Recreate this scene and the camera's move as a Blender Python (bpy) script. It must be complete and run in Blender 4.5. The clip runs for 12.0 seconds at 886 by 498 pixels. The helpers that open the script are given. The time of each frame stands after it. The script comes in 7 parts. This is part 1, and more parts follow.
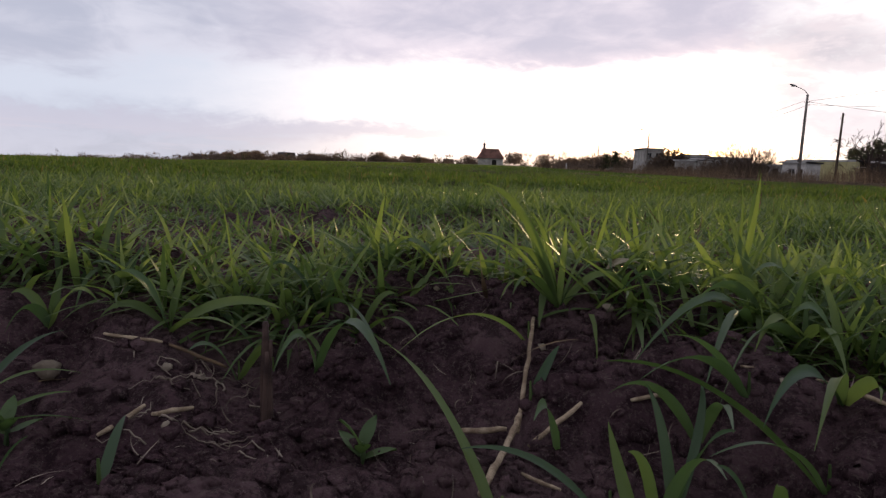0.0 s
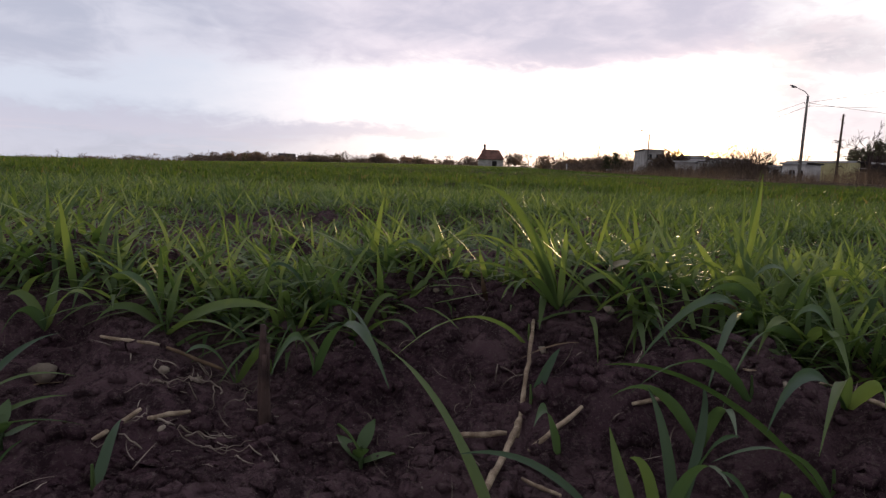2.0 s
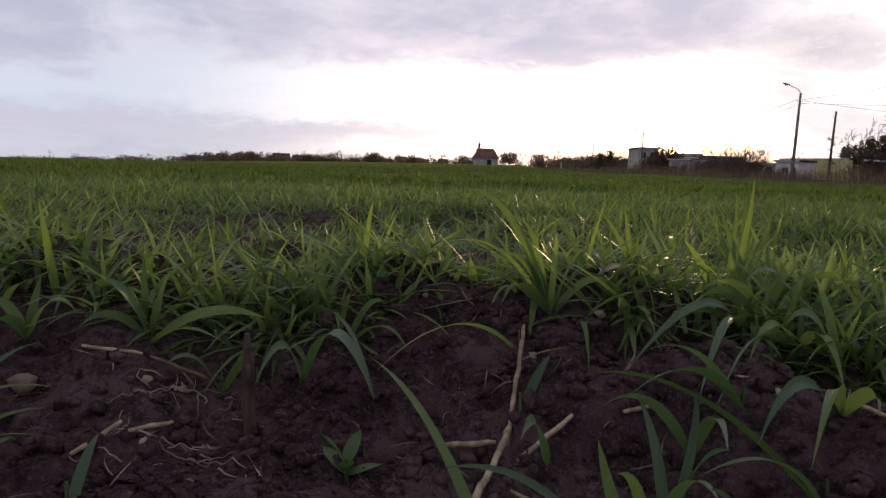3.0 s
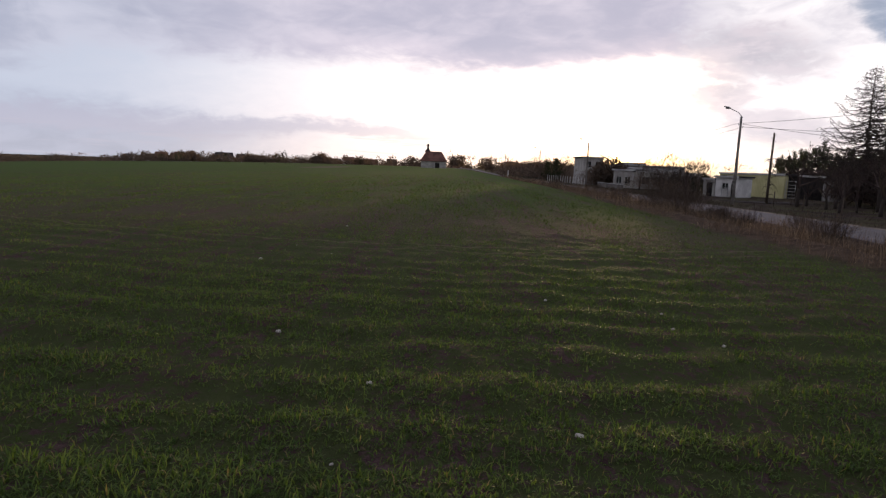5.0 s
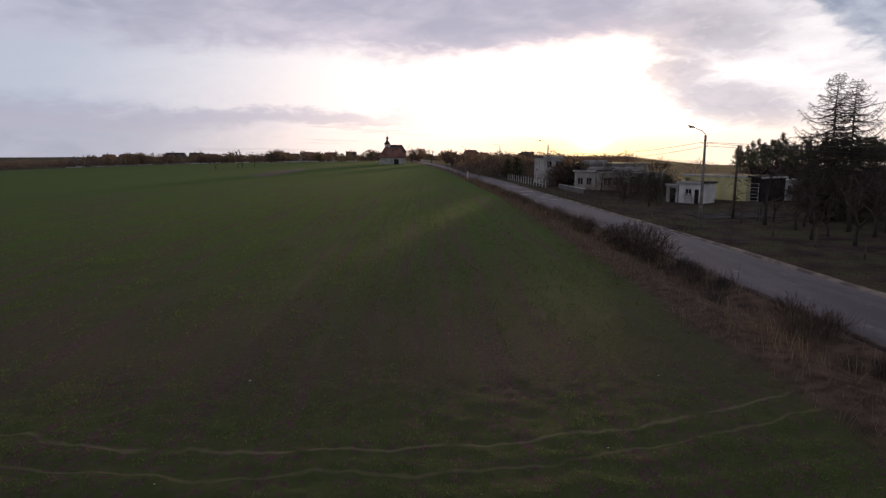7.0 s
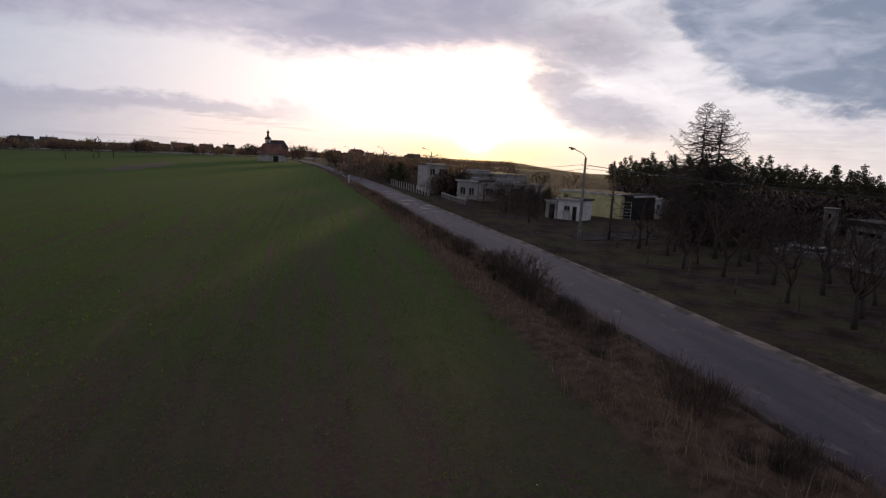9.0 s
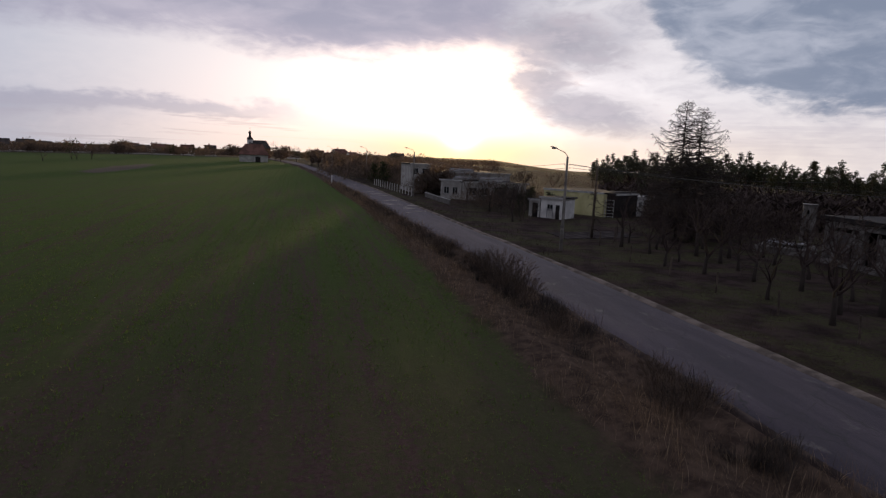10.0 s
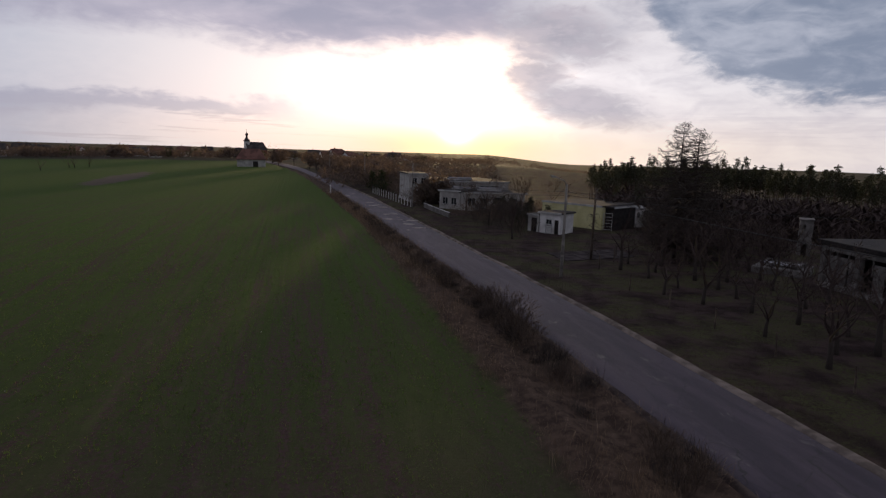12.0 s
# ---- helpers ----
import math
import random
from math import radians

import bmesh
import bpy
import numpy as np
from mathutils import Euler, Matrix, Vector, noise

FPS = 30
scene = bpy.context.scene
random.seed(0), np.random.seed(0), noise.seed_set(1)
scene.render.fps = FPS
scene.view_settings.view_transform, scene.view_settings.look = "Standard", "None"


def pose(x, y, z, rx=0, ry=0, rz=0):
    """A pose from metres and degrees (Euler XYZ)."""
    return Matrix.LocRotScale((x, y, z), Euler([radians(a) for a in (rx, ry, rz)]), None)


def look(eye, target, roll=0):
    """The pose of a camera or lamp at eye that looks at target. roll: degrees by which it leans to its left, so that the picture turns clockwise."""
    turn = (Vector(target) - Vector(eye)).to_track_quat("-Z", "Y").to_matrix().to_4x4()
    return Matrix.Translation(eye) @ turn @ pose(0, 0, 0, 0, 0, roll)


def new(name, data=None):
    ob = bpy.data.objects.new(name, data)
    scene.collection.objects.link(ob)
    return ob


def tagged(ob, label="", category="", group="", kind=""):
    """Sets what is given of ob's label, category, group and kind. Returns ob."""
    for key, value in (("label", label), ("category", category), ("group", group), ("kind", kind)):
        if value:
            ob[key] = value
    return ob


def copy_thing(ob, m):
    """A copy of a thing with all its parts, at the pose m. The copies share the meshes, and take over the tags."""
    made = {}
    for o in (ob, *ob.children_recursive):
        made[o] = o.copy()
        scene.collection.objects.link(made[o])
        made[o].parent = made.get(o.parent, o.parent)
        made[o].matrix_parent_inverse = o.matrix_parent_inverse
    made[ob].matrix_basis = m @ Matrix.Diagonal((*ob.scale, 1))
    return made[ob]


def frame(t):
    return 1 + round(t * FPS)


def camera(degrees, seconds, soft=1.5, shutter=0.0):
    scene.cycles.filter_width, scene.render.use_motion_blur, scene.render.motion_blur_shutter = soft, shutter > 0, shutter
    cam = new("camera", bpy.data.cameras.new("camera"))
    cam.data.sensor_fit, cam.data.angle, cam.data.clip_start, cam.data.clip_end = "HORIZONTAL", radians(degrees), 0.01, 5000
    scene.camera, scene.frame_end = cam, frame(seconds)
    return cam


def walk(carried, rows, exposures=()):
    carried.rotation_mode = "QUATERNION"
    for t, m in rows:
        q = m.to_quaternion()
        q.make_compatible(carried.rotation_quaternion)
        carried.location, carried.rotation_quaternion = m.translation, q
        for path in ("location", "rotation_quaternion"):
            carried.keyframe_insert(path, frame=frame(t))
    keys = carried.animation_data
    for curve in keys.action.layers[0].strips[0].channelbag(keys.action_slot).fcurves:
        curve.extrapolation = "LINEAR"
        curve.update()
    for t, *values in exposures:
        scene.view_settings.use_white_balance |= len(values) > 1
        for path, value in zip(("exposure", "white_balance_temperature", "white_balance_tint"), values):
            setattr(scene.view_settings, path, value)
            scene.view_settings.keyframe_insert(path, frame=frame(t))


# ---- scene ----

cam = camera(72.0, 12.0, soft=1.3)
PATH = [
    (0, pose(0.003, -0.005, 0.128, 82.58, -2.21, 7.43)),
    (1.5, pose(0.003, -0.004, 0.128, 82.66, -2.19, 7.50)),
    (2.5, pose(0.004, 0.001, 0.129, 82.70, -2.15, 7.33)),
    (3, pose(0.006, 0.004, 0.131, 82.60, -1.95, 6.97)),
    (3.5, pose(0.006, 0.006, 0.139, 82.64, -2.04, 6.11)),
    (3.7, pose(0.004, 0.009, 0.167, 82.78, -1.92, 5.62)),
    (5.5, pose(0.893, 4.295, 3.438, 82.42, -2.11, 1.41)),
    (6, pose(1.206, 5.642, 4.543, 82.18, -1.05, 1.01)),
    (6.5, pose(1.296, 6.707, 5.549, 81.75, -0.58, 0.04)),
    (7, pose(1.453, 7.434, 6.398, 81.25, -0.05, -1.19)),
    (7.5, pose(1.270, 8.108, 7.008, 80.99, -1.19, -3.94)),
    (9.5, pose(3.141, 12.168, 7.559, 81.50, -2.58, -12.77)),
    (10, pose(3.038, 11.846, 7.667, 81.40, -2.37, -13.12)),
    (10.5, pose(3.041, 11.699, 8.437, 81.10, -2.15, -13.15)),
    (11, pose(3.022, 11.782, 8.876, 81.06, -2.07, -13.30)),
    (11.5, pose(2.941, 11.916, 9.532, 80.97, -2.07, -13.39)),
    (12, pose(2.607, 11.814, 10.578, 80.91, -1.69, -13.43)),
]
EXPOSURES = [(0, 0.49, 6850, 15), (3.7, 0.49, 6850, 15), (5.5, 0.17, 6580, 15), (7.5, 0.02, 6580, 15.5), (9.5, -0.20, 6400, 16), (12, -0.25, 6400, 16)]
walk(cam, PATH, EXPOSURES)

# ---- sun and sky ----
SUN_AZ, SUN_EL = 14.7, 2.6  # degrees to the right of the road's line, and above the horizon
SUN = Vector((math.sin(radians(SUN_AZ)) * math.cos(radians(SUN_EL)), math.cos(radians(SUN_AZ)) * math.cos(radians(SUN_EL)), math.sin(radians(SUN_EL))))
sun = new("sun", bpy.data.lights.new("sun", "SUN"))
sun.data.energy, sun.data.angle, sun.data.color = 2.9, radians(2.2), (1.0, 0.74, 0.38)
sun.matrix_world = look(SUN * 50, (0, 0, 0))


class Nodes:
    """Short hand for a node tree: values and sockets mix freely."""

    def __init__(self, tree):
        self.tree = tree
        tree.nodes.clear()

    def add(self, kind, ins=None):
        n = self.tree.nodes.new(kind)
        for k, v in (ins or {}).items():
            self.put(n.inputs[k], v)
        return n

    def put(self, socket, v):
        if isinstance(v, bpy.types.NodeSocket):
            self.tree.links.new(v, socket)
        elif isinstance(v, bpy.types.Node):
            self.tree.links.new(v.outputs[0], socket)
        else:
            socket.default_value = (*v, 1) if isinstance(v, tuple) and len(v) == 3 and len(socket.default_value) == 4 else v

    def math(self, op, a, b=0.0, c=0.0, clamp=False):
        n = self.add("ShaderNodeMath", {0: a, 1: b, 2: c})
        n.operation, n.use_clamp = op, clamp
        return n.outputs[0]

    def vec(self, op, a, b=(0, 0, 0)):
        n = self.add("ShaderNodeVectorMath", {0: a, 1: b})
        n.operation = op
        return n.outputs["Value"] if op in ("DOT_PRODUCT", "LENGTH") else n.outputs[0]

    def mix(self, fac, a, b, blend="MIX"):
        n = self.add("ShaderNodeMix")
        n.data_type, n.blend_type = "RGBA", blend
        self.put(n.inputs[0], fac), self.put(n.inputs[6], a), self.put(n.inputs[7], b)
        return n.outputs[2]

    def noise(self, vector, scale, detail=4, rough=0.55, distortion=0.0):
        return self.add("ShaderNodeTexNoise", {"Vector": vector, "Scale": scale, "Detail": detail, "Roughness": rough, "Distortion": distortion}).outputs[0]

    def ramp(self, fac, low, high):
        n = self.add("ShaderNodeMapRange", {0: fac, 1: low, 2: high, 3: 0.0, 4: 1.0})
        n.interpolation_type = "SMOOTHSTEP"
        return n.outputs[0]

    def scaled(self, vector, xyz):
        return self.vec("MULTIPLY", vector, xyz)


def build_world():
    world = bpy.data.worlds.new("sky")
    scene.world = world
    world.use_nodes = True
    n = Nodes(world.node_tree)
    way = n.vec("NORMALIZE", n.add("ShaderNodeTexCoord").outputs["Generated"])
    split = n.add("ShaderNodeSeparateXYZ", {0: way})
    x, y, up = split.outputs[0], split.outputs[1], n.math("MAXIMUM", split.outputs[2], 0.0)
    sky = n.add("ShaderNodeTexSky")
    sky.sky_type, sky.sun_disc, sky.sun_elevation, sky.sun_rotation = "NISHITA", False, radians(SUN_EL), radians(SUN_AZ)
    sky.air_density, sky.dust_density = 1.2, 2.0
    az = n.math("DEGREES", n.math("ARCTAN2", x, y))
    el = n.math("DEGREES", n.math("ARCSINE", up))
    # cloud texture at three sizes, drawn out along the horizon
    big = n.math("SUBTRACT", n.noise(n.scaled(way, (4.4, 4.4, 12.0)), 1.0, 5, 0.55, 0.4), 0.5)
    fine = n.math("SUBTRACT", n.noise(n.scaled(way, (13.0, 13.0, 36.0)), 1.0, 6, 0.58, 0.6), 0.5)
    frayed = n.math("SUBTRACT", n.noise(n.scaled(way, (34.0, 34.0, 80.0)), 1.0, 6, 0.60, 0.5), 0.5)
    thin = n.noise(n.scaled(way, (6.0, 6.0, 120.0)), 1.0, 5, 0.6, 0.3)
    el_w = n.math("ADD", n.math("ADD", el, n.math("MULTIPLY", big, 4.0)), n.math("ADD", n.math("MULTIPLY", fine, 2.6), n.math("MULTIPLY", frayed, 1.2)))
    az_w = n.math("ADD", n.math("ADD", az, n.math("MULTIPLY", big, 10.0)), n.math("ADD", n.math("MULTIPLY", fine, 8.0), n.math("MULTIPLY", frayed, 4.0)))
    facing = n.vec("DOT_PRODUCT", way, tuple(SUN))
    toward = n.math("MAXIMUM", facing, 0.0)
    broad, mid = n.math("POWER", toward, 7.0), n.math("POWER", toward, 26.0)
    back = n.ramp(facing, 0.55, -0.35)

    def both(a, b):
        return n.math("MULTIPLY", a, b)

    # open sky under the deck: white and cream towards the sun, pale blue-grey to the west
    open_sky = n.mix(broad, (0.56, 0.60, 0.70), (1.06, 1.02, 1.00))
    open_sky = n.mix(1.0, open_sky, n.mix(1.0, sky.outputs[0], (0.03, 0.03, 0.03), "MULTIPLY"), "ADD")
    open_sky = n.mix(both(n.ramp(az_w, -10.0, -38.0), 0.78), open_sky, (0.42, 0.49, 0.60))
    # a grey-blue layer low in the west and the thin lilac streak that it sends out above the horizon
    low = both(n.ramp(el_w, 5.2, 2.2), n.ramp(az_w, -10.0, -30.0))
    open_sky = n.mix(both(low, 0.80), open_sky, n.mix(n.ramp(fine, -0.15, 0.2), (0.36, 0.40, 0.50), (0.29, 0.33, 0.42)))
    reach = n.math("ABSOLUTE", n.math("SUBTRACT", el_w, n.math("ADD", 3.3, n.math("MULTIPLY", az, 0.012))))
    streak = both(n.ramp(reach, 1.25, 0.25), n.ramp(az_w, 8.0, -9.0))
    open_sky = n.mix(both(streak, 0.72), open_sky, n.mix(broad, (0.40, 0.42, 0.52), (0.62, 0.56, 0.60)))
    lines = both(n.ramp(thin, 0.53, 0.64), both(n.ramp(el, 3.4, 2.2), n.ramp(az_w, 12.0, -4.0)))
    open_sky = n.mix(both(lines, 0.55), open_sky, n.mix(broad, (0.42, 0.43, 0.52), (0.60, 0.52, 0.53)))
    # the deck: a soft lilac grey sheet, bluer to the west, its foot higher beside the sun
    foot = n.math("ADD", n.math("SUBTRACT", 8.9, both(n.ramp(az, -16.0, -44.0), 2.4)), both(n.ramp(az, 6.0, 22.0), 1.8))
    over = n.math("SUBTRACT", el_w, foot)
    deck = n.ramp(over, -1.1, 1.5)
    body = n.mix(n.ramp(n.math("ADD", both(fine, 0.55), big), -0.26, 0.24), (0.60, 0.58, 0.66), (0.40, 0.41, 0.51))
    body = n.mix(both(n.ramp(over, 3.6, 0.2), 0.40), body, n.mix(broad, (0.56, 0.56, 0.65), (0.74, 0.64, 0.70)))
    body = n.mix(both(n.ramp(az_w, -12.0, -34.0), 0.62), body, n.mix(n.ramp(n.math("ADD", both(fine, 0.5), big), -0.2, 0.2), (0.43, 0.49, 0.59), (0.31, 0.365, 0.465)))
    col = n.mix(both(deck, 0.96), open_sky, body)
    # the deck breaks up in the east: white rifts with small torn scraps
    torn = both(n.ramp(n.math("ADD", az_w, both(el, 0.25)), 21.0, 26.5), n.ramp(el, 40.0, 18.0))
    gauze = n.mix(n.ramp(n.math("ADD", both(frayed, 0.3), fine), -0.20, 0.26), (0.88, 0.87, 0.88), (0.64, 0.635, 0.68))
    gauze = n.mix(both(n.ramp(el, 7.0, 2.0), 0.8), gauze, n.mix(n.ramp(fine, -0.2, 0.25), (1.0, 0.94, 0.88), (0.84, 0.79, 0.79)))
    col = n.mix(both(torn, 0.94), col, gauze)
    # lilac banks that hang beside the sun
    lobes = None
    for ca, ce, ra, re, skew in ((23.6, 10.2, 5.4, 2.2, 0.12), (21.6, 7.2, 2.6, 2.4, 0.0), (25.8, 4.5, 5.8, 1.7, 0.16)):
        da = n.math("SUBTRACT", az, ca)
        de = n.math("ADD", n.math("SUBTRACT", el, ce), both(da, skew))
        da, de = n.math("DIVIDE", da, ra), n.math("DIVIDE", de, re)
        d = n.math("ADD", both(da, da), both(de, de))
        lobes = d if lobes is None else n.math("MINIMUM", lobes, d)
    ragged = n.math("ADD", lobes, n.math("ADD", both(fine, 3.4), both(frayed, 2.6)))
    hang = n.ramp(ragged, 2.1, -0.1)
    col = n.mix(both(hang, 0.90), col, n.mix(n.ramp(n.math("ADD", fine, both(frayed, 0.5)), -0.14, 0.16), (0.56, 0.53, 0.58), (0.37, 0.37, 0.435)))
    # blue-grey cloud beyond them, its foot sinking to the east
    drop = n.math("POWER", 2.718, n.math("DIVIDE", n.math("SUBTRACT", 30.0, n.math("MINIMUM", az, 110.0)), 5.0))
    slab_foot = n.math("ADD", 4.4, both(n.math("MINIMUM", drop, 2.5), 9.2))
    above = n.math("SUBTRACT", n.math("ADD", el_w, both(frayed, 1.5)), slab_foot)
    slab = both(n.ramp(above, -0.7, 1.5), n.ramp(az, 26.0, 32.0))
    col = n.mix(both(slab, 0.94), col, n.mix(n.ramp(n.math("ADD", n.math("ADD", big, both(fine, 0.7)), both(frayed, 0.15)), -0.24, 0.16), (0.47, 0.52, 0.61), (0.235, 0.295, 0.395)))
    # thin grey film under it
    film = both(both(n.ramp(thin, 0.46, 0.60), n.ramp(az_w, 31.0, 38.0)), both(n.ramp(el, 0.6, 1.8), n.ramp(el, 5.0, 3.2)))
    col = n.mix(both(film, 0.30), col, (0.60, 0.57, 0.62))
    # the bright bank round the low sun, and warm air along the horizon
    bank = both(both(mid, n.ramp(el, 14.0, 6.0)), n.math("SUBTRACT", 1.0, both(n.math("MAXIMUM", hang, deck), 0.70)))
    col = n.mix(1.0, col, n.mix(bank, (0, 0, 0), (0.62, 0.57, 0.50)), "ADD")
    warm = both(n.ramp(el, 4.2, 0.2), n.math("POWER", toward, 9.0))
    col = n.mix(both(warm, 0.72), col, (1.20, 0.93, 0.62))
    pink = both(n.ramp(el, 5.0, 0.4), n.math("SUBTRACT", 1.0, toward))
    col = n.mix(both(pink, 0.5), col, (0.66, 0.63, 0.68))
    glow = both(n.ramp(el, 3.2, 0.3), n.math("POWER", toward, 90.0))
    col = n.mix(both(glow, 0.88), col, (1.18, 0.90, 0.47))
    core = n.math("ADD", n.math("POWER", toward, 5200.0), both(n.math("POWER", toward, 420.0), 0.05))
    col = n.mix(1.0, col, n.mix(core, (0, 0, 0), (26.0, 16.0, 5.0)), "ADD")
    # overhead and away from the sunset the deck is thick and dim
    dim = n.math("MAXIMUM", n.ramp(up, 0.34, 0.85), back)
    col = n.mix(both(dim, 0.70), col, (0.26, 0.265, 0.31))
    col = n.mix(n.ramp(split.outputs[2], -0.01, -0.05), col, (0.03, 0.03, 0.025))
    n.add("ShaderNodeOutputWorld", {0: n.add("ShaderNodeBackground", {0: col, 1: 1.0})})


build_world()

# ---- materials ----


def shade(name, colour, rough=0.8, bump=None, depth=0.01, metal=0.0, through_light=None, spec=0.3):
    """A material from a function colour(n, at) that gives a colour socket; bump(n, at) gives a height."""
    m = bpy.data.materials.new(name)
    m.use_nodes = True
    n = Nodes(m.node_tree)
    at = n.add("ShaderNodeNewGeometry").outputs["Position"]
    base = colour(n, at) if callable(colour) else colour
    p = n.add("ShaderNodeBsdfPrincipled", {"Base Color": base, "Roughness": rough, "Metallic": metal, "Specular IOR Level": spec})
    if bump:
        p_bump = n.add("ShaderNodeBump", {"Height": bump(n, at), "Distance": depth, "Strength": 0.8})
        n.put(p.inputs["Normal"], p_bump.outputs[0])
    out = p.outputs[0]
    if through_light:
        amount, tint = through_light
        t = n.add("ShaderNodeBsdfTranslucent", {0: n.mix(1.0, base, tint, "MULTIPLY")})
        out = n.add("ShaderNodeMixShader", {0: amount, 1: out, 2: t.outputs[0]}).outputs[0]
    n.add("ShaderNodeOutputMaterial", {0: out})
    return m


def two_tone(a, b, scale, fine=None, low=0.4, high=0.62, speck=0.25):
    """Two colours in blotches, with a finer grain over them."""

    def colour(n, at):
        col = n.mix(n.ramp(n.noise(at, scale, 5), low, high), a, b)
        grain = n.noise(at, fine or scale * 14, 3)
        return n.mix(speck, col, n.mix(grain, (0.0, 0.0, 0.0), tuple(min(1, 2.2 * v) for v in b)), "OVERLAY") if speck else col

    return colour


def grainy(scale):
    return lambda n, at: n.noise(at, scale, 5, 0.6)


def leafy(dark, light, dry, dry_share=0.08):
    """Leaf colours that change from blade to blade, with some dried ones."""

    def colour(n, at):
        r = n.math("FRACT", n.math("ADD", n.add("ShaderNodeNewGeometry").outputs["Random Per Island"], n.add("ShaderNodeObjectInfo").outputs["Random"]))
        col = n.mix(r, dark, light)
        patch = n.ramp(n.noise(at, 0.35, 3), 0.35, 0.65)
        col = n.mix(n.math("MULTIPLY", patch, 0.35), col, tuple(0.75 * v for v in dark))
        other = n.math("FRACT", n.math("MULTIPLY", r, 17.3))
        return n.mix(n.math("LESS_THAN", other, dry_share), col, dry)

    return colour


def soil_colour(n, at):
    col = n.mix(n.ramp(n.noise(at, 7.0, 6, 0.65), 0.34, 0.68), (0.120, 0.067, 0.080), (0.268, 0.170, 0.182))
    # dark blotches put the shade of clefts between crumbs into the colour
    col = n.mix(n.math("MULTIPLY", n.ramp(n.noise(at, 60.0, 7, 0.8), 0.56, 0.42), 0.70), col, (0.030, 0.018, 0.022))
    col = n.mix(n.math("MULTIPLY", n.ramp(n.noise(at, 420.0, 4, 0.7), 0.50, 0.68), 0.55), col, (0.27, 0.205, 0.185))
    return n.mix(n.math("MULTIPLY", n.ramp(n.noise(at, 900.0, 2, 0.6), 0.66, 0.74), 0.6), col, (0.40, 0.34, 0.30))


def ground_colour(n, at):
    """Ploughed soil under the crop, dead grass on the verges, dull turf beyond the road."""
    xyz = n.add("ShaderNodeSeparateXYZ", {0: at})
    x, y = xyz.outputs[0], xyz.outputs[1]
    away = n.vec("LENGTH", n.scaled(at, (1, 1, 0)))
    ragged = n.math("ADD", x, n.math("MULTIPLY", n.math("SUBTRACT", n.noise(at, 0.7, 4), 0.5), 2.2))

    def unbent(start, soft, half, later):
        """x with the swing of the road or of the field's edge taken out."""
        t = n.math("SUBTRACT", y, start)
        swing = n.math("MULTIPLY", n.math("ADD", t, n.math("SQRT", n.math("ADD", n.math("MULTIPLY", t, t), soft))), half)
        far_part = n.math("MAXIMUM", n.math("SUBTRACT", t, later), 0.0)
        return n.math("ADD", ragged, n.math("ADD", swing, n.math("MULTIPLY", n.math("MULTIPLY", far_part, far_part), 0.0006)))

    by_edge, by_road = unbent(95.0, 36.0, 0.025, 65.0), unbent(50.0, 64.0, 0.0225, 90.0)
    soil = soil_colour(n, at)
    # the young crop seen from afar: drill rows, patches and the soil between
    rows = n.noise(n.scaled(at, (7.0, 0.35, 1.0)), 1.0, 4, 0.6)
    patch = n.noise(n.scaled(at, (0.16, 0.07, 1.0)), 1.0, 5, 0.6)
    streak = n.noise(n.scaled(at, (1.3, 0.05, 1.0)), 1.0, 4, 0.6)
    share = n.ramp(n.math("ADD", n.math("MULTIPLY", rows, 0.3), n.math("ADD", n.math("MULTIPLY", patch, 0.5), n.math("ADD", n.math("MULTIPLY", streak, 1.2), n.math("MULTIPLY", n.math("SUBTRACT", n.noise(at, 5.0, 8, 0.8), 0.5), 2.6)))), 0.77, 0.99)
    grain = n.noise(n.scaled(at, (1.0, 0.4, 1.0)), 3.0, 5)
    olive = n.mix(grain, (0.036, 0.062, 0.015), (0.084, 0.122, 0.031))
    green = n.mix(n.ramp(away, 30.0, 90.0), olive, n.mix(grain, (0.042, 0.080, 0.014), (0.086, 0.142, 0.026)))
    # farther soil is browner, and darker: lens vignetting is put into its colour
    soil = n.mix(n.math("MULTIPLY", n.ramp(away, 2.0, 9.0), 0.7), soil, n.mix(n.noise(at, 6.0, 6, 0.7), (0.034, 0.020, 0.018), (0.108, 0.067, 0.057)))
    far = n.math("ADD", n.math("MULTIPLY", n.ramp(away, 0.8, 4.5), 0.80), n.math("MULTIPLY", n.ramp(away, 22.0, 60.0), 0.18))
    thick = n.math("MAXIMUM", share, n.math("MULTIPLY", n.ramp(away, 55.0, 160.0), n.math("ADD", 0.62, n.math("MULTIPLY", n.noise(n.scaled(at, (0.10, 0.03, 1.0)), 1.0, 4), 0.5))))
    gap = n.math("SUBTRACT", 1.0, n.math("MULTIPLY", n.math("MULTIPLY", n.ramp(y, 20.5, 24.0), n.ramp(y, 38.0, 27.0)), 0.36))
    field = n.mix(n.math("MULTIPLY", n.math("MULTIPLY", far, gap), n.math("MULTIPLY", thick, 0.92)), soil, green)
    # dry wheel marks along the drill rows
    marks = 0.0
    drift = n.math("ADD", x, n.math("MULTIPLY", n.math("SUBTRACT", n.noise(at, 0.5, 3), 0.5), 0.7))
    for c in (-4.8, -2.2, -0.4):
        marks = n.math("ADD", marks, n.ramp(n.math("ABSOLUTE", n.math("SUBTRACT", drift, c)), 0.30, 0.08))
    marks = n.math("MULTIPLY", n.math("MULTIPLY", marks, n.ramp(y, 23.0, 29.0)), n.math("MULTIPLY", n.ramp(y, 75.0, 50.0), n.math("MULTIPLY", n.ramp(n.noise(at, 0.35, 3), 0.40, 0.62), 0.13)))
    field = n.mix(marks, field, (0.185, 0.145, 0.10))
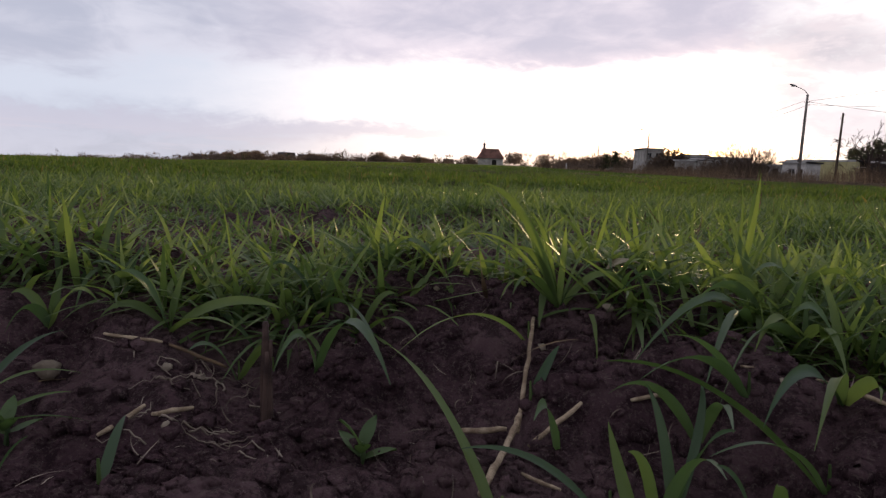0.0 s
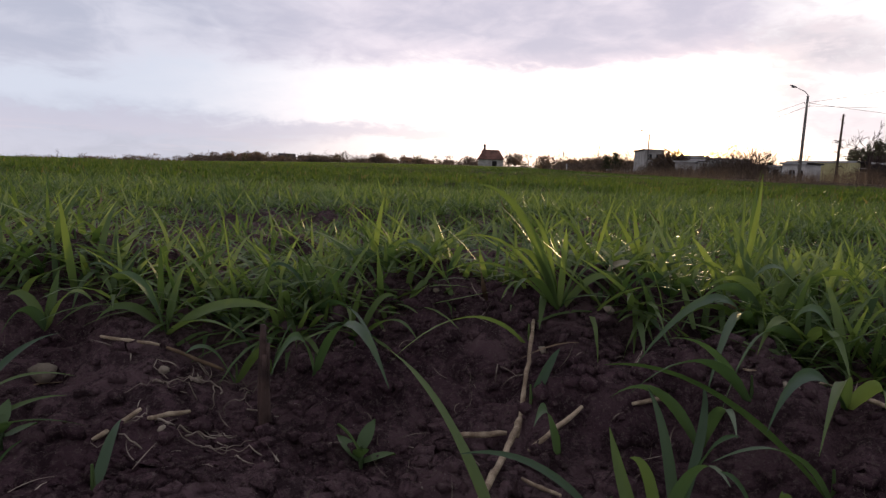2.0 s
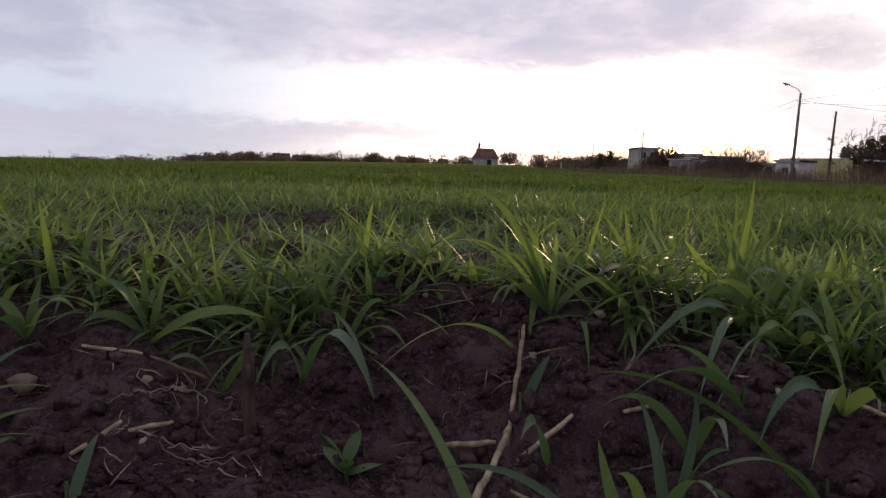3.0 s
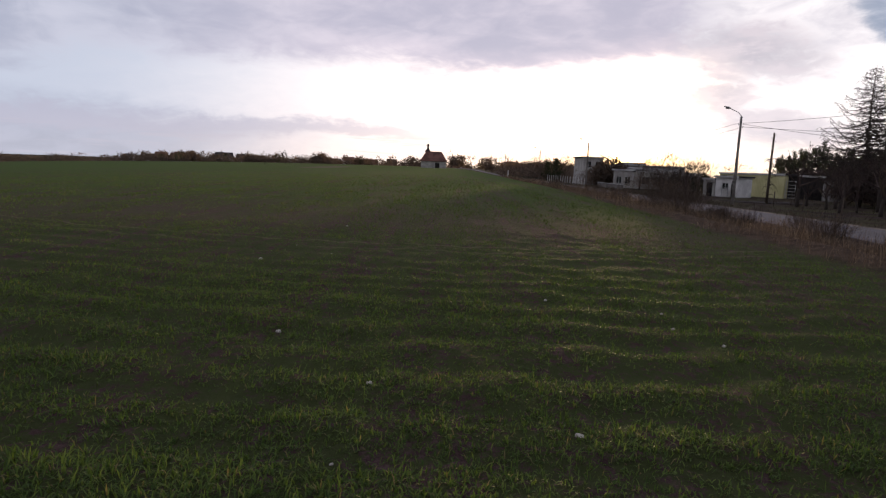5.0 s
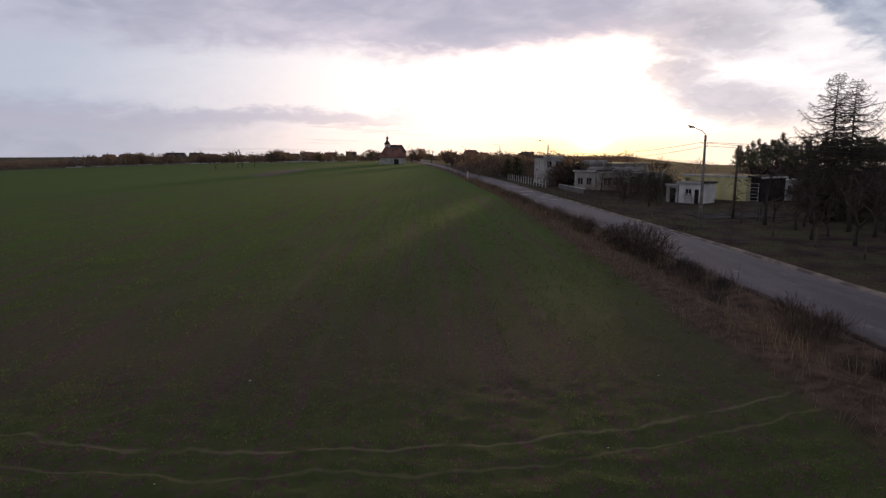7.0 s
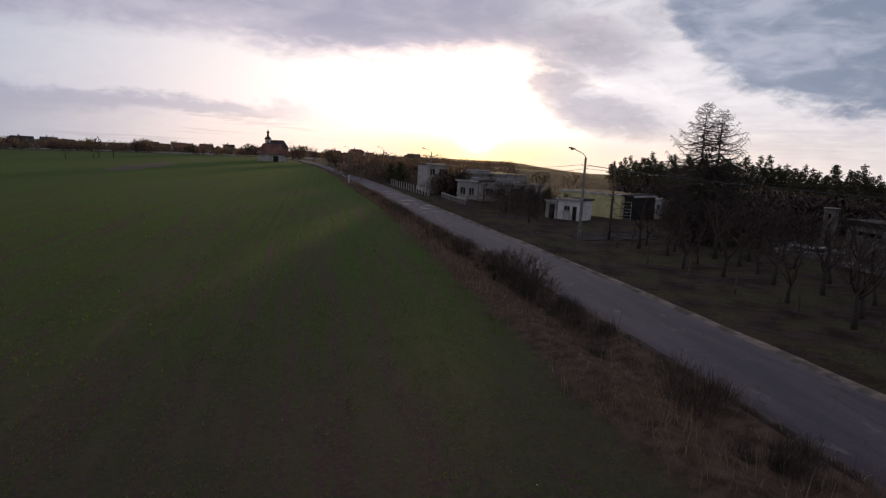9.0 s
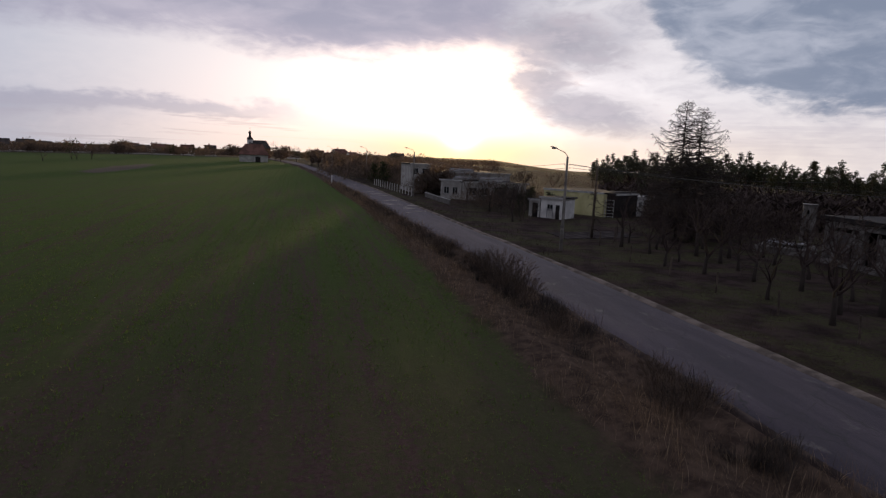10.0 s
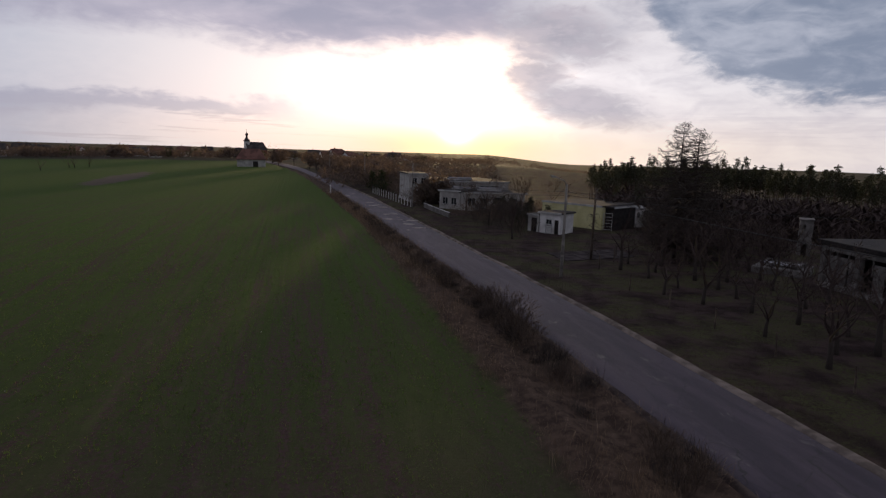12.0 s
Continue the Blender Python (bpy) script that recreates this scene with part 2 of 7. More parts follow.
    # a pale trodden track across the headland
    reach = n.math("ADD", x, 1.5)
    across = n.math("SUBTRACT", y, n.math("MULTIPLY", n.math("MULTIPLY", reach, reach), 0.02))
    across = n.math("ADD", across, n.math("MULTIPLY", n.math("SUBTRACT", n.noise(at, 0.45, 3), 0.5), 1.3))
    track = n.math("ADD", n.ramp(n.math("ABSOLUTE", n.math("SUBTRACT", across, 19.7)), 0.10, 0.02), n.math("MULTIPLY", n.ramp(n.math("ABSOLUTE", n.math("SUBTRACT", across, 18.7)), 0.09, 0.02), 0.75))
    field = n.mix(n.math("MULTIPLY", track, n.math("MULTIPLY", n.ramp(n.noise(at, 0.8, 4), 0.30, 0.52), 0.34)), field, (0.28, 0.225, 0.15))
    dead = n.mix(n.ramp(n.noise(at, 1.6, 6, 0.65), 0.35, 0.68), (0.055, 0.038, 0.030), (0.135, 0.094, 0.070))
    turf = n.mix(n.ramp(n.noise(at, 0.45, 6, 0.65), 0.38, 0.62), (0.030, 0.021, 0.020), (0.070, 0.049, 0.045))
    turf = n.mix(n.math("MULTIPLY", n.ramp(n.noise(at, 0.22, 4, 0.6), 0.42, 0.60), n.ramp(n.noise(at, 6.0, 5, 0.7), 0.34, 0.60)), turf, (0.070, 0.072, 0.032))
    # a bare patch far out in the field
    px, py = n.math("DIVIDE", n.math("ADD", x, 40.0), 4.5), n.math("DIVIDE", n.math("SUBTRACT", y, 180.0), 30.0)
    spot = n.math("ADD", n.math("ADD", n.math("MULTIPLY", px, px), n.math("MULTIPLY", py, py)), n.math("MULTIPLY", n.math("SUBTRACT", n.noise(at, 0.25, 4), 0.5), 2.0))
    field = n.mix(n.math("MULTIPLY", n.ramp(spot, 1.1, 0.5), 0.8), field, (0.135, 0.100, 0.090))
    col = n.mix(n.ramp(by_edge, 10.6, 12.0), field, dead)
    col = n.mix(n.ramp(by_road, 21.0, 23.5), col, turf)
    # distant land: dull olive and brown parcels
    parcels = n.noise(n.scaled(at, (0.004, 0.009, 1.0)), 1.0, 3)
    land = n.mix(n.ramp(parcels, 0.42, 0.56), (0.034, 0.036, 0.022), (0.056, 0.046, 0.035))
    return n.mix(n.ramp(n.math("ADD", y, n.math("MULTIPLY", n.noise(at, 0.02, 2), 60.0)), 330.0, 370.0), col, land)


def bark_colour(n, at):
    return n.mix(n.noise(n.scaled(at, (9, 9, 2)), 1.0, 5), (0.026, 0.020, 0.017), (0.070, 0.056, 0.047))


MAT = {}


def make_materials():
    MAT["ground"] = shade("ground", ground_colour, 0.95, lambda n, at: n.math("ADD", n.noise(at, 130.0, 8, 0.85), n.math("MULTIPLY", n.noise(at, 520.0, 4, 0.75), 0.7)), 0.022, spec=0.03)
    MAT["soil"] = shade("soil", soil_colour, 0.95, lambda n, at: n.noise(at, 330.0, 6, 0.8), 0.010, spec=0.03)
    MAT["leaf"] = shade("wheat_leaf", leafy((0.060, 0.110, 0.044), (0.195, 0.268, 0.100), (0.19, 0.25, 0.09), 0.018), 0.50, None, through_light=(0.46, (1.45, 1.42, 0.75)), spec=0.26)
    MAT["leaf_blue"] = shade("wheat_leaf_blueish", leafy((0.064, 0.112, 0.062), (0.130, 0.190, 0.106), (0.14, 0.19, 0.08), 0.02), 0.46, None, through_light=(0.40, (1.15, 1.35, 0.55)), spec=0.32)
    MAT["crop"] = shade("young_crop", leafy((0.058, 0.108, 0.030), (0.150, 0.210, 0.058), (0.20, 0.17, 0.09), 0.05), 0.6, None, through_light=(0.42, (1.4, 1.35, 0.6)), spec=0.15)
    MAT["dry"] = shade("dead_grass", leafy((0.082, 0.057, 0.044), (0.255, 0.186, 0.132), (0.38, 0.30, 0.21), 0.14), 0.75, None, through_light=(0.30, (1.2, 1.0, 0.7)), spec=0.2)
    MAT["turf"] = shade("dull_turf", leafy((0.040, 0.030, 0.022), (0.105, 0.078, 0.060), (0.062, 0.070, 0.028), 0.22), 0.75, None, through_light=(0.25, (1.2, 1.1, 0.6)), spec=0.2)
    MAT["straw"] = shade("straw", two_tone((0.25, 0.19, 0.135), (0.47, 0.385, 0.29), 130.0, 1400.0, speck=0.4), 0.6, grainy(700.0), 0.0012)
    MAT["straw_dark"] = shade("weathered_straw", two_tone((0.13, 0.088, 0.055), (0.26, 0.18, 0.11), 50.0, 700.0), 0.75, grainy(260.0), 0.001)
    MAT["stalk"] = shade("rotten_stalk", two_tone((0.060, 0.038, 0.034), (0.145, 0.094, 0.078), 60.0, 800.0), 0.85, grainy(300.0), 0.0012)
    MAT["root"] = shade("root_fibre", two_tone((0.20, 0.16, 0.13), (0.36, 0.30, 0.25), 80.0), 0.8)
    MAT["stone"] = shade("field_stone", two_tone((0.19, 0.155, 0.12), (0.34, 0.29, 0.23), 40.0), 0.85, grainy(160.0), 0.002)
    MAT["pale_stone"] = shade("pale_stone", two_tone((0.36, 0.33, 0.29), (0.55, 0.52, 0.47), 30.0), 0.85, grainy(60.0), 0.004)
    MAT["husk"] = shade("pale_husk", two_tone((0.34, 0.30, 0.22), (0.48, 0.43, 0.33), 90.0), 0.7, through_light=(0.3, (1, 1, 0.9)))
    MAT["weed"] = shade("weed_leaf", leafy((0.085, 0.140, 0.062), (0.140, 0.205, 0.090), (0.16, 0.21, 0.09), 0.0), 0.5, through_light=(0.35, (1.1, 1.3, 0.6)))

    def asphalt(n, at):
        col = n.mix(n.ramp(n.noise(n.scaled(at, (0.9, 0.12, 1)), 1.0, 6, 0.62), 0.38, 0.64), (0.047, 0.034, 0.050), (0.084, 0.062, 0.084))
        worn = n.math("MULTIPLY", n.ramp(n.noise(n.scaled(at, (0.8, 0.42, 1)), 1.0, 5, 0.7), 0.60, 0.70), 0.6)
        col = n.mix(worn, col, (0.20, 0.18, 0.17))
        crack = n.add("ShaderNodeTexVoronoi")
        crack.feature = "DISTANCE_TO_EDGE"
        n.put(crack.inputs["Vector"], n.vec("ADD", n.scaled(at, (0.7, 0.35, 1)), n.scaled(n.add("ShaderNodeTexNoise", {"Vector": at, "Scale": 1.5}).outputs[1], (0.5, 0.5, 0.0))))
        n.put(crack.inputs["Scale"], 1.0)
        col = n.mix(n.math("MULTIPLY", n.ramp(crack.outputs[0], 0.012, 0.004), 0.7), col, (0.025, 0.023, 0.022))
        return n.mix(0.3, col, n.mix(n.noise(at, 130.0, 2), (0.0, 0.0, 0.0), (0.25, 0.25, 0.25)), "OVERLAY")

    MAT["asphalt"] = shade("asphalt", asphalt, 0.64, lambda n, at: n.noise(at, 45.0, 5, 0.7), 0.010, spec=0.36)
    MAT["grit"] = shade("gritty_shoulder", two_tone((0.045, 0.034, 0.032), (0.115, 0.090, 0.080), 0.9, 40.0), 0.95, grainy(30.0), 0.02, spec=0.05)
    MAT["yard"] = shade("dirty_slabs", two_tone((0.050, 0.042, 0.042), (0.098, 0.084, 0.082), 0.9, 25.0), 0.95, grainy(20.0), 0.01, spec=0.03)
    MAT["sand"] = shade("sandy_shoulder", two_tone((0.115, 0.094, 0.080), (0.26, 0.215, 0.185), 0.8, 40.0), 0.95, grainy(30.0), 0.02)
    MAT["patch"] = shade("pale_road_patch", two_tone((0.24, 0.22, 0.20), (0.36, 0.33, 0.30), 2.0, 60.0), 0.8, grainy(40.0), 0.01)
    MAT["concrete"] = shade("concrete", two_tone((0.13, 0.12, 0.11), (0.22, 0.205, 0.19), 1.3, 30.0), 0.9, grainy(22.0), 0.01)
    MAT["concrete_dark"] = shade("stained_concrete", two_tone((0.10, 0.092, 0.088), (0.21, 0.195, 0.18), 0.9, 22.0), 0.9, grainy(18.0), 0.012)
    MAT["white_wall"] = shade("white_render", two_tone((0.60, 0.58, 0.55), (0.76, 0.74, 0.71), 0.8, 18.0, speck=0.1), 0.9, grainy(30.0), 0.004)
    MAT["grey_wall"] = shade("grey_render", two_tone((0.34, 0.32, 0.30), (0.48, 0.46, 0.43), 0.7, 20.0), 0.9, grainy(25.0), 0.005)
    MAT["yellow_wall"] = shade("yellow_cladding", two_tone((0.56, 0.52, 0.26), (0.66, 0.62, 0.34), 0.6, 12.0, speck=0.08), 0.6, lambda n, at: n.math("SINE", n.math("MULTIPLY", n.add("ShaderNodeSeparateXYZ", {0: at}).outputs[1], 30.0)), 0.02)
    MAT["black_wood"] = shade("tarred_boards", two_tone((0.016, 0.013, 0.012), (0.036, 0.030, 0.027), 1.5, 40.0), 0.85, grainy(30.0), 0.01)
    MAT["roof_felt"] = shade("roof_felt", two_tone((0.050, 0.046, 0.045), (0.10, 0.093, 0.088), 0.5, 12.0), 0.95, grainy(12.0), 0.01, spec=0.04)
    MAT["sheet"] = shade("pale_roof_sheet", two_tone((0.38, 0.37, 0.36), (0.55, 0.54, 0.52), 0.9, 16.0), 0.45, metal=0.3)
    MAT["tiles"] = shade("red_roof_tiles", two_tone((0.13, 0.066, 0.052), (0.22, 0.115, 0.088), 0.5, 3.5), 0.85, grainy(3.0), 0.06)
    MAT["slate"] = shade("dark_roof", two_tone((0.045, 0.038, 0.036), (0.095, 0.080, 0.074), 0.4, 3.0), 0.8, grainy(3.0), 0.05)
    MAT["brick"] = shade("church_brick", two_tone((0.16, 0.075, 0.050), (0.27, 0.14, 0.095), 0.5, 4.0), 0.9, grainy(4.0), 0.03)
    MAT["glass"] = shade("window_glass", (0.022, 0.025, 0.028), 0.08, spec=0.6)
    MAT["frame"] = shade("window_frame", two_tone((0.45, 0.44, 0.42), (0.62, 0.61, 0.59), 3.0), 0.6)
    MAT["steel"] = shade("galvanised_steel", two_tone((0.22, 0.22, 0.23), (0.36, 0.36, 0.37), 4.0), 0.45, metal=0.7)
    MAT["lamp_shell"] = shade("lamp_shell", two_tone((0.20, 0.20, 0.20), (0.30, 0.30, 0.30), 6.0), 0.5)
    MAT["lamp_glass"] = shade("lamp_glass", (0.45, 0.45, 0.43), 0.15, spec=0.6)
    MAT["pole_wood"] = shade("weathered_pole", two_tone((0.070, 0.052, 0.040), (0.14, 0.11, 0.086), 2.0), 0.9, grainy(20.0), 0.006)
    MAT["pole"] = shade("concrete_pole", two_tone((0.17, 0.155, 0.14), (0.28, 0.26, 0.235), 1.5, 30.0), 0.9, grainy(30.0), 0.004)
    MAT["wire"] = shade("wire", (0.03, 0.03, 0.03), 0.5)
    MAT["bark"] = shade("bark", bark_colour, 0.95, grainy(25.0), 0.01)
    MAT["pine_bark"] = shade("pine_bark", lambda n, at: n.mix(n.noise(n.scaled(at, (5, 5, 1.2)), 1.0, 5), (0.045, 0.032, 0.026), (0.125, 0.078, 0.053)), 0.95, grainy(14.0), 0.02)
    MAT["needles"] = shade("pine_needles", leafy((0.040, 0.045, 0.030), (0.088, 0.088, 0.054), (0.090, 0.070, 0.036), 0.10), 0.7, through_light=(0.2, (1.0, 1.1, 0.5)), spec=0.2)
    # paler than fruit_twigs: the haze over far trees is put into this colour
    MAT["twig"] = shade("twigs", leafy((0.090, 0.068, 0.056), (0.215, 0.168, 0.140), (0.17, 0.13, 0.09), 0.1), 0.9, through_light=(0.45, (1.2, 1.08, 0.9)), spec=0.1)
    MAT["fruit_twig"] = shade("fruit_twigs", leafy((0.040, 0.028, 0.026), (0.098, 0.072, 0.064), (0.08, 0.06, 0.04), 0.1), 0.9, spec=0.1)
    MAT["hedge"] = shade("dark_evergreen", leafy((0.030, 0.038, 0.020), (0.075, 0.080, 0.038), (0.10, 0.075, 0.04), 0.15), 0.8, through_light=(0.2, (1, 1.1, 0.6)), spec=0.2)
    MAT["white_paint"] = shade("white_paint", two_tone((0.62, 0.61, 0.59), (0.80, 0.79, 0.77), 5.0), 0.6)
    MAT["red_paint"] = shade("red_paint", two_tone((0.45, 0.04, 0.03), (0.55, 0.07, 0.05), 5.0), 0.5)
    MAT["plastic"] = shade("pale_film", two_tone((0.22, 0.22, 0.23), (0.42, 0.42, 0.44), 4.0), 0.35)


make_materials()

# ---- building helpers ----
RNG = np.random.default_rng(7)


class Mesh:
    """Gathers corners and faces of one part."""

    def __init__(self):
        self.v, self.f, self.m = [], [], []

    def add(self, corners, faces, slot=0):
        k = len(self.v)
        self.v += [tuple(c) for c in corners]
        self.f += [tuple(k + i for i in face) for face in faces]
        self.m += [slot] * len(faces)
        return self

    def box(self, c, s, turn=0.0, bevel=0.0, slot=0):
        """A box by its middle and size, turned about z, with chamfered upright and level edges."""
        (x, y, z), (a, b, h) = c, (s[0] / 2, s[1] / 2, s[2] / 2)
        e = min(bevel, 0.45 * min(a, b, h) * 2)
        rings = [(-h, e), (-h + e, 0), (h - e, 0), (h, e)] if e else [(-h, 0), (h, 0)]
        pts, co, si = [], math.cos(turn), math.sin(turn)
        for level, inset in rings:
            p, q = a - inset, b - inset
            ring = [(p, -q + e), (p, q - e), (p - e, q), (-p + e, q), (-p, q - e), (-p, -q + e), (-p + e, -q), (p - e, -q)] if e else [(p, -q), (p, q), (-p, q), (-p, -q)]
            pts += [(x + u * co - w * si, y + u * si + w * co, z + level) for u, w in ring]
        k = 8 if e else 4
        faces = [tuple(reversed(range(k))), tuple(range(len(pts) - k, len(pts)))]
        for r in range(len(rings) - 1):
            faces += [(r * k + i, r * k + (i + 1) % k, (r + 1) * k + (i + 1) % k, (r + 1) * k + i) for i in range(k)]
        return self.add(pts, faces, slot)

    def tube(self, path, radii, sides=8, caps=True, slot=0):
        """A round bar along points, with a radius at each."""
        pts, n = [], len(path)
        path = [Vector(p) for p in path]
        for i, p in enumerate(path):
            d = (path[min(i + 1, n - 1)] - path[max(i - 1, 0)]).normalized()
            u = d.cross(Vector((0.31, 0.17, 0.93)) if abs(d.z) < 0.9 else Vector((1, 0.2, 0))).normalized()
            w = d.cross(u)
            r = radii[i] if isinstance(radii, (list, tuple)) else radii
            pts += [p + r * (math.cos(t) * u + math.sin(t) * w) for t in (2 * math.pi * j / sides for j in range(sides))]
        faces = [(i * sides + j, i * sides + (j + 1) % sides, (i + 1) * sides + (j + 1) % sides, (i + 1) * sides + j) for i in range(n - 1) for j in range(sides)]
        if caps:
            faces += [tuple(reversed(range(sides))), tuple(range((n - 1) * sides, n * sides))]
        return self.add(pts, faces, slot)

    def prism(self, ring, z0, z1, slot=0):
        """An upright prism on a ring of (x, y), anticlockwise; z1 may be a list, one height a corner."""
        k = len(ring)
        tops = z1 if isinstance(z1, (list, tuple)) else [z1] * k
        pts = [(x, y, z0) for x, y in ring] + [(x, y, t) for (x, y), t in zip(ring, tops)]
        return self.add(pts, [tuple(reversed(range(k))), tuple(range(k, 2 * k))] + [(i, (i + 1) % k, k + (i + 1) % k, k + i) for i in range(k)], slot)

    def blob(self, c, r, rough=0.25, seed=0, rings=7, sides=10, slot=0):
        """A lump with an uneven skin, such as a stone or a clod."""
        pts = []
        for i in range(rings + 1):
            for j in range(sides):
                a, b = math.pi * i / rings, 2 * math.pi * j / sides
                d = Vector((math.sin(a) * math.cos(b), math.sin(a) * math.sin(b), math.cos(a)))
                s = 1 + rough * noise.noise(d * 1.7 + Vector((seed * 3.1, seed, 0))) + 0.5 * rough * noise.noise(d * 4.0 + Vector((0, seed * 2.3, 0)))
                pts.append((c[0] + r[0] * d.x * s, c[1] + r[1] * d.y * s, c[2] + r[2] * d.z * s))
        return self.add(pts, [(i * sides + j, (i + 1) * sides + j, (i + 1) * sides + (j + 1) % sides, i * sides + (j + 1) % sides) for i in range(rings) for j in range(sides)], slot)

    def data(self, name, materials, smooth=False):
        me = bpy.data.meshes.new(name)
        me.from_pydata(self.v, [], self.f)
        for m in materials if isinstance(materials, (list, tuple)) else [materials]:
            me.materials.append(m)
        me.polygons.foreach_set("material_index", self.m)
        if smooth:
            me.polygons.foreach_set("use_smooth", [True] * len(self.f))
        me.update()
        return me


def part(name, mesh, material, parent=None, label="", smooth=False):
    """One mesh object under a thing or a part (or a thing of its own when it has no parent)."""
    ob = new(name, mesh.data(name, material, smooth) if isinstance(mesh, Mesh) else mesh)
    if parent is not None:
        ob.parent = parent
    if label:
        ob["label"] = label
    return ob


def thing(name, label, category, at=None, group="", kind=""):
    ob = tagged(new(name), label, category, group, kind)
    ob.empty_display_size = 0.1
    if at is not None:
        ob.matrix_basis = at
    return ob


def quads_mesh(name, verts, quads, tris, material, smooth=False):
    """A large mesh from arrays."""
    me = bpy.data.meshes.new(name)
    nq, nt = len(quads), len(tris)
    loops = np.concatenate([quads.ravel(), tris.ravel()]).astype(np.int32)
    starts = np.concatenate([np.arange(nq) * 4, nq * 4 + np.arange(nt) * 3]).astype(np.int32)
    me.vertices.add(len(verts))
    me.vertices.foreach_set("co", np.ascontiguousarray(verts, dtype=np.float32).ravel())
    me.loops.add(len(loops))
    me.loops.foreach_set("vertex_index", loops)
    me.polygons.add(nq + nt)
    me.polygons.foreach_set("loop_start", starts)
    if smooth:
        me.polygons.foreach_set("use_smooth", np.ones(nq + nt, dtype=bool))
    me.materials.append(material)
    me.update(calc_edges=True)
    return me


def blades(base, az, length, lean, bend, width, segs=3, twist=None):
    """Corners, quads and tips of many grass blades at once. lean: from upright at the foot; bend: added along the blade."""
    n = len(base)
    s = np.linspace(0, 1, segs + 1)
    phi = lean[:, None] + bend[:, None] * s[None, :]
    step = length[:, None] / segs
    mid = (phi[:, 1:] + phi[:, :-1]) / 2
    out = np.concatenate([np.zeros((n, 1)), np.cumsum(np.sin(mid) * step, 1)], 1)
    up = np.concatenate([np.zeros((n, 1)), np.cumsum(np.cos(mid) * step, 1)], 1)
    turn = (az if twist is None else az)[:, None] + (0 if twist is None else twist[:, None] * s[None, :])
    cx = base[:, 0:1] + out * np.cos(az)[:, None]
    cy = base[:, 1:2] + out * np.sin(az)[:, None]
    cz = base[:, 2:3] + up
    shape = np.minimum(1.0, 0.55 + 1.6 * s) * (1 - s**2.6)
    half = width[:, None] / 2 * shape[None, :]
    sx, sy = -np.sin(turn) * half, np.cos(turn) * half
    left = np.stack([cx + sx, cy + sy, cz], -1)
    right = np.stack([cx - sx, cy - sy, cz], -1)
    per = 2 * segs + 1
    v = np.empty((n, per, 3))
    v[:, 0 : 2 * segs : 2] = left[:, :segs]
    v[:, 1 : 2 * segs : 2] = right[:, :segs]
    v[:, -1] = np.stack([cx[:, -1], cy[:, -1], cz[:, -1]], -1)
    first = (np.arange(n) * per)[:, None]
    q = [np.concatenate([first + 2 * i, first + 2 * i + 1, first + 2 * i + 3, first + 2 * i + 2], 1) for i in range(segs - 1)]
    t = np.concatenate([first + 2 * segs - 2, first + 2 * segs - 1, first + 2 * segs], 1)
    return v.reshape(-1, 3), np.concatenate(q) if q else np.zeros((0, 4), int), t


def value_noise(x, y, scale, seed=0):
    """Smooth noise between 0 and 1 over arrays."""
    x, y = x * scale + 57.3 * seed, y * scale - 31.7 * seed
    ix, iy = np.floor(x).astype(np.int64), np.floor(y).astype(np.int64)
    fx, fy = x - ix, y - iy
    fx, fy = fx * fx * (3 - 2 * fx), fy * fy * (3 - 2 * fy)

    def corner(a, b):
        k = (a * 374761393 + b * 668265263 + seed * 1442695041) & 0xFFFFFFFF
        k = ((k ^ (k >> 13)) * 1274126177) & 0xFFFFFFFF
        return ((k ^ (k >> 16)) & 0xFFFF) / 65535.0

    return (corner(ix, iy) * (1 - fx) + corner(ix + 1, iy) * fx) * (1 - fy) + (corner(ix, iy + 1) * (1 - fx) + corner(ix + 1, iy + 1) * fx) * fy


def fbm(x, y, scale, octaves=4, seed=0):
    total, weight = 0.0, 0.0
    for o in range(octaves):
        total = total + value_noise(x, y, scale * 2.03**o, seed + 11 * o) * 0.55**o
        weight += 0.55**o
    return total / weight


def smooth01(v, a, b):
    t = np.clip((v - a) / (b - a), 0, 1)
    return t * t * (3 - 2 * t)


# ---- the lie of the land ----
ROAD_LEFT, ROAD_RIGHT, FIELD_EDGE = 16.6, 22.0, 11.4


def road_bend(y):
    """How far the road swings to the west at y."""
    t = np.asarray(y, float) - 50.0
    return 0.17 - 0.0225 * (t + np.sqrt(t * t + 64.0)) - 0.0006 * np.maximum(0.0, t - 90.0) ** 2


def edge_bend(y):
    """The same for the edge of the field, which runs straight for longer."""
    t = np.asarray(y, float) - 95.0
    return 0.10 - 0.025 * (t + np.sqrt(t * t + 36.0)) - 0.0006 * np.maximum(0.0, t - 65.0) ** 2


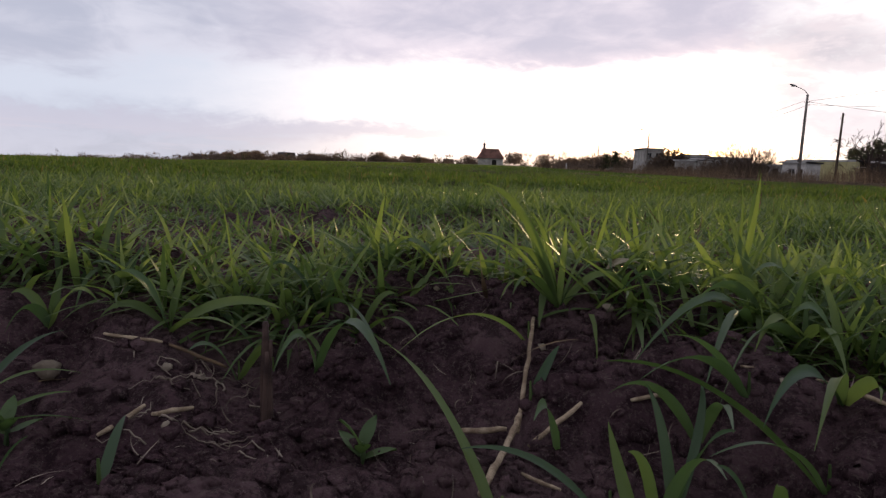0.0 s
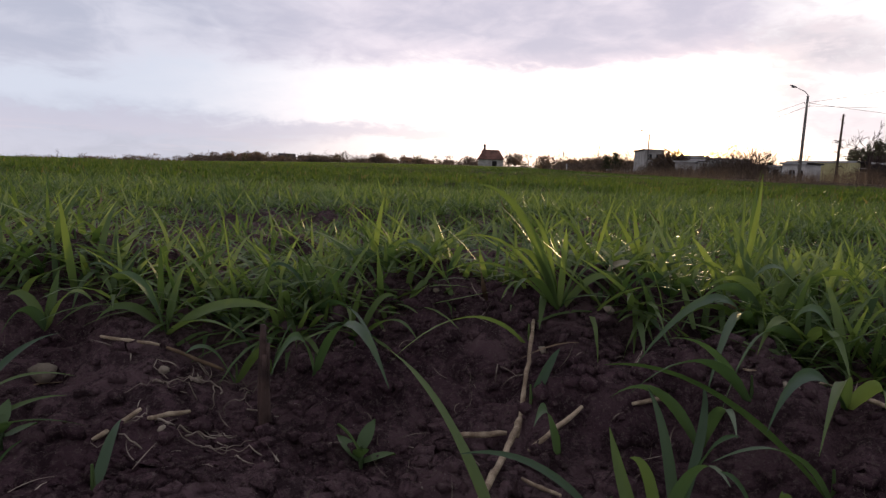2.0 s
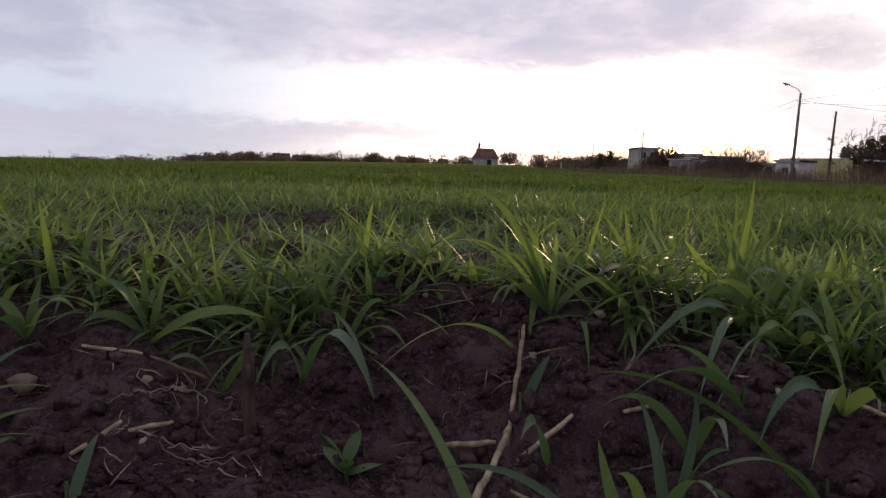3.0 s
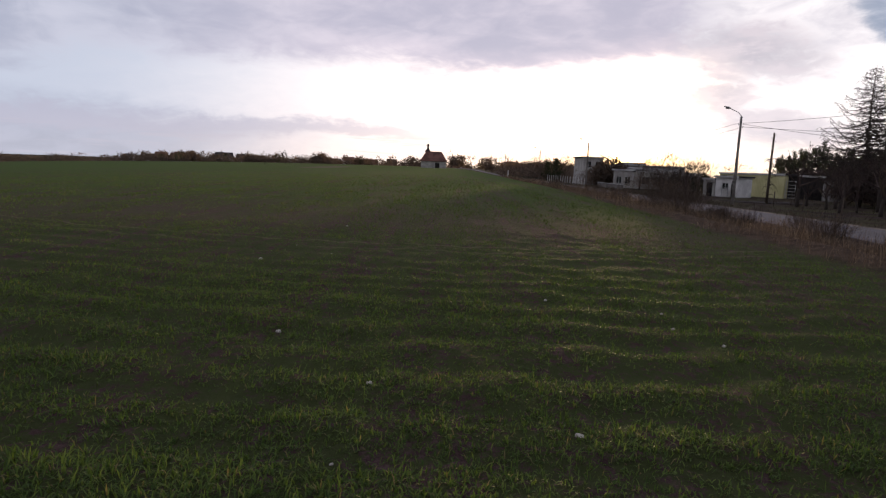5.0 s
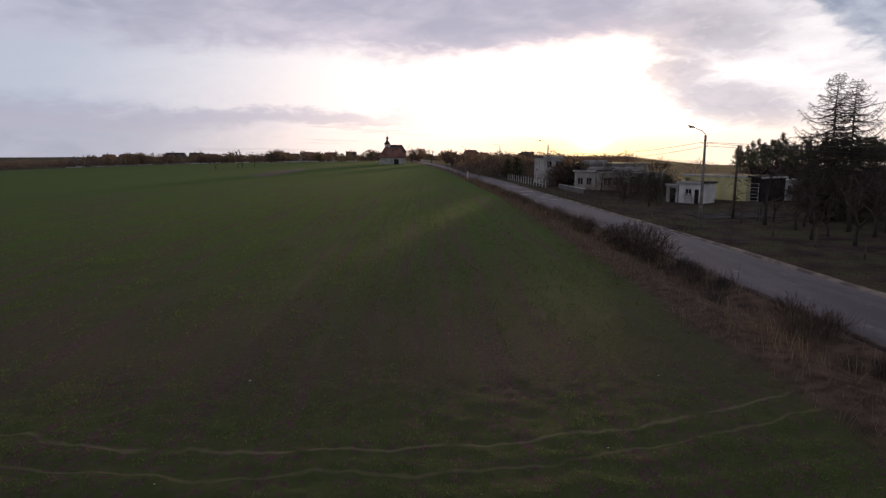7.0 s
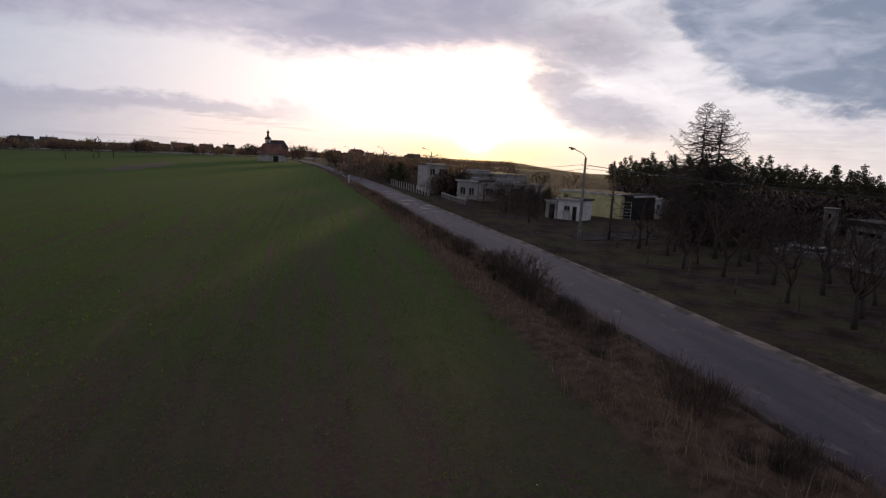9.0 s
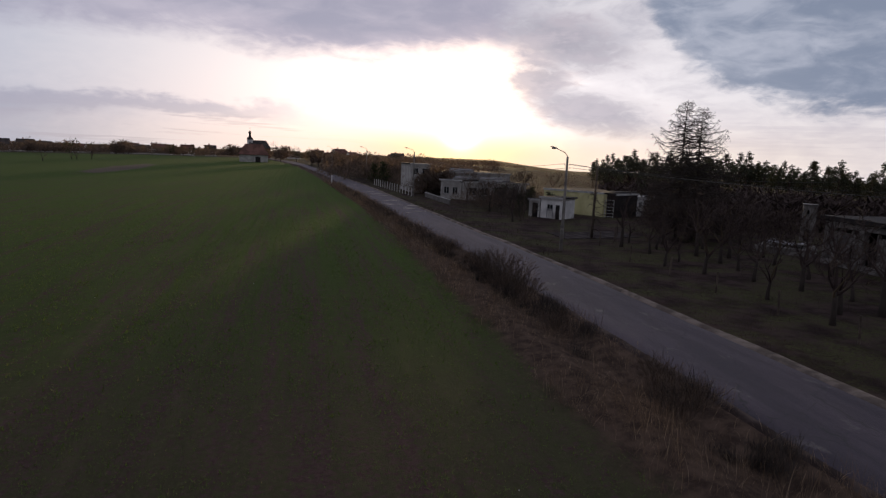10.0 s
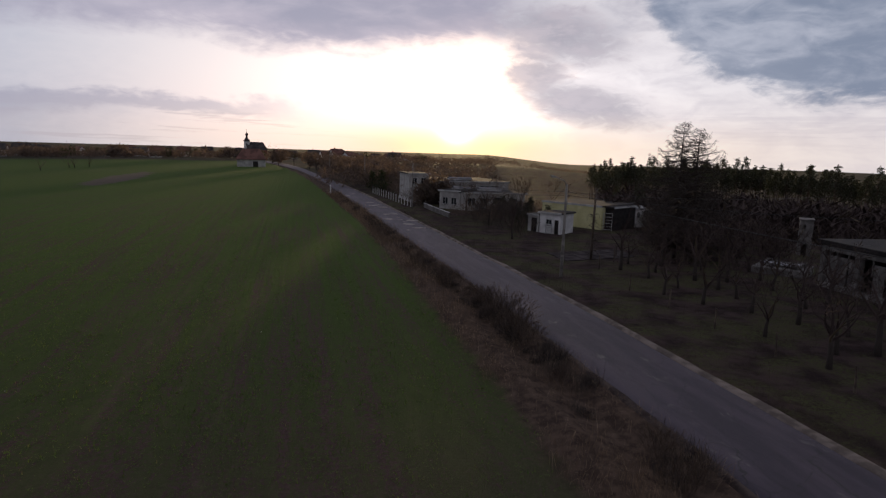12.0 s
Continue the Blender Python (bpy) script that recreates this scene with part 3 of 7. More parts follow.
def land(x, y):
    """The height of the ground: it rises slowly ahead to a crest, falls off to the west and beyond."""
    x, y = np.asarray(x, float), np.asarray(y, float)
    yy = np.maximum(0.0, y - 10.0)
    u = np.clip(np.minimum(x, 0.0) / np.maximum(np.abs(y), 25.0), -1.3, 0)
    rise = np.where(yy < 270, 0.0115 * yy, 3.1 + 0.0115 * 40 * (1 - np.exp(-(yy - 270) / 40.0)))
    beyond = np.maximum(0.0, yy - 310.0)
    rise = rise - 0.012 * np.minimum(beyond, 500.0) - 0.004 * np.maximum(0.0, beyond - 500.0)
    east = smooth01(x, 0.0, 15.0)
    side = -0.035 * u * u * np.minimum(yy, 400.0)
    z = rise * (1 - 0.62 * east * smooth01(340.0 - y, 0.0, 90.0)) + side * (1 - east)
    z = z * (1 - 0.6 * smooth01(x, 14.0, 27.0) * smooth01(150.0 - y, 0.0, 40.0))
    z = z - 0.040 * np.clip(x - 48.0, 0.0, 80.0) * smooth01(260.0 - y, 0.0, 110.0) * smooth01(y, 20.0, 60.0)
    z = z - 0.050 * np.clip(x - 110.0, 0.0, 1100.0) * smooth01(y, 60.0, 220.0) * smooth01(np.arctan2(x, np.maximum(y, 1.0)), 0.29, 0.45)
    z = z + 11.0 * smooth01(np.hypot(x, y), 900.0, 2300.0)
    # the verge's ditch and bank beside the road
    xr = x - road_bend(y)
    ditch = np.exp(-(((xr - 14.6) / 0.9) ** 2)) * -0.30 + np.exp(-(((xr - 12.6) / 0.8) ** 2)) * 0.18
    return z + ditch * smooth01(y, -60, -20) * smooth01(300.0 - y, 0, 60)


def lumps(x, y, scale, seed):
    """Rounded clods packed side by side: 1 on their tops, 0 in the clefts between them."""
    x, y = np.asarray(x, float) * scale, np.asarray(y, float) * scale
    ix, iy = np.floor(x).astype(np.int64), np.floor(y).astype(np.int64)
    best = np.full(np.shape(x), 9.0)
    for dx in (-1, 0, 1):
        for dy in (-1, 0, 1):
            a, b = ix + dx, iy + dy
            k = (a * 374761393 + b * 668265263 + seed * 1442695041) & 0xFFFFFFFF
            k = ((k ^ (k >> 13)) * 1274126177) & 0xFFFFFFFF
            px, py = a + (k & 0xFFFF) / 65535.0, b + ((k >> 16) & 0xFFFF) / 65535.0
            size = 0.75 + 0.5 * ((k >> 7) & 0xFF) / 255.0
            best = np.minimum(best, np.hypot(x - px, y - py) / size)
    return np.sqrt(np.clip(1 - (best / 0.85) ** 2, 0.0, 1.0))


def relief(x, y):
    """Clods and furrows of the ploughed soil, which fade out away from the start."""
    near = np.exp(-((x / 2.2) ** 2) - ((y - 0.6) / 2.2) ** 2)
    wx, wy = x + 0.022 * (fbm(x, y, 26.0, 3, 5) - 0.5), y + 0.022 * (fbm(x, y, 26.0, 3, 9) - 0.5)
    loose = smooth01(fbm(x, y, 6.0, 2, 19), 0.35, 0.62)
    d = 0.050 * (fbm(x, y, 8.0, 4, 3) - 0.5) - 0.012
    d = d + 0.026 * lumps(wx, wy, 12.0, 2) * (0.4 + 0.6 * loose) + 0.017 * lumps(wx, wy, 33.0, 4) * (0.35 + 0.65 * loose)
    d = d + 0.0085 * lumps(wx, wy, 82.0, 6) * (0.4 + 1.2 * fbm(x, y, 14.0, 2, 23)) + 0.0050 * (fbm(x, y, 150.0, 3, 8) - 0.5)
    ridge = 0.026 * np.exp(-(((y - 0.47 - 0.04 * np.sin(6 * x)) / 0.07) ** 2)) - 0.024 * np.exp(-(((y - 0.30) / 0.06) ** 2) - ((x + 0.04) / 0.08) ** 2)
    bow = 0.012 * (x - 1.0) ** 2
    rows = 0.022 * np.sin(2 * np.pi * (y - bow + 1.3 * fbm(x, y, 0.35, 3, 5)) / 1.15) * smooth01(y, 3.5, 6.0) * smooth01(20.5 + 0.02 * (x + 1.5) ** 2 - y, 0.0, 2.0) * (x < FIELD_EDGE) * smooth01(x, -40.0, -25.0)
    field = rows + (x < FIELD_EDGE) * (0.08 * (fbm(x, y, 1.1, 3, 2) - 0.5) + 0.09 * (fbm(x, y, 2.9, 3, 12) - 0.5)) * smooth01(np.hypot(x, y), 1.5, 5.0)
    return near * (d + ridge) + field


def ground_z(x, y):
    return float(land(x, y) + relief(np.asarray(float(x)), np.asarray(float(y))))


def spread(a, b, fine, coarse_max, growth):
    """Steps that widen away from the fine middle stretch a to b."""
    mid = list(np.arange(a, b + 1e-9, fine))
    lo, hi, step = [], [], fine
    p, q = a, b
    while q < 4200:
        step = min(step * growth, coarse_max)
        q += step
        p -= step
        hi.append(q), lo.append(p)
    return np.array(lo[::-1] + mid + hi)


def build_ground():
    xs = spread(-0.34, 0.32, 0.0038, 130.0, 1.10)
    ys = spread(0.13, 0.54, 0.0038, 130.0, 1.09)
    xs = np.sort(np.concatenate([xs, np.arange(8.2, 24.0, 0.45)]))
    ys = np.sort(np.concatenate([ys[ys > -700], np.arange(4.0, 24.0, 0.15)]))
    xs = np.sort(np.concatenate([xs, np.arange(-16.0, 8.2, 0.36)]))
    gx, gy = np.meshgrid(xs, ys)
    gz = land(gx, gy) + relief(gx, gy)
    # the road lies in a shallow bed
    xr = gx - road_bend(gy)
    bed = smooth01(xr, ROAD_LEFT - 0.7, ROAD_LEFT) * smooth01(ROAD_RIGHT + 0.9 - xr, 0.0, 0.7)
    gz = gz - 0.10 * bed
    v = np.stack([gx, gy, gz], -1).reshape(-1, 3)
    w, h = len(xs), len(ys)
    i = (np.arange(h - 1)[:, None] * w + np.arange(w - 1)[None, :]).ravel()
    q = np.stack([i, i + 1, i + w + 1, i + w], 1)
    me = quads_mesh("ground", v, q, np.zeros((0, 3), int), MAT["ground"], True)
    tagged(new("ground", me), "brown ploughed soil with young green crop, dead verge and dull turf", "ground", kind="structure")


build_ground()


def strip(name, x0, x1, lift, crown, y0, y1, step, material, label, wobble=0.0, seed=1, cols=9):
    """A band along the road: surface and a skirt on both sides."""
    ys = np.arange(y0, y1, step)
    us = np.linspace(0, 1, cols)
    gy, gu = np.meshgrid(ys, us, indexing="ij")
    left = x0 + wobble * (fbm(gy * 0 + 3.0, gy, 0.16, 5, seed) - 0.5) * 2
    right = x1 + wobble * (fbm(gy * 0 + 9.0, gy, 0.16, 5, seed + 4) - 0.5) * 2
    gx = left + (right - left) * gu + road_bend(gy)
    mid = (x0 + x1) / 2
    base = land(mid + road_bend(gy), gy)
    gz = base + lift + crown * (1 - (2 * gu - 1) ** 2) + 0.012 * (fbm(gx, gy, 0.8, 3, seed) - 0.5)
    edge = (gu == 0) | (gu == 1)
    gz = np.where(edge, gz - 0.14, gz)
    v = np.stack([gx, gy, gz], -1).reshape(-1, 3)
    h, w = len(ys), cols
    i = (np.arange(h - 1)[:, None] * w + np.arange(w - 1)[None, :]).ravel()
    q = np.stack([i, i + 1, i + w + 1, i + w], 1)
    return tagged(new(name, quads_mesh(name, v, q, np.zeros((0, 3), int), material, True)), label, "road", kind="structure")


def build_road():
    strip("road", ROAD_LEFT, ROAD_RIGHT, 0.015, 0.05, -60.0, 330.0, 0.8, MAT["asphalt"], "worn grey asphalt road with cracks and pale patches", 0.16, 1, 13)
    strip("road_shoulder", ROAD_RIGHT - 0.12, ROAD_RIGHT + 0.55, 0.030, 0.0, -60.0, 330.0, 0.6, MAT["sand"], "pale sandy shoulder along the road's edge", 0.34, 9, 5)
    strip("road_shoulder", ROAD_LEFT - 0.5, ROAD_LEFT + 0.10, 0.024, 0.0, -60.0, 330.0, 0.6, MAT["grit"], "dark gritty shoulder beside the dead grass verge", 0.42, 14, 5)
    rng = np.random.default_rng(31)
    for _ in range(22):
        y = rng.uniform(84, 150)
        x = rng.uniform(17.2, 21.2) + float(road_bend(y))
        m, k, r = Mesh(), 11, rng.uniform(0.25, 0.75)
        z = float(land(19.3 + float(road_bend(y)), y)) + 0.075
        ring = [(x + 1.3 * r * (1 + rng.uniform(-0.3, 0.3)) * math.cos(2 * math.pi * i / k), y + 1.1 * r * (1 + rng.uniform(-0.3, 0.3)) * math.sin(2 * math.pi * i / k)) for i in range(k)]
        m.prism(ring, z - 0.06, z)
        tagged(part("road_patch", m, MAT["patch"]), "pale worn repair patch in the asphalt road", "road patch", "patches in the road", "structure")
    # a concrete yard beside the huts
    m = Mesh()
    for i in range(4):
        for j in range(2):
            x, y = 29.9 + 2.3 * i, 68.6 + 2.4 * j + 0.5 * i
            m.box((x, y, float(land(x, y)) + 0.02), (2.24, 2.34, 0.10), 0.1, 0.02)
    tagged(part("yard", m, MAT["yard"]), "worn grey concrete slabs of a small yard by the huts", "pavement", kind="structure")


build_road()

# ---- posts, lamps and wires beside the road ----


def lamp_post(x, y, lean=(0.0, 0.0)):
    post = thing("street_lamp", "tall concrete street lamp with a steel arm beside the road", "street lamp", pose(x, y, ground_z(x, y), lean[0], lean[1], 0), "street lamps along the road")
    pole = Mesh().tube([(0, 0, -0.3), (0, 0, 2.0), (0, 0, 5.0), (0, 0, 8.0)], [0.155, 0.145, 0.12, 0.095], 10)
    part("pole", pole, MAT["pole"], post, "tapered weathered concrete pole", True)
    arm = Mesh().tube([(0, 0, 7.6), (0, 0, 8.05), (-0.35, -0.14, 8.35), (-1.25, -0.5, 8.62)], [0.035, 0.035, 0.032, 0.03], 7)
    part("arm", arm, MAT["steel"], post, "thin galvanised steel arm", True)
    for z in (7.55, 7.9):
        part("clamp", Mesh().tube([(0, 0, z), (0, 0, z + 0.07)], 0.115, 10), MAT["steel"], post)
    head = Mesh()
    for i, (u, r, h) in enumerate(((0, 0.05, 0.05), (0.12, 0.10, 0.075), (0.35, 0.15, 0.085), (0.6, 0.145, 0.08), (0.78, 0.07, 0.05))):
        head.v += [(-1.18 - u * 0.93, -0.47 - u * 0.37 + r * c, 8.62 + u * 0.16 + h * s) for c, s in ((-1, 0), (-0.6, 0.9), (0.6, 0.9), (1, 0), (0.7, -0.35), (-0.7, -0.35))]
    head.f = [(6 * i + j, 6 * i + (j + 1) % 6, 6 * i + 6 + (j + 1) % 6, 6 * i + 6 + j) for i in range(4) for j in range(6)] + [(5, 4, 3, 2, 1, 0), tuple(range(24, 30))]
    head.m = [0] * len(head.f)
    shell = part("lamp_head", head, MAT["lamp_shell"], post, "rounded grey lamp head", True)
    part("lens", Mesh().blob((-1.55, -0.62, 8.62), (0.20, 0.11, 0.06), 0.0), MAT["lamp_glass"], shell, "cloudy lamp lens", True)
    for z, side in ((7.3, 1), (7.3, -1), (7.05, 1)):
        part("insulator", Mesh().tube([(0.12 * side, 0, z), (0.22 * side, 0, z), (0.22 * side, 0, z + 0.12)], [0.015, 0.02, 0.03], 6), MAT["lamp_shell"], post)
    return post


def build_posts():
    lamp_post(25.0, 60.0, (-0.5, 0.4))
    lamp_post(22.9, 119.5)
    lamp_post(20.5, 176.0)
    lamp_post(14.5, 236.0)
    # two small plates on the nearest lamp post
    for z, w, h in ((2.2, 0.34, 0.24), (1.72, 0.26, 0.32)):
        tagged(part("post_sign", Mesh().box((24.88, 59.82, z), (w, 0.02, h), -0.4, 0.006), MAT["concrete"]), "small blank pale plate fixed to a lamp post", "sign", "plates on the lamp post")

    def wooden(x, y, h, creeper):
        z = ground_z(x, y)
        pole = thing("utility_pole", "dark weathered utility pole" + (" overgrown with bare creeper" if creeper else " beside the huts"), "utility pole", pose(x, y, z), "utility poles")
        part("shaft", Mesh().tube([(0, 0, -0.3), (0.02, 0, h * 0.5), (0.06, 0, h)], [0.14, 0.12, 0.09], 9), MAT["pole_wood"], pole, "", True)
        for i, s in enumerate((1, -1, 1)):
            part("insulator", Mesh().tube([(0.05, 0, h - 0.25 - 0.35 * i), (0.05 + 0.2 * s, 0, h - 0.25 - 0.35 * i), (0.05 + 0.2 * s, 0, h - 0.12 - 0.35 * i)], [0.015, 0.02, 0.035], 6), MAT["lamp_shell"], pole)
        if creeper:
            m, rng = Mesh(), np.random.default_rng(5)
            for k in range(34):
                a, z0 = rng.uniform(0, 6.28), rng.uniform(0.2, 4.6)
                r, l = 0.12, rng.uniform(0.4, 1.3)
                pts = [(r * math.cos(a), r * math.sin(a), z0)]
                for s in range(5):
                    q = (s + 1) / 5
                    pts.append(((r + 0.65 * l * q) * math.cos(a + 0.6 * q), (r + 0.65 * l * q) * math.sin(a + 0.6 * q), z0 + l * (0.9 * q - 1.3 * q * q)))
                m.tube(pts, [0.03, 0.026, 0.022, 0.016, 0.01, 0.006], 4)
            part("creeper", m, MAT["bark"], pole, "bare hanging creeper stems")
        return pole

    wooden(31.9, 68.0, 7.3, True)

    def wire(a, b, sag, name="cable"):
        a, b = Vector(a), Vector(b)
        pts = [a.lerp(b, t) - Vector((0, 0, sag * 4 * t * (1 - t))) for t in np.linspace(0, 1, 15)]
        tagged(part(name, Mesh().tube(pts, 0.016, 4, False), MAT["wire"]), "thin dark overhead cable slung between poles", "cable", "overhead cables")

    top = ground_z(25, 60)
    wire((25.2, 60, top + 7.35), (66.0, 73.0, 6.6), 0.5)
    wire((24.8, 60, top + 7.42), (22.9, 119.5, ground_z(22.9, 119.5) + 7.42), 1.0)
    wire((25.2, 60, top + 7.1), (22.9, 119.5, ground_z(22.9, 119.5) + 7.1), 1.3)
    wire((25.2, 60, top + 7.42), (27.5, 0.0, 7.6), 0.8)
    wire((25.2, 60, top + 7.1), (60.0, 40.0, 7.0), 0.7)
    wire((22.9, 119.5, ground_z(22.9, 119.5) + 7.4), (20.5, 176.0, ground_z(20.5, 176) + 7.4), 1.0)

    # white marker post at the field's edge and the row of fence posts by the road
    x, y = 9.9, 146.0
    post = thing("marker_post", "white roadside marker post at the edge of the field", "marker post", pose(x, y, ground_z(x, y)))
    part("shaft", Mesh().box((0, 0, 1.0), (0.22, 0.16, 2.2), 0.2, 0.03), MAT["white_paint"], post)
    part("band", Mesh().box((0, 0, 1.75), (0.234, 0.174, 0.28), 0.2, 0.03), MAT["frame"], post, "dull band near the top")
    fence = None
    for i in range(16):
        y = 122.0 + 2.0 * i
        x = 23.1 - 0.107 * (y - 121.6)
        at = pose(x, y, ground_z(x, y), 0, RNG.uniform(-3, 3), RNG.uniform(-5, 5))
        if fence is None:
            fence = thing("fence_post", "white painted concrete fence post beside the road", "fence post", at, "white fence posts")
            part("shaft", Mesh().box((0, 0, 0.66), (0.13, 0.13, 1.46), 0, 0.02), MAT["frame"], fence)
            part("cap", Mesh().add([(-0.08, -0.08, 1.39), (0.08, -0.08, 1.39), (0.08, 0.08, 1.39), (-0.08, 0.08, 1.39), (0, 0, 1.50)], [(3, 2, 1, 0), (0, 1, 4), (1, 2, 4), (2, 3, 4), (3, 0, 4)]), MAT["frame"], fence)
        else:
            copy_thing(fence, at)
    # short wooden posts by the orchard
    stake = None
    for i, (x, y) in enumerate([(27.8, 33.5), (28.0, 38.6), (28.1, 43.8), (28.3, 49.0), (28.4, 54.5), (30.2, 63.0), (33.6, 66.4), (35.4, 69.2)]):
        at = pose(x, y, ground_z(x, y), RNG.uniform(-4, 4), RNG.uniform(-5, 5), RNG.uniform(0, 90))
        if stake is None:
            stake = thing("fence_stake", "dark weathered wooden fence stake in dull grass", "fence stake", at, "orchard fence stakes")
            part("shaft", Mesh().tube([(0, 0, -0.2), (0.01, 0, 0.7), (0, 0.02, 1.35)], [0.06, 0.055, 0.045], 7), MAT["pole_wood"], stake)
        else:
            copy_thing(stake, at)
    # the low concrete wall between the road and the white works
    wall = thing("low_wall", "low pale concrete wall with a coping beside the road", "wall", kind="structure")
    a, b = Vector((25.6, 122.0, 0)), Vector((26.3, 105.5, 0))
    for i in range(6):
        p = a.lerp(b, (i + 0.5) / 6)
        turn = math.atan2(b.y - a.y, b.x - a.x)
        z = ground_z(p.x, p.y)
        part("panel", Mesh().box((p.x, p.y, z + 0.35), (2.64, 0.14, 0.9), turn, 0.02), MAT["concrete"], wall)
        part("coping", Mesh().box((p.x, p.y, z + 0.84), (2.68, 0.24, 0.07), turn, 0.015), MAT["sheet"], wall)


build_posts()

# ---- buildings ----


def front_frame(a, b):
    """The pose whose x runs along a front from a to b, y into the building, z up."""
    d = math.atan2(b[1] - a[1], b[0] - a[0])
    z = min(ground_z(*a), ground_z(*b))
    return pose(a[0], a[1], z - 0.05, 0, 0, math.degrees(d)), math.hypot(b[0] - a[0], b[1] - a[1])


def wall_with_holes(m, length, height, thick, holes, y=0.0):
    """A wall along x with real openings (x0, z0, x1, z1), thick towards +y."""
    xs = sorted({0.0, length, *[h[0] for h in holes], *[h[2] for h in holes]})
    zs = sorted({0.0, height, *[h[1] for h in holes], *[h[3] for h in holes]})
    solid = {}
    for i in range(len(xs) - 1):
        for j in range(len(zs) - 1):
            cx, cz = (xs[i] + xs[i + 1]) / 2, (zs[j] + zs[j + 1]) / 2
            solid[i, j] = not any(h[0] < cx < h[2] and h[1] < cz < h[3] for h in holes)
    for (i, j), full in solid.items():
        x0, x1, z0, z1 = xs[i], xs[i + 1], zs[j], zs[j + 1]
        if full:
            for yy, flip in ((y, False), (y + thick, True)):
                q = [(x0, yy, z0), (x1, yy, z0), (x1, yy, z1), (x0, yy, z1)]
                m.add(q[::-1] if flip else q, [(0, 1, 2, 3)])
        for di, dj, ends in ((-1, 0, ((x0, z0), (x0, z1))), (1, 0, ((x1, z1), (x1, z0))), (0, -1, ((x1, z0), (x0, z0))), (0, 1, ((x0, z1), (x1, z1)))):
            if full and not solid.get((i + di, j + dj), False):
                (ax, az), (bx, bz) = ends
                m.add([(ax, y, az), (bx, y, bz), (bx, y + thick, bz), (ax, y + thick, az)], [(0, 1, 2, 3)])
    return m


def window_into(parent, x0, z0, x1, z1, y, columns=2, rows=1):
    """A window set back in its opening: pane, bars and sill."""
    w = part("window", Mesh().box(((x0 + x1) / 2, y + 0.14, (z0 + z1) / 2), (x1 - x0, 0.02, z1 - z0)), MAT["glass"], parent, "dark window pane")
    f = Mesh()
    t = 0.06
    for x in np.linspace(x0 + t / 2, x1 - t / 2, columns + 1):
        f.box((x, y + 0.11, (z0 + z1) / 2), (t, 0.05, z1 - z0))
    for z in np.linspace(z0 + t / 2, z1 - t / 2, rows + 1):
        f.box(((x0 + x1) / 2, y + 0.108, z), (x1 - x0, 0.056, t))
    part("window_frame", f, MAT["frame"], w)
    part("sill", Mesh().box(((x0 + x1) / 2, y - 0.03, z0 - 0.035), (x1 - x0 + 0.16, 0.16, 0.05), 0, 0.01), MAT["concrete"], w)


def flat_building(name, label, category, a, b, depth, height, wall, roof, windows=(), doors=(), overhang=0.25, group="", rows=1):
    at, length = front_frame(a, b)
    house = thing(name, label, category, at, group)
    holes = [*windows, *doors]
    part("front_wall", wall_with_holes(Mesh(), length, height, 0.25, holes), wall, house)
    rear = Mesh().box((length / 2, depth - 0.125, height / 2), (length, 0.25, height))
    part("back_wall", rear, wall, house)
    for x in (0.125, length - 0.125):
        part("side_wall", Mesh().box((x, depth / 2, height / 2), (0.25, depth - 0.504, height)), wall, house)
    top = part("roof", Mesh().box((length / 2, depth / 2, height + 0.11), (length + 2 * overhang, depth + 2 * overhang, 0.22), 0, 0.03), roof, house)
    part("fascia", Mesh().box((length / 2, -overhang - 0.012, height + 0.10), (length + 2 * overhang, 0.024, 0.26)), MAT["sheet"], top)
    for w in windows:
        window_into(house, *w, 0.0, 2 if w[2] - w[0] < 1.6 else 4, rows)
    for d in doors:
        leaf = part("door", Mesh().box(((d[0] + d[2]) / 2, 0.15, (d[1] + d[3]) / 2), (d[2] - d[0], 0.06, d[3] - d[1]), 0, 0.01), MAT["black_wood"], house, "dark plank door")
        part("handle", Mesh().tube([(d[2] - 0.12, 0.11, 1.05), (d[2] - 0.12, 0.07, 1.05), (d[2] - 0.24, 0.07, 1.05)], 0.015, 5), MAT["steel"], leaf)
    return house


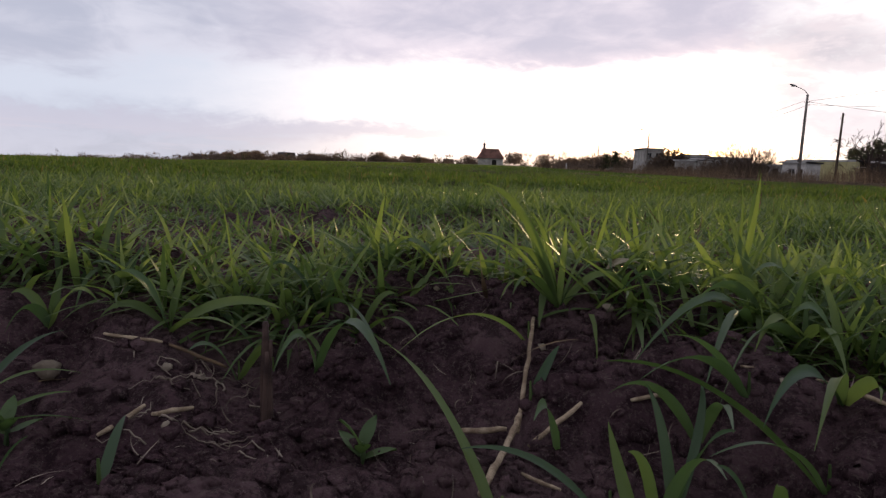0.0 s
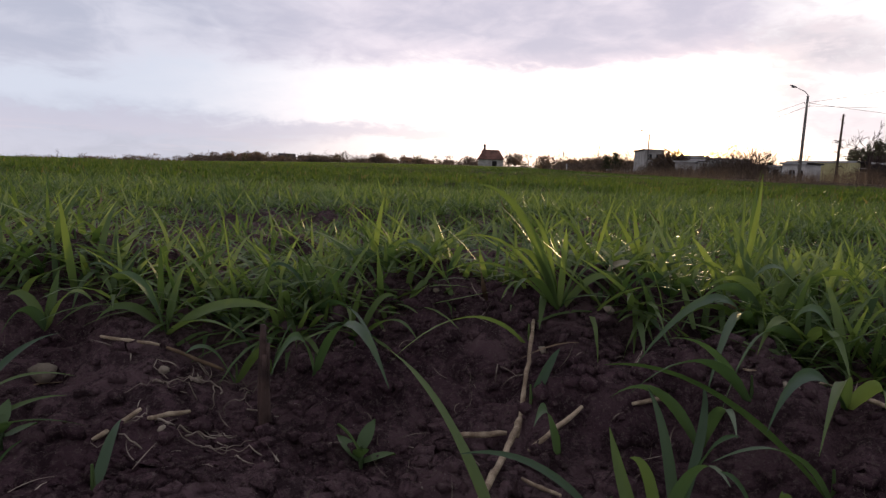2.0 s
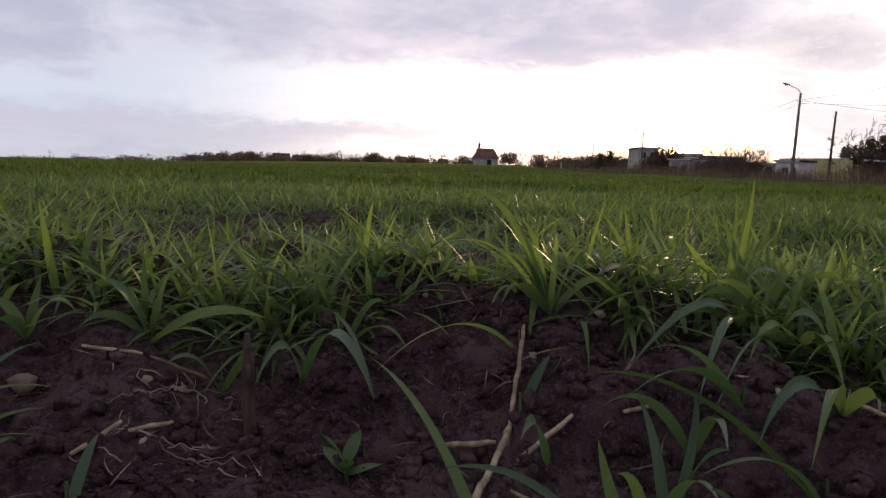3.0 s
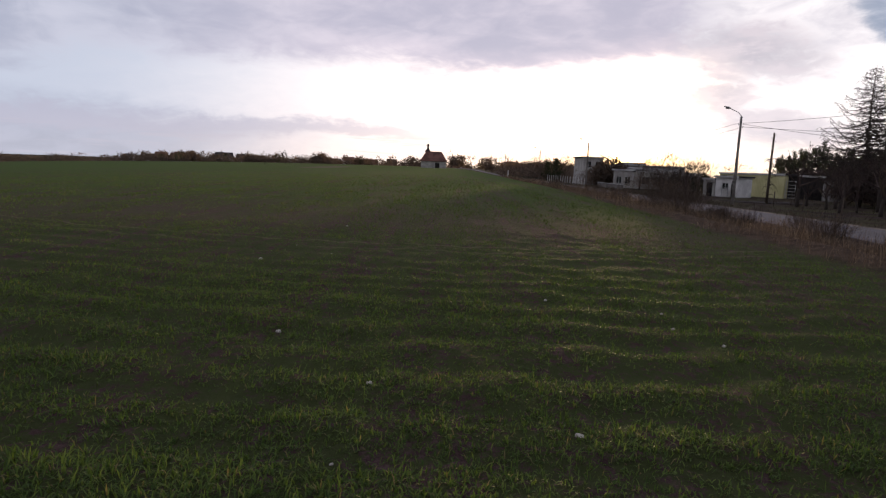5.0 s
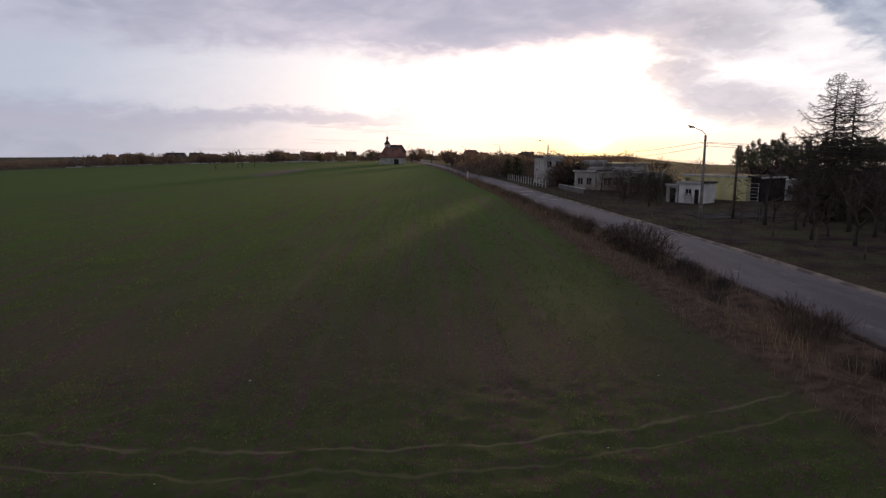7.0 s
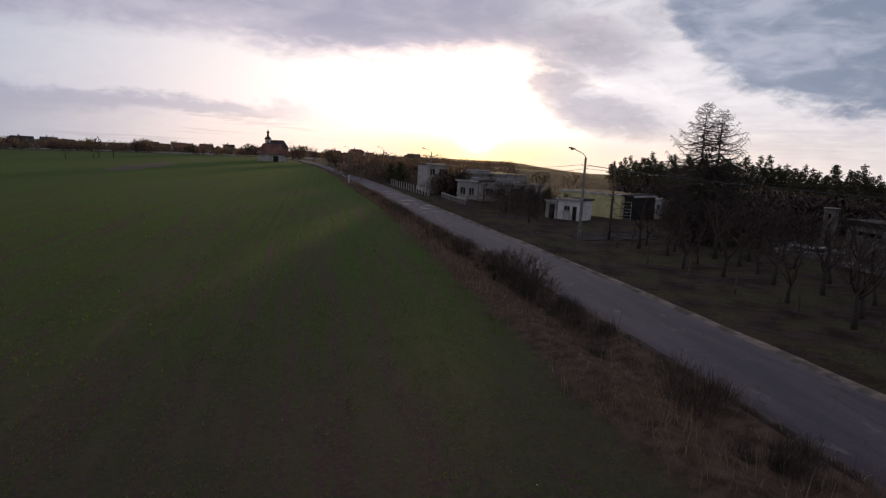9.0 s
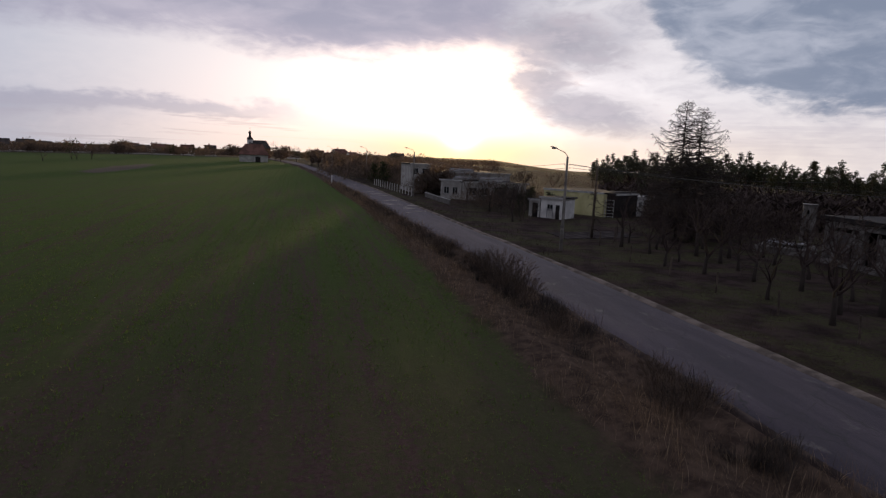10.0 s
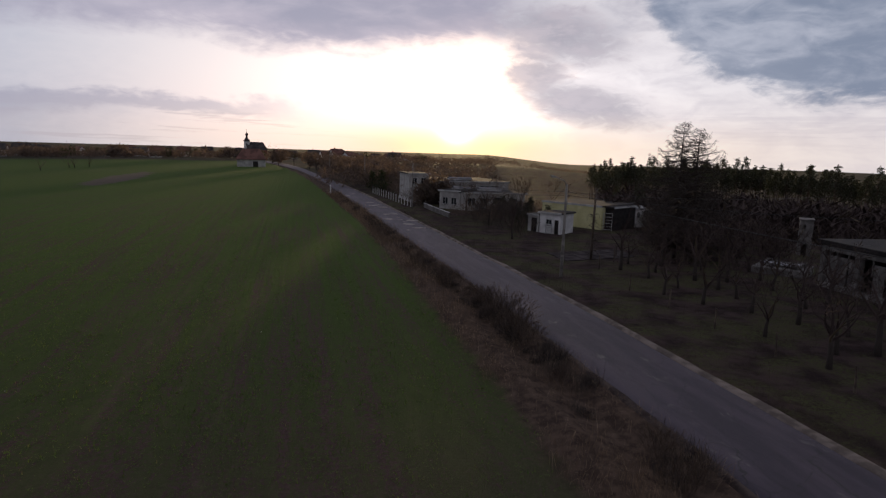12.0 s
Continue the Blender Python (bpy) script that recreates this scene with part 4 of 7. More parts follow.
def pitched_building(name, label, category, x, y, turn, width, depth, eaves, ridge, wall, roof, hip=0.0, windows=1, group="", chimney=True):
    """A house with a pitched roof whose ridge runs along its front; hip draws the ridge's ends in."""
    z = min(ground_z(x, y), ground_z(x + 3, y)) - 0.1
    house = thing(name, label, category, pose(x, y, z, 0, 0, turn), group)
    holes = []
    if windows:
        gap = width / windows
        holes = [(gap * (i + 0.5) - 0.55, 1.0, gap * (i + 0.5) + 0.55, 2.2) for i in range(windows)]
    part("front_wall", wall_with_holes(Mesh(), width, eaves, 0.3, holes), wall, house)
    m = Mesh()
    m.box((width / 2, depth - 0.15, eaves / 2), (width, 0.3, eaves))
    part("back_wall", m, wall, house)
    for s, x0 in ((0, 0.0), (1, width - 0.3)):
        m = Mesh()
        if hip:
            m.box((x0 + 0.15, depth / 2, eaves / 2), (0.3, depth - 0.61, eaves))
        else:
            ring = [(0.302, 0.0), (depth - 0.302, 0.0), (depth - 0.302, eaves), (depth / 2, ridge - 0.35), (0.302, eaves)]
            pts = [(x0, v, w) for v, w in ring] + [(x0 + 0.3, v, w) for v, w in ring]
            m.add(pts, [(4, 3, 2, 1, 0), (5, 6, 7, 8, 9)] + [(i, (i + 1) % 5, 5 + (i + 1) % 5, 5 + i) for i in range(5)])
        part("gable", m, wall, house)
    o, t = 0.45, 0.18
    e = eaves - 0.1
    pts = []
    for dz in (0.0, t):
        pts += [(-o, -o, e + dz), (width + o, -o, e + dz), (width + o - hip, depth / 2, ridge + dz), (-o + hip, depth / 2, ridge + dz), (width + o, depth + o, e + dz), (-o, depth + o, e + dz)]
    top = Mesh().add(pts, [(0, 3, 2, 1), (5, 4, 2, 3), (6, 7, 8, 9), (9, 8, 10, 11), (0, 1, 7, 6), (4, 5, 11, 10), (1, 2, 8, 7), (2, 4, 10, 8), (5, 3, 9, 11), (3, 0, 6, 9)])
    if hip:
        top.add([pts[1], pts[4], pts[2]], [(0, 2, 1)]).add([pts[7], pts[10], pts[8]], [(0, 1, 2)]).add([pts[0], pts[5], pts[3]], [(0, 1, 2)]).add([pts[6], pts[11], pts[9]], [(0, 2, 1)])
    lid = part("roof", top, roof, house)
    if chimney:
        part("chimney", Mesh().box((width * 0.35, depth * 0.55, ridge + 0.25), (0.6, 0.5, 1.6), 0, 0.03), MAT["brick"], lid)
    for h in holes:
        window_into(house, *h, 0.0)
    return house


def build_buildings():
    # the white hut, the yellow hall and the tarred shed
    flat_building("hut", "small white rendered hut with flat roof beside a yard", "hut", (34.7, 88.6), (36.6, 86.1), 3.6, 2.7, MAT["white_wall"], MAT["roof_felt"], [(0.9, 1.15, 1.8, 1.95)], [(2.2, 0.05, 2.85, 1.9)])
    flat_building("hut_annex", "grey lean-to with a dark door against a white hut", "annex", (33.6, 90.1), (34.6, 88.75), 3.0, 2.3, MAT["grey_wall"], MAT["roof_felt"], [], [(0.5, 0.05, 1.4, 1.95)], 0.15)
    rack = thing("rack", "pale metal rack leaning beside the white hut", "rack", pose(35.3, 86.9, ground_z(35.3, 86.9), 0, 0, -53))
    for i in range(3):
        part("shelf", Mesh().box((0, 0, 0.5 + 0.4 * i), (0.9, 0.4, 0.04), 0, 0.01), MAT["sheet"], rack)
    for x in (-0.43, 0.43):
        part("upright", Mesh().box((x, 0, 0.75), (0.05, 0.05, 1.6)), MAT["steel"], rack)
    flat_building("hall", "low hall clad in pale yellow sheet with flat roof", "hall", (39.6, 99.6), (44.9, 90.6), 9.0, 3.3, MAT["yellow_wall"], MAT["black_wood"], [], [], 0.12)
    gate = thing("metal_gate", "pale metal lattice gate beside the yellow hall", "gate", pose(45.0, 90.3, ground_z(45, 90.3), 0, 0, -38))
    part("gate_frame", Mesh().box((0.05, 0, 1.25), (0.06, 0.06, 2.5)).box((1.25, 0, 1.25), (0.06, 0.06, 2.5)).box((0.65, 0, 2.48), (1.26, 0.056, 0.06)).box((0.65, 0, 0.15), (1.26, 0.056, 0.06)), MAT["frame"], gate)
    for i in range(4):
        part("bar", Mesh().box((0.65, 0, 0.6 + 0.45 * i), (1.2, 0.04, 0.05)), MAT["frame"], gate)
    shed = flat_building("shed", "large tarred black timber shed beside a yellow hall", "shed", (46.4, 90.0), (52.0, 93.6), 6.0, 3.35, MAT["black_wood"], MAT["roof_felt"], [], [], 0.2)
    for i in range(22):
        part("board", Mesh().box((0.18 + 0.3 * i, -0.018, 1.66), (0.27, 0.03, 3.3)), MAT["black_wood"], shed)
    flat_building("white_shed", "low white rendered outbuilding half hidden behind shrubs", "shed", (52.4, 94.6), (57.3, 97.4), 4.0, 3.0, MAT["white_wall"], MAT["sheet"], [(1.0, 1.5, 2.0, 2.4)], [], 0.2)

    # the white works beyond the yard
    flat_building("workshop", "long pale rendered workshop with dark windows and flat roof", "workshop", (31.6, 117.0), (43.6, 117.6), 10.0, 3.1, MAT["grey_wall"], MAT["roof_felt"], [(1.0, 0.9, 2.5, 2.3), (3.3, 0.9, 4.6, 2.3), (9.3, 0.9, 10.6, 2.2)], [(6.2, 0.05, 7.8, 2.4)], 0.4)
    flat_building("workshop_annex", "pale rendered wing of the works with two windows", "workshop", (28.3, 121.0), (31.4, 118.0), 9.0, 3.3, MAT["grey_wall"], MAT["roof_felt"], [(0.6, 0.9, 1.7, 2.2), (2.4, 0.9, 3.5, 2.2)], [], 0.25)
    flat_building("factory_hall", "broad dark-roofed works hall with pale clerestory strip", "factory", (30.5, 130.0), (45.0, 130.8), 18.0, 4.3, MAT["grey_wall"], MAT["roof_felt"], [(2.0, 2.6, 6.0, 3.6), (8.5, 2.6, 12.5, 3.6)], [], 0.3, rows=2)
    for x, y, w in ((33.0, 123.5, 3.2), (38.0, 122.0, 4.4), (36.0, 136.0, 5.0)):
        z = ground_z(x, y) + (3.2 if y < 128 else 4.2)
        sky = thing("rooflight", "pale sheet-metal rooflight on a flat works roof", "rooflight", pose(x, y, z, 0, 0, 3), "rooflights on the works")
        part("curb", Mesh().box((0, 0, 0.2), (w, 1.4, 0.5), 0, 0.03), MAT["sheet"], sky)
        part("cover", Mesh().add([(-w / 2, -0.8, 0.45), (w / 2, -0.8, 0.45), (w / 2, 0.8, 0.45), (-w / 2, 0.8, 0.45), (-w / 2, 0, 0.75), (w / 2, 0, 0.75)], [(3, 2, 1, 0), (0, 1, 5, 4), (2, 3, 4, 5), (0, 4, 3), (1, 2, 5)]), MAT["glass"], sky)
    flat_building("office_block", "two-storey grey works block with a flat roof", "office block", (24.6, 132.0), (28.6, 132.2), 9.0, 5.6, MAT["grey_wall"], MAT["roof_felt"], [(0.5, 3.6, 1.6, 4.9), (2.4, 3.6, 3.5, 4.9), (0.5, 1.0, 1.6, 2.3)], [(2.4, 0.05, 3.4, 2.2)], 0.3)

    # ruined hall on the far side of the orchard
    ruin = thing("ruined_hall", "roofless-looking derelict concrete hall with bare columns and broken panels", "ruin", pose(46.7, 54.6, ground_z(45.6, 50) - 0.1, 0, 0, -97))
    length, height = 27.0, 3.75
    part("roof_slab", Mesh().box((length / 2, 5.0, height + 0.2), (length + 0.8, 10.8, 0.4), 0, 0.05), MAT["black_wood"], ruin, "tarred flat roof")
    part("beam", Mesh().box((length / 2, 0.1, height - 0.25), (length, 0.4, 0.48), 0, 0.03), MAT["concrete"], ruin)
    part("back_wall", Mesh().box((length / 2, 9.9, height / 2), (length, 0.3, height)), MAT["concrete_dark"], ruin)
    part("plinth", Mesh().box((length / 2, 0.12, 0.25), (length, 0.5, 0.6), 0, 0.03), MAT["concrete"], ruin)
    rng = np.random.default_rng(12)
    for i in range(8):
        x = 0.25 + i * (length - 0.5) / 7
        part("column", Mesh().box((x, 0.1, height / 2 - 0.1), (0.5, 0.5, height - 0.3), 0, 0.03), MAT["concrete"], ruin)
        if i < 7:
            bay = (length - 0.5) / 7
            for k in range(3):
                if rng.random() < 0.62:
                    part("panel", Mesh().box((x + bay * (k + 0.5) / 3 + 0.1, 0.16, 1.7), (bay / 3 - 0.22, 0.12, 2.4), 0, 0.01), MAT["concrete_dark"] if rng.random() < 0.6 else MAT["concrete"], ruin)
            for k in (0.35, 0.68):
                part("mullion", Mesh().box((x + bay * k, 0.16, height - 1.1), (0.1, 0.12, 1.3)), MAT["concrete"], ruin)
    for x in (0.15, length - 0.15):
        part("side_wall", Mesh().box((x, 5.2, height / 2), (0.3, 9.0, height)), MAT["concrete_dark"], ruin)

    tower = thing("tower", "narrow pale concrete tower with small holes near its top", "tower", pose(60.6, 71.7, ground_z(60.6, 71.7) - 0.5, 0, 0, -42))
    part("shaft", wall_with_holes(Mesh(), 1.4, 4.7, 0.2, [(0.35, 3.7, 0.65, 4.2), (0.35, 0.05, 0.95, 1.9)]), MAT["concrete"], tower)
    part("side_wall", Mesh().box((0.1, 1.2, 2.35), (0.2, 1.99, 4.7)).box((1.3, 1.2, 2.35), (0.2, 1.99, 4.7)).box((0.7, 2.3, 2.35), (1.4, 0.2, 4.7)), MAT["concrete"], tower)
    part("cap", Mesh().box((0.7, 1.2, 4.77), (1.6, 2.6, 0.14), 0, 0.03), MAT["concrete_dark"], tower)

    podium = thing("platform", "low rough concrete platform edge with rubble on it", "platform", pose(45.0, 60.6, ground_z(45.0, 60) - 0.25, 0, 0, -52))
    part("slab", Mesh().box((2.2, 2.2, 0.40), (4.6, 4.6, 0.9), 0, 0.06), MAT["concrete"], podium)
    for i in range(26):
        heap = Mesh().box((0.6 + rng.uniform(0, 3.2), 0.6 + rng.uniform(0, 3.0), 0.9 + rng.uniform(0, 0.35)), (rng.uniform(0.3, 1.0), rng.uniform(0.2, 0.6), rng.uniform(0.1, 0.3)), rng.uniform(0, 3), 0.02)
        part("rubble_block", heap, MAT["concrete_dark"], podium)
    for i in range(5):
        film = Mesh().blob((0.8 + 0.7 * i, 1.2 + rng.uniform(-0.4, 0.4), 1.12), (0.45, 0.26, 0.14), 0.7, i)
        part("sheeting", film, MAT["plastic"], podium, "crumpled pale plastic sheeting")

    # the barn by the church, the church behind it
    barn = pitched_building("barn", "long pale barn with a hipped red tile roof", "barn", -18.6, 252.5, 3.0, 10.2, 8.5, 2.9, 6.7, MAT["grey_wall"], MAT["tiles"], 2.4, 0, chimney=False)
    part("gate", Mesh().box((6.6, -0.03, 1.1), (1.8, 0.08, 2.2), 0, 0.02), MAT["black_wood"], barn, "dark barn gate")
    z = ground_z(-22, 392)
    church = thing("church", "brick village church with a dark roof and an onion-topped tower", "church", pose(-26.7, 392.0, z, 0, 0, 2) @ Matrix.Scale(0.88, 4))
    part("nave_wall", Mesh().box((8.5, 7.0, 3.2), (13.0, 9.0, 6.6), 0, 0.05), MAT["brick"], church)
    part("nave_roof", Mesh().add([(1.6, 2.0, 6.3), (15.4, 2.0, 6.3), (15.4, 12.0, 6.3), (1.6, 12.0, 6.3), (1.6, 7.0, 11.6), (12.0, 7.0, 11.6)], [(3, 2, 1, 0), (0, 1, 5, 4), (2, 3, 4, 5), (0, 4, 3), (1, 2, 5)]), MAT["slate"], church)
    part("tower_wall", Mesh().box((1.5, 7.0, 5.8), (3.6, 3.6, 12.0), 0, 0.06), MAT["white_wall"], church)
    for zz in (9.6,):
        part("belfry_window", Mesh().box((1.5, 5.18, zz), (0.9, 0.06, 1.8)), MAT["glass"], church)
    part("tower_roof", Mesh().tube([(1.5, 7, 11.8), (1.5, 7, 12.3), (1.5, 7, 13.2), (1.5, 7, 13.8), (1.5, 7, 14.6)], [2.4, 2.2, 1.7, 0.9, 0.75], 8), MAT["slate"], church)
    part("lantern", Mesh().tube([(1.5, 7, 14.5), (1.5, 7, 16.0), (1.5, 7, 16.3), (1.5, 7, 16.8), (1.5, 7, 17.3), (1.5, 7, 17.8)], [0.7, 0.7, 1.0, 0.95, 0.5, 0.2], 8), MAT["slate"], church)
    part("spire", Mesh().tube([(1.5, 7, 17.7), (1.5, 7, 20.2)], [0.16, 0.05], 6), MAT["slate"], church)

    # village houses scattered beyond the crest
    rng = np.random.default_rng(77)
    for i in range(44):
        az = radians(rng.uniform(-27, 13) if i < 26 else rng.uniform(-30, -5))
        far = rng.uniform(430, 720) if i < 26 else rng.uniform(470, 600)
        x, y = far * math.sin(az), far * math.cos(az)
        if -45 < x < 4 and 240 < y < 420:
            continue
        wall = MAT["white_wall"] if rng.random() < 0.6 else MAT["grey_wall"]
        roof = MAT["tiles"] if rng.random() < 0.4 else MAT["slate"]
        w = rng.uniform(7, 11)
        tint = ("white" if wall == MAT["white_wall"] else "grey") + " rendered village house with " + ("red tile" if roof == MAT["tiles"] else "dark") + " roof"
        pitched_building("house", tint + " among bare trees", "house", x, y, rng.uniform(-35, 35), w, rng.uniform(6.5, 8.5), rng.uniform(2.8, 4.4), rng.uniform(6.0, 8.5), wall, roof, 0.0, 2, "village houses")


build_buildings()

# ---- trees and shrubs ----


def grow(m, start, way, length, radius, level, rng, spread_deg=38, kinks=4, shrink=0.68, twigs=3, droop=0.0, sides=6, min_r=0.004, tips=None):
    """A limb that wanders, tapers and forks into smaller ones."""
    pts, radii, p, d = [Vector(start)], [radius], Vector(start), Vector(way).normalized()
    for i in range(kinks):
        d = (d + Vector(rng.normal(0, 0.16, 3)) + Vector((0, 0, 0.06 - droop))).normalized()
        p = p + d * length / kinks
        pts.append(p.copy())
        radii.append(max(min_r, radius * (1 - 0.62 * (i + 1) / kinks)))
    m.tube(pts, radii, max(3, sides), False)
    if level == 0:
        if tips is not None:
            tips.append((pts[-1], d))
        return
    for k in range(twigs):
        at = pts[1 + min(kinks - 1, int(rng.integers(kinks // 2, kinks)))] if k else pts[-1]
        axis = d.cross(Vector(rng.normal(0, 1, 3))).normalized()
        side = Matrix.Rotation(radians(rng.uniform(0.5, 1.2) * spread_deg) * (0.5 if k == 0 else 1), 3, axis) @ d
        grow(m, at, side, length * shrink * rng.uniform(0.75, 1.1), max(min_r, radii[-1] * 0.85), level - 1, rng, spread_deg, max(3, kinks - 1), shrink, twigs, droop, max(3, sides - 1), min_r, tips)


def bare_tree(name, label, seed, height, trunk, radius, levels=4, twigs=3, spread_deg=40, lean=0.0, group="", category="tree"):
    rng = np.random.default_rng(seed)
    tree = thing(name, label, category, None, group)
    stem = Mesh().tube([(0, 0, -0.25), (0.02, 0.01, trunk * 0.35), (lean * 0.5, 0.03, trunk * 0.7), (lean, 0.02, trunk)], [radius * 1.35, radius, radius * 0.9, radius * 0.75], 8)
    part("trunk", stem, MAT["bark"], tree, "", True)
    crown = Mesh()
    first = max(3, twigs + 1)
    for i in range(first):
        a = 2 * math.pi * (i + rng.uniform(-0.3, 0.3)) / first
        tilt = rng.uniform(0.35, 0.95)
        start = (lean, 0.02, trunk * rng.uniform(0.75, 1.0))
        grow(crown, start, (math.sin(tilt) * math.cos(a), math.sin(tilt) * math.sin(a), math.cos(tilt)), (height - trunk) * rng.uniform(0.38, 0.52), radius * 0.55, levels - 1, rng, spread_deg, 4, 0.66, twigs, 0.0, 5, 0.012)
    grow(crown, (lean, 0.02, trunk), (0, 0, 1), (height - trunk) * 0.45, radius * 0.7, levels - 1, rng, spread_deg, 4, 0.66, twigs, 0.0, 5, 0.012)
    part("crown", crown, MAT["fruit_twig" if name == "fruit_tree" else "twig"], tree, "leafless crown of fine twigs")
    return tree


def shrub(name, label, seed, height, width, stems=26, group="", category="shrub", material="twig", thick=0.016, thin=0.009):
    rng = np.random.default_rng(seed)
    m = Mesh()
    for i in range(stems):
        a, r = rng.uniform(0, 6.28), width * 0.28 * math.sqrt(rng.random())
        tilt = rng.uniform(0.05, 0.7)
        grow(m, (r * math.cos(a), r * math.sin(a), -0.05), (math.sin(tilt) * math.cos(a), math.sin(tilt) * math.sin(a), math.cos(tilt)), height * rng.uniform(0.4, 0.62), thick, 2, rng, 32, 4, 0.6, 3, 0.02, 4, thin)
    return tagged(part(name, m, MAT[material]), label, category, group)


def conifer_mesh(seed, height, bare, radius, tip_sharp, dense):
    """Trunk with dead snags, and a crown of needle tufts set along drooping limbs."""
    rng = np.random.default_rng(seed)
    trunk = Mesh().tube([(0, 0, -0.3), (0.05, 0, height * 0.35), (rng.uniform(-0.15, 0.15), rng.uniform(-0.15, 0.15), height * 0.7), (0, 0, height * 0.97)], [0.13, 0.10, 0.07, 0.02], 7)
    limbs, verts, quads = Mesh(), [], []
    for i in range(5):
        z, a = rng.uniform(0.4, 1.0) * bare * height, rng.uniform(0, 6.28)
        trunk.tube([(0, 0, z), (0.5 * math.cos(a), 0.5 * math.sin(a), z + 0.1), (0.95 * math.cos(a), 0.95 * math.sin(a), z)], [0.025, 0.018, 0.006], 3, False)
    whorls = max(5, int(dense / 6))
    for i in range(int(dense)):
        q = min(0.99, (i % whorls + rng.normal(0.5, 0.42)) / whorls)
        z = height * (bare + (1 - bare) * q)
        reach = radius * (1 - max(q, 0.0) ** tip_sharp) * rng.uniform(0.35, 1.15) + 0.22
        a = rng.uniform(0, 6.28)
        rise = rng.uniform(-0.1, 0.75) * reach
        end = Vector((reach * math.cos(a), reach * math.sin(a), z + rise))
        limbs.tube([(0, 0, z - 0.1), tuple(Vector((0, 0, z)).lerp(end, 0.55)), tuple(end)], [0.035, 0.022, 0.008], 3, False)
        for t in range(3):
            c = Vector((0, 0, z)).lerp(end, rng.uniform(0.5, 1.08)) + Vector((rng.normal(0, 0.20), rng.normal(0, 0.20), rng.normal(0.05, 0.15)))
            for s in range(4):
                d = Vector((rng.normal(0, 0.9), rng.normal(0, 0.9), abs(rng.normal(0.35, 0.6))))
                d = d.normalized() * rng.uniform(0.22, 0.66)
                w = d.cross(Vector(rng.normal(0, 1, 3))).normalized() * 0.084
                k = len(verts)
                verts += [tuple(c - w * 0.4), tuple(c + d * 0.55 - w), tuple(c + d), tuple(c + d * 0.55 + w)]
                quads.append((k, k + 1, k + 2, k + 3))
    return trunk, limbs, Mesh().add(verts, quads)


def place(template, x, y, turn, scale=1.0, lean=0.0):
    ob = copy_thing(template, pose(x, y, ground_z(x, y), lean, 0, turn))
    ob.scale = (scale, scale, scale)
    return ob


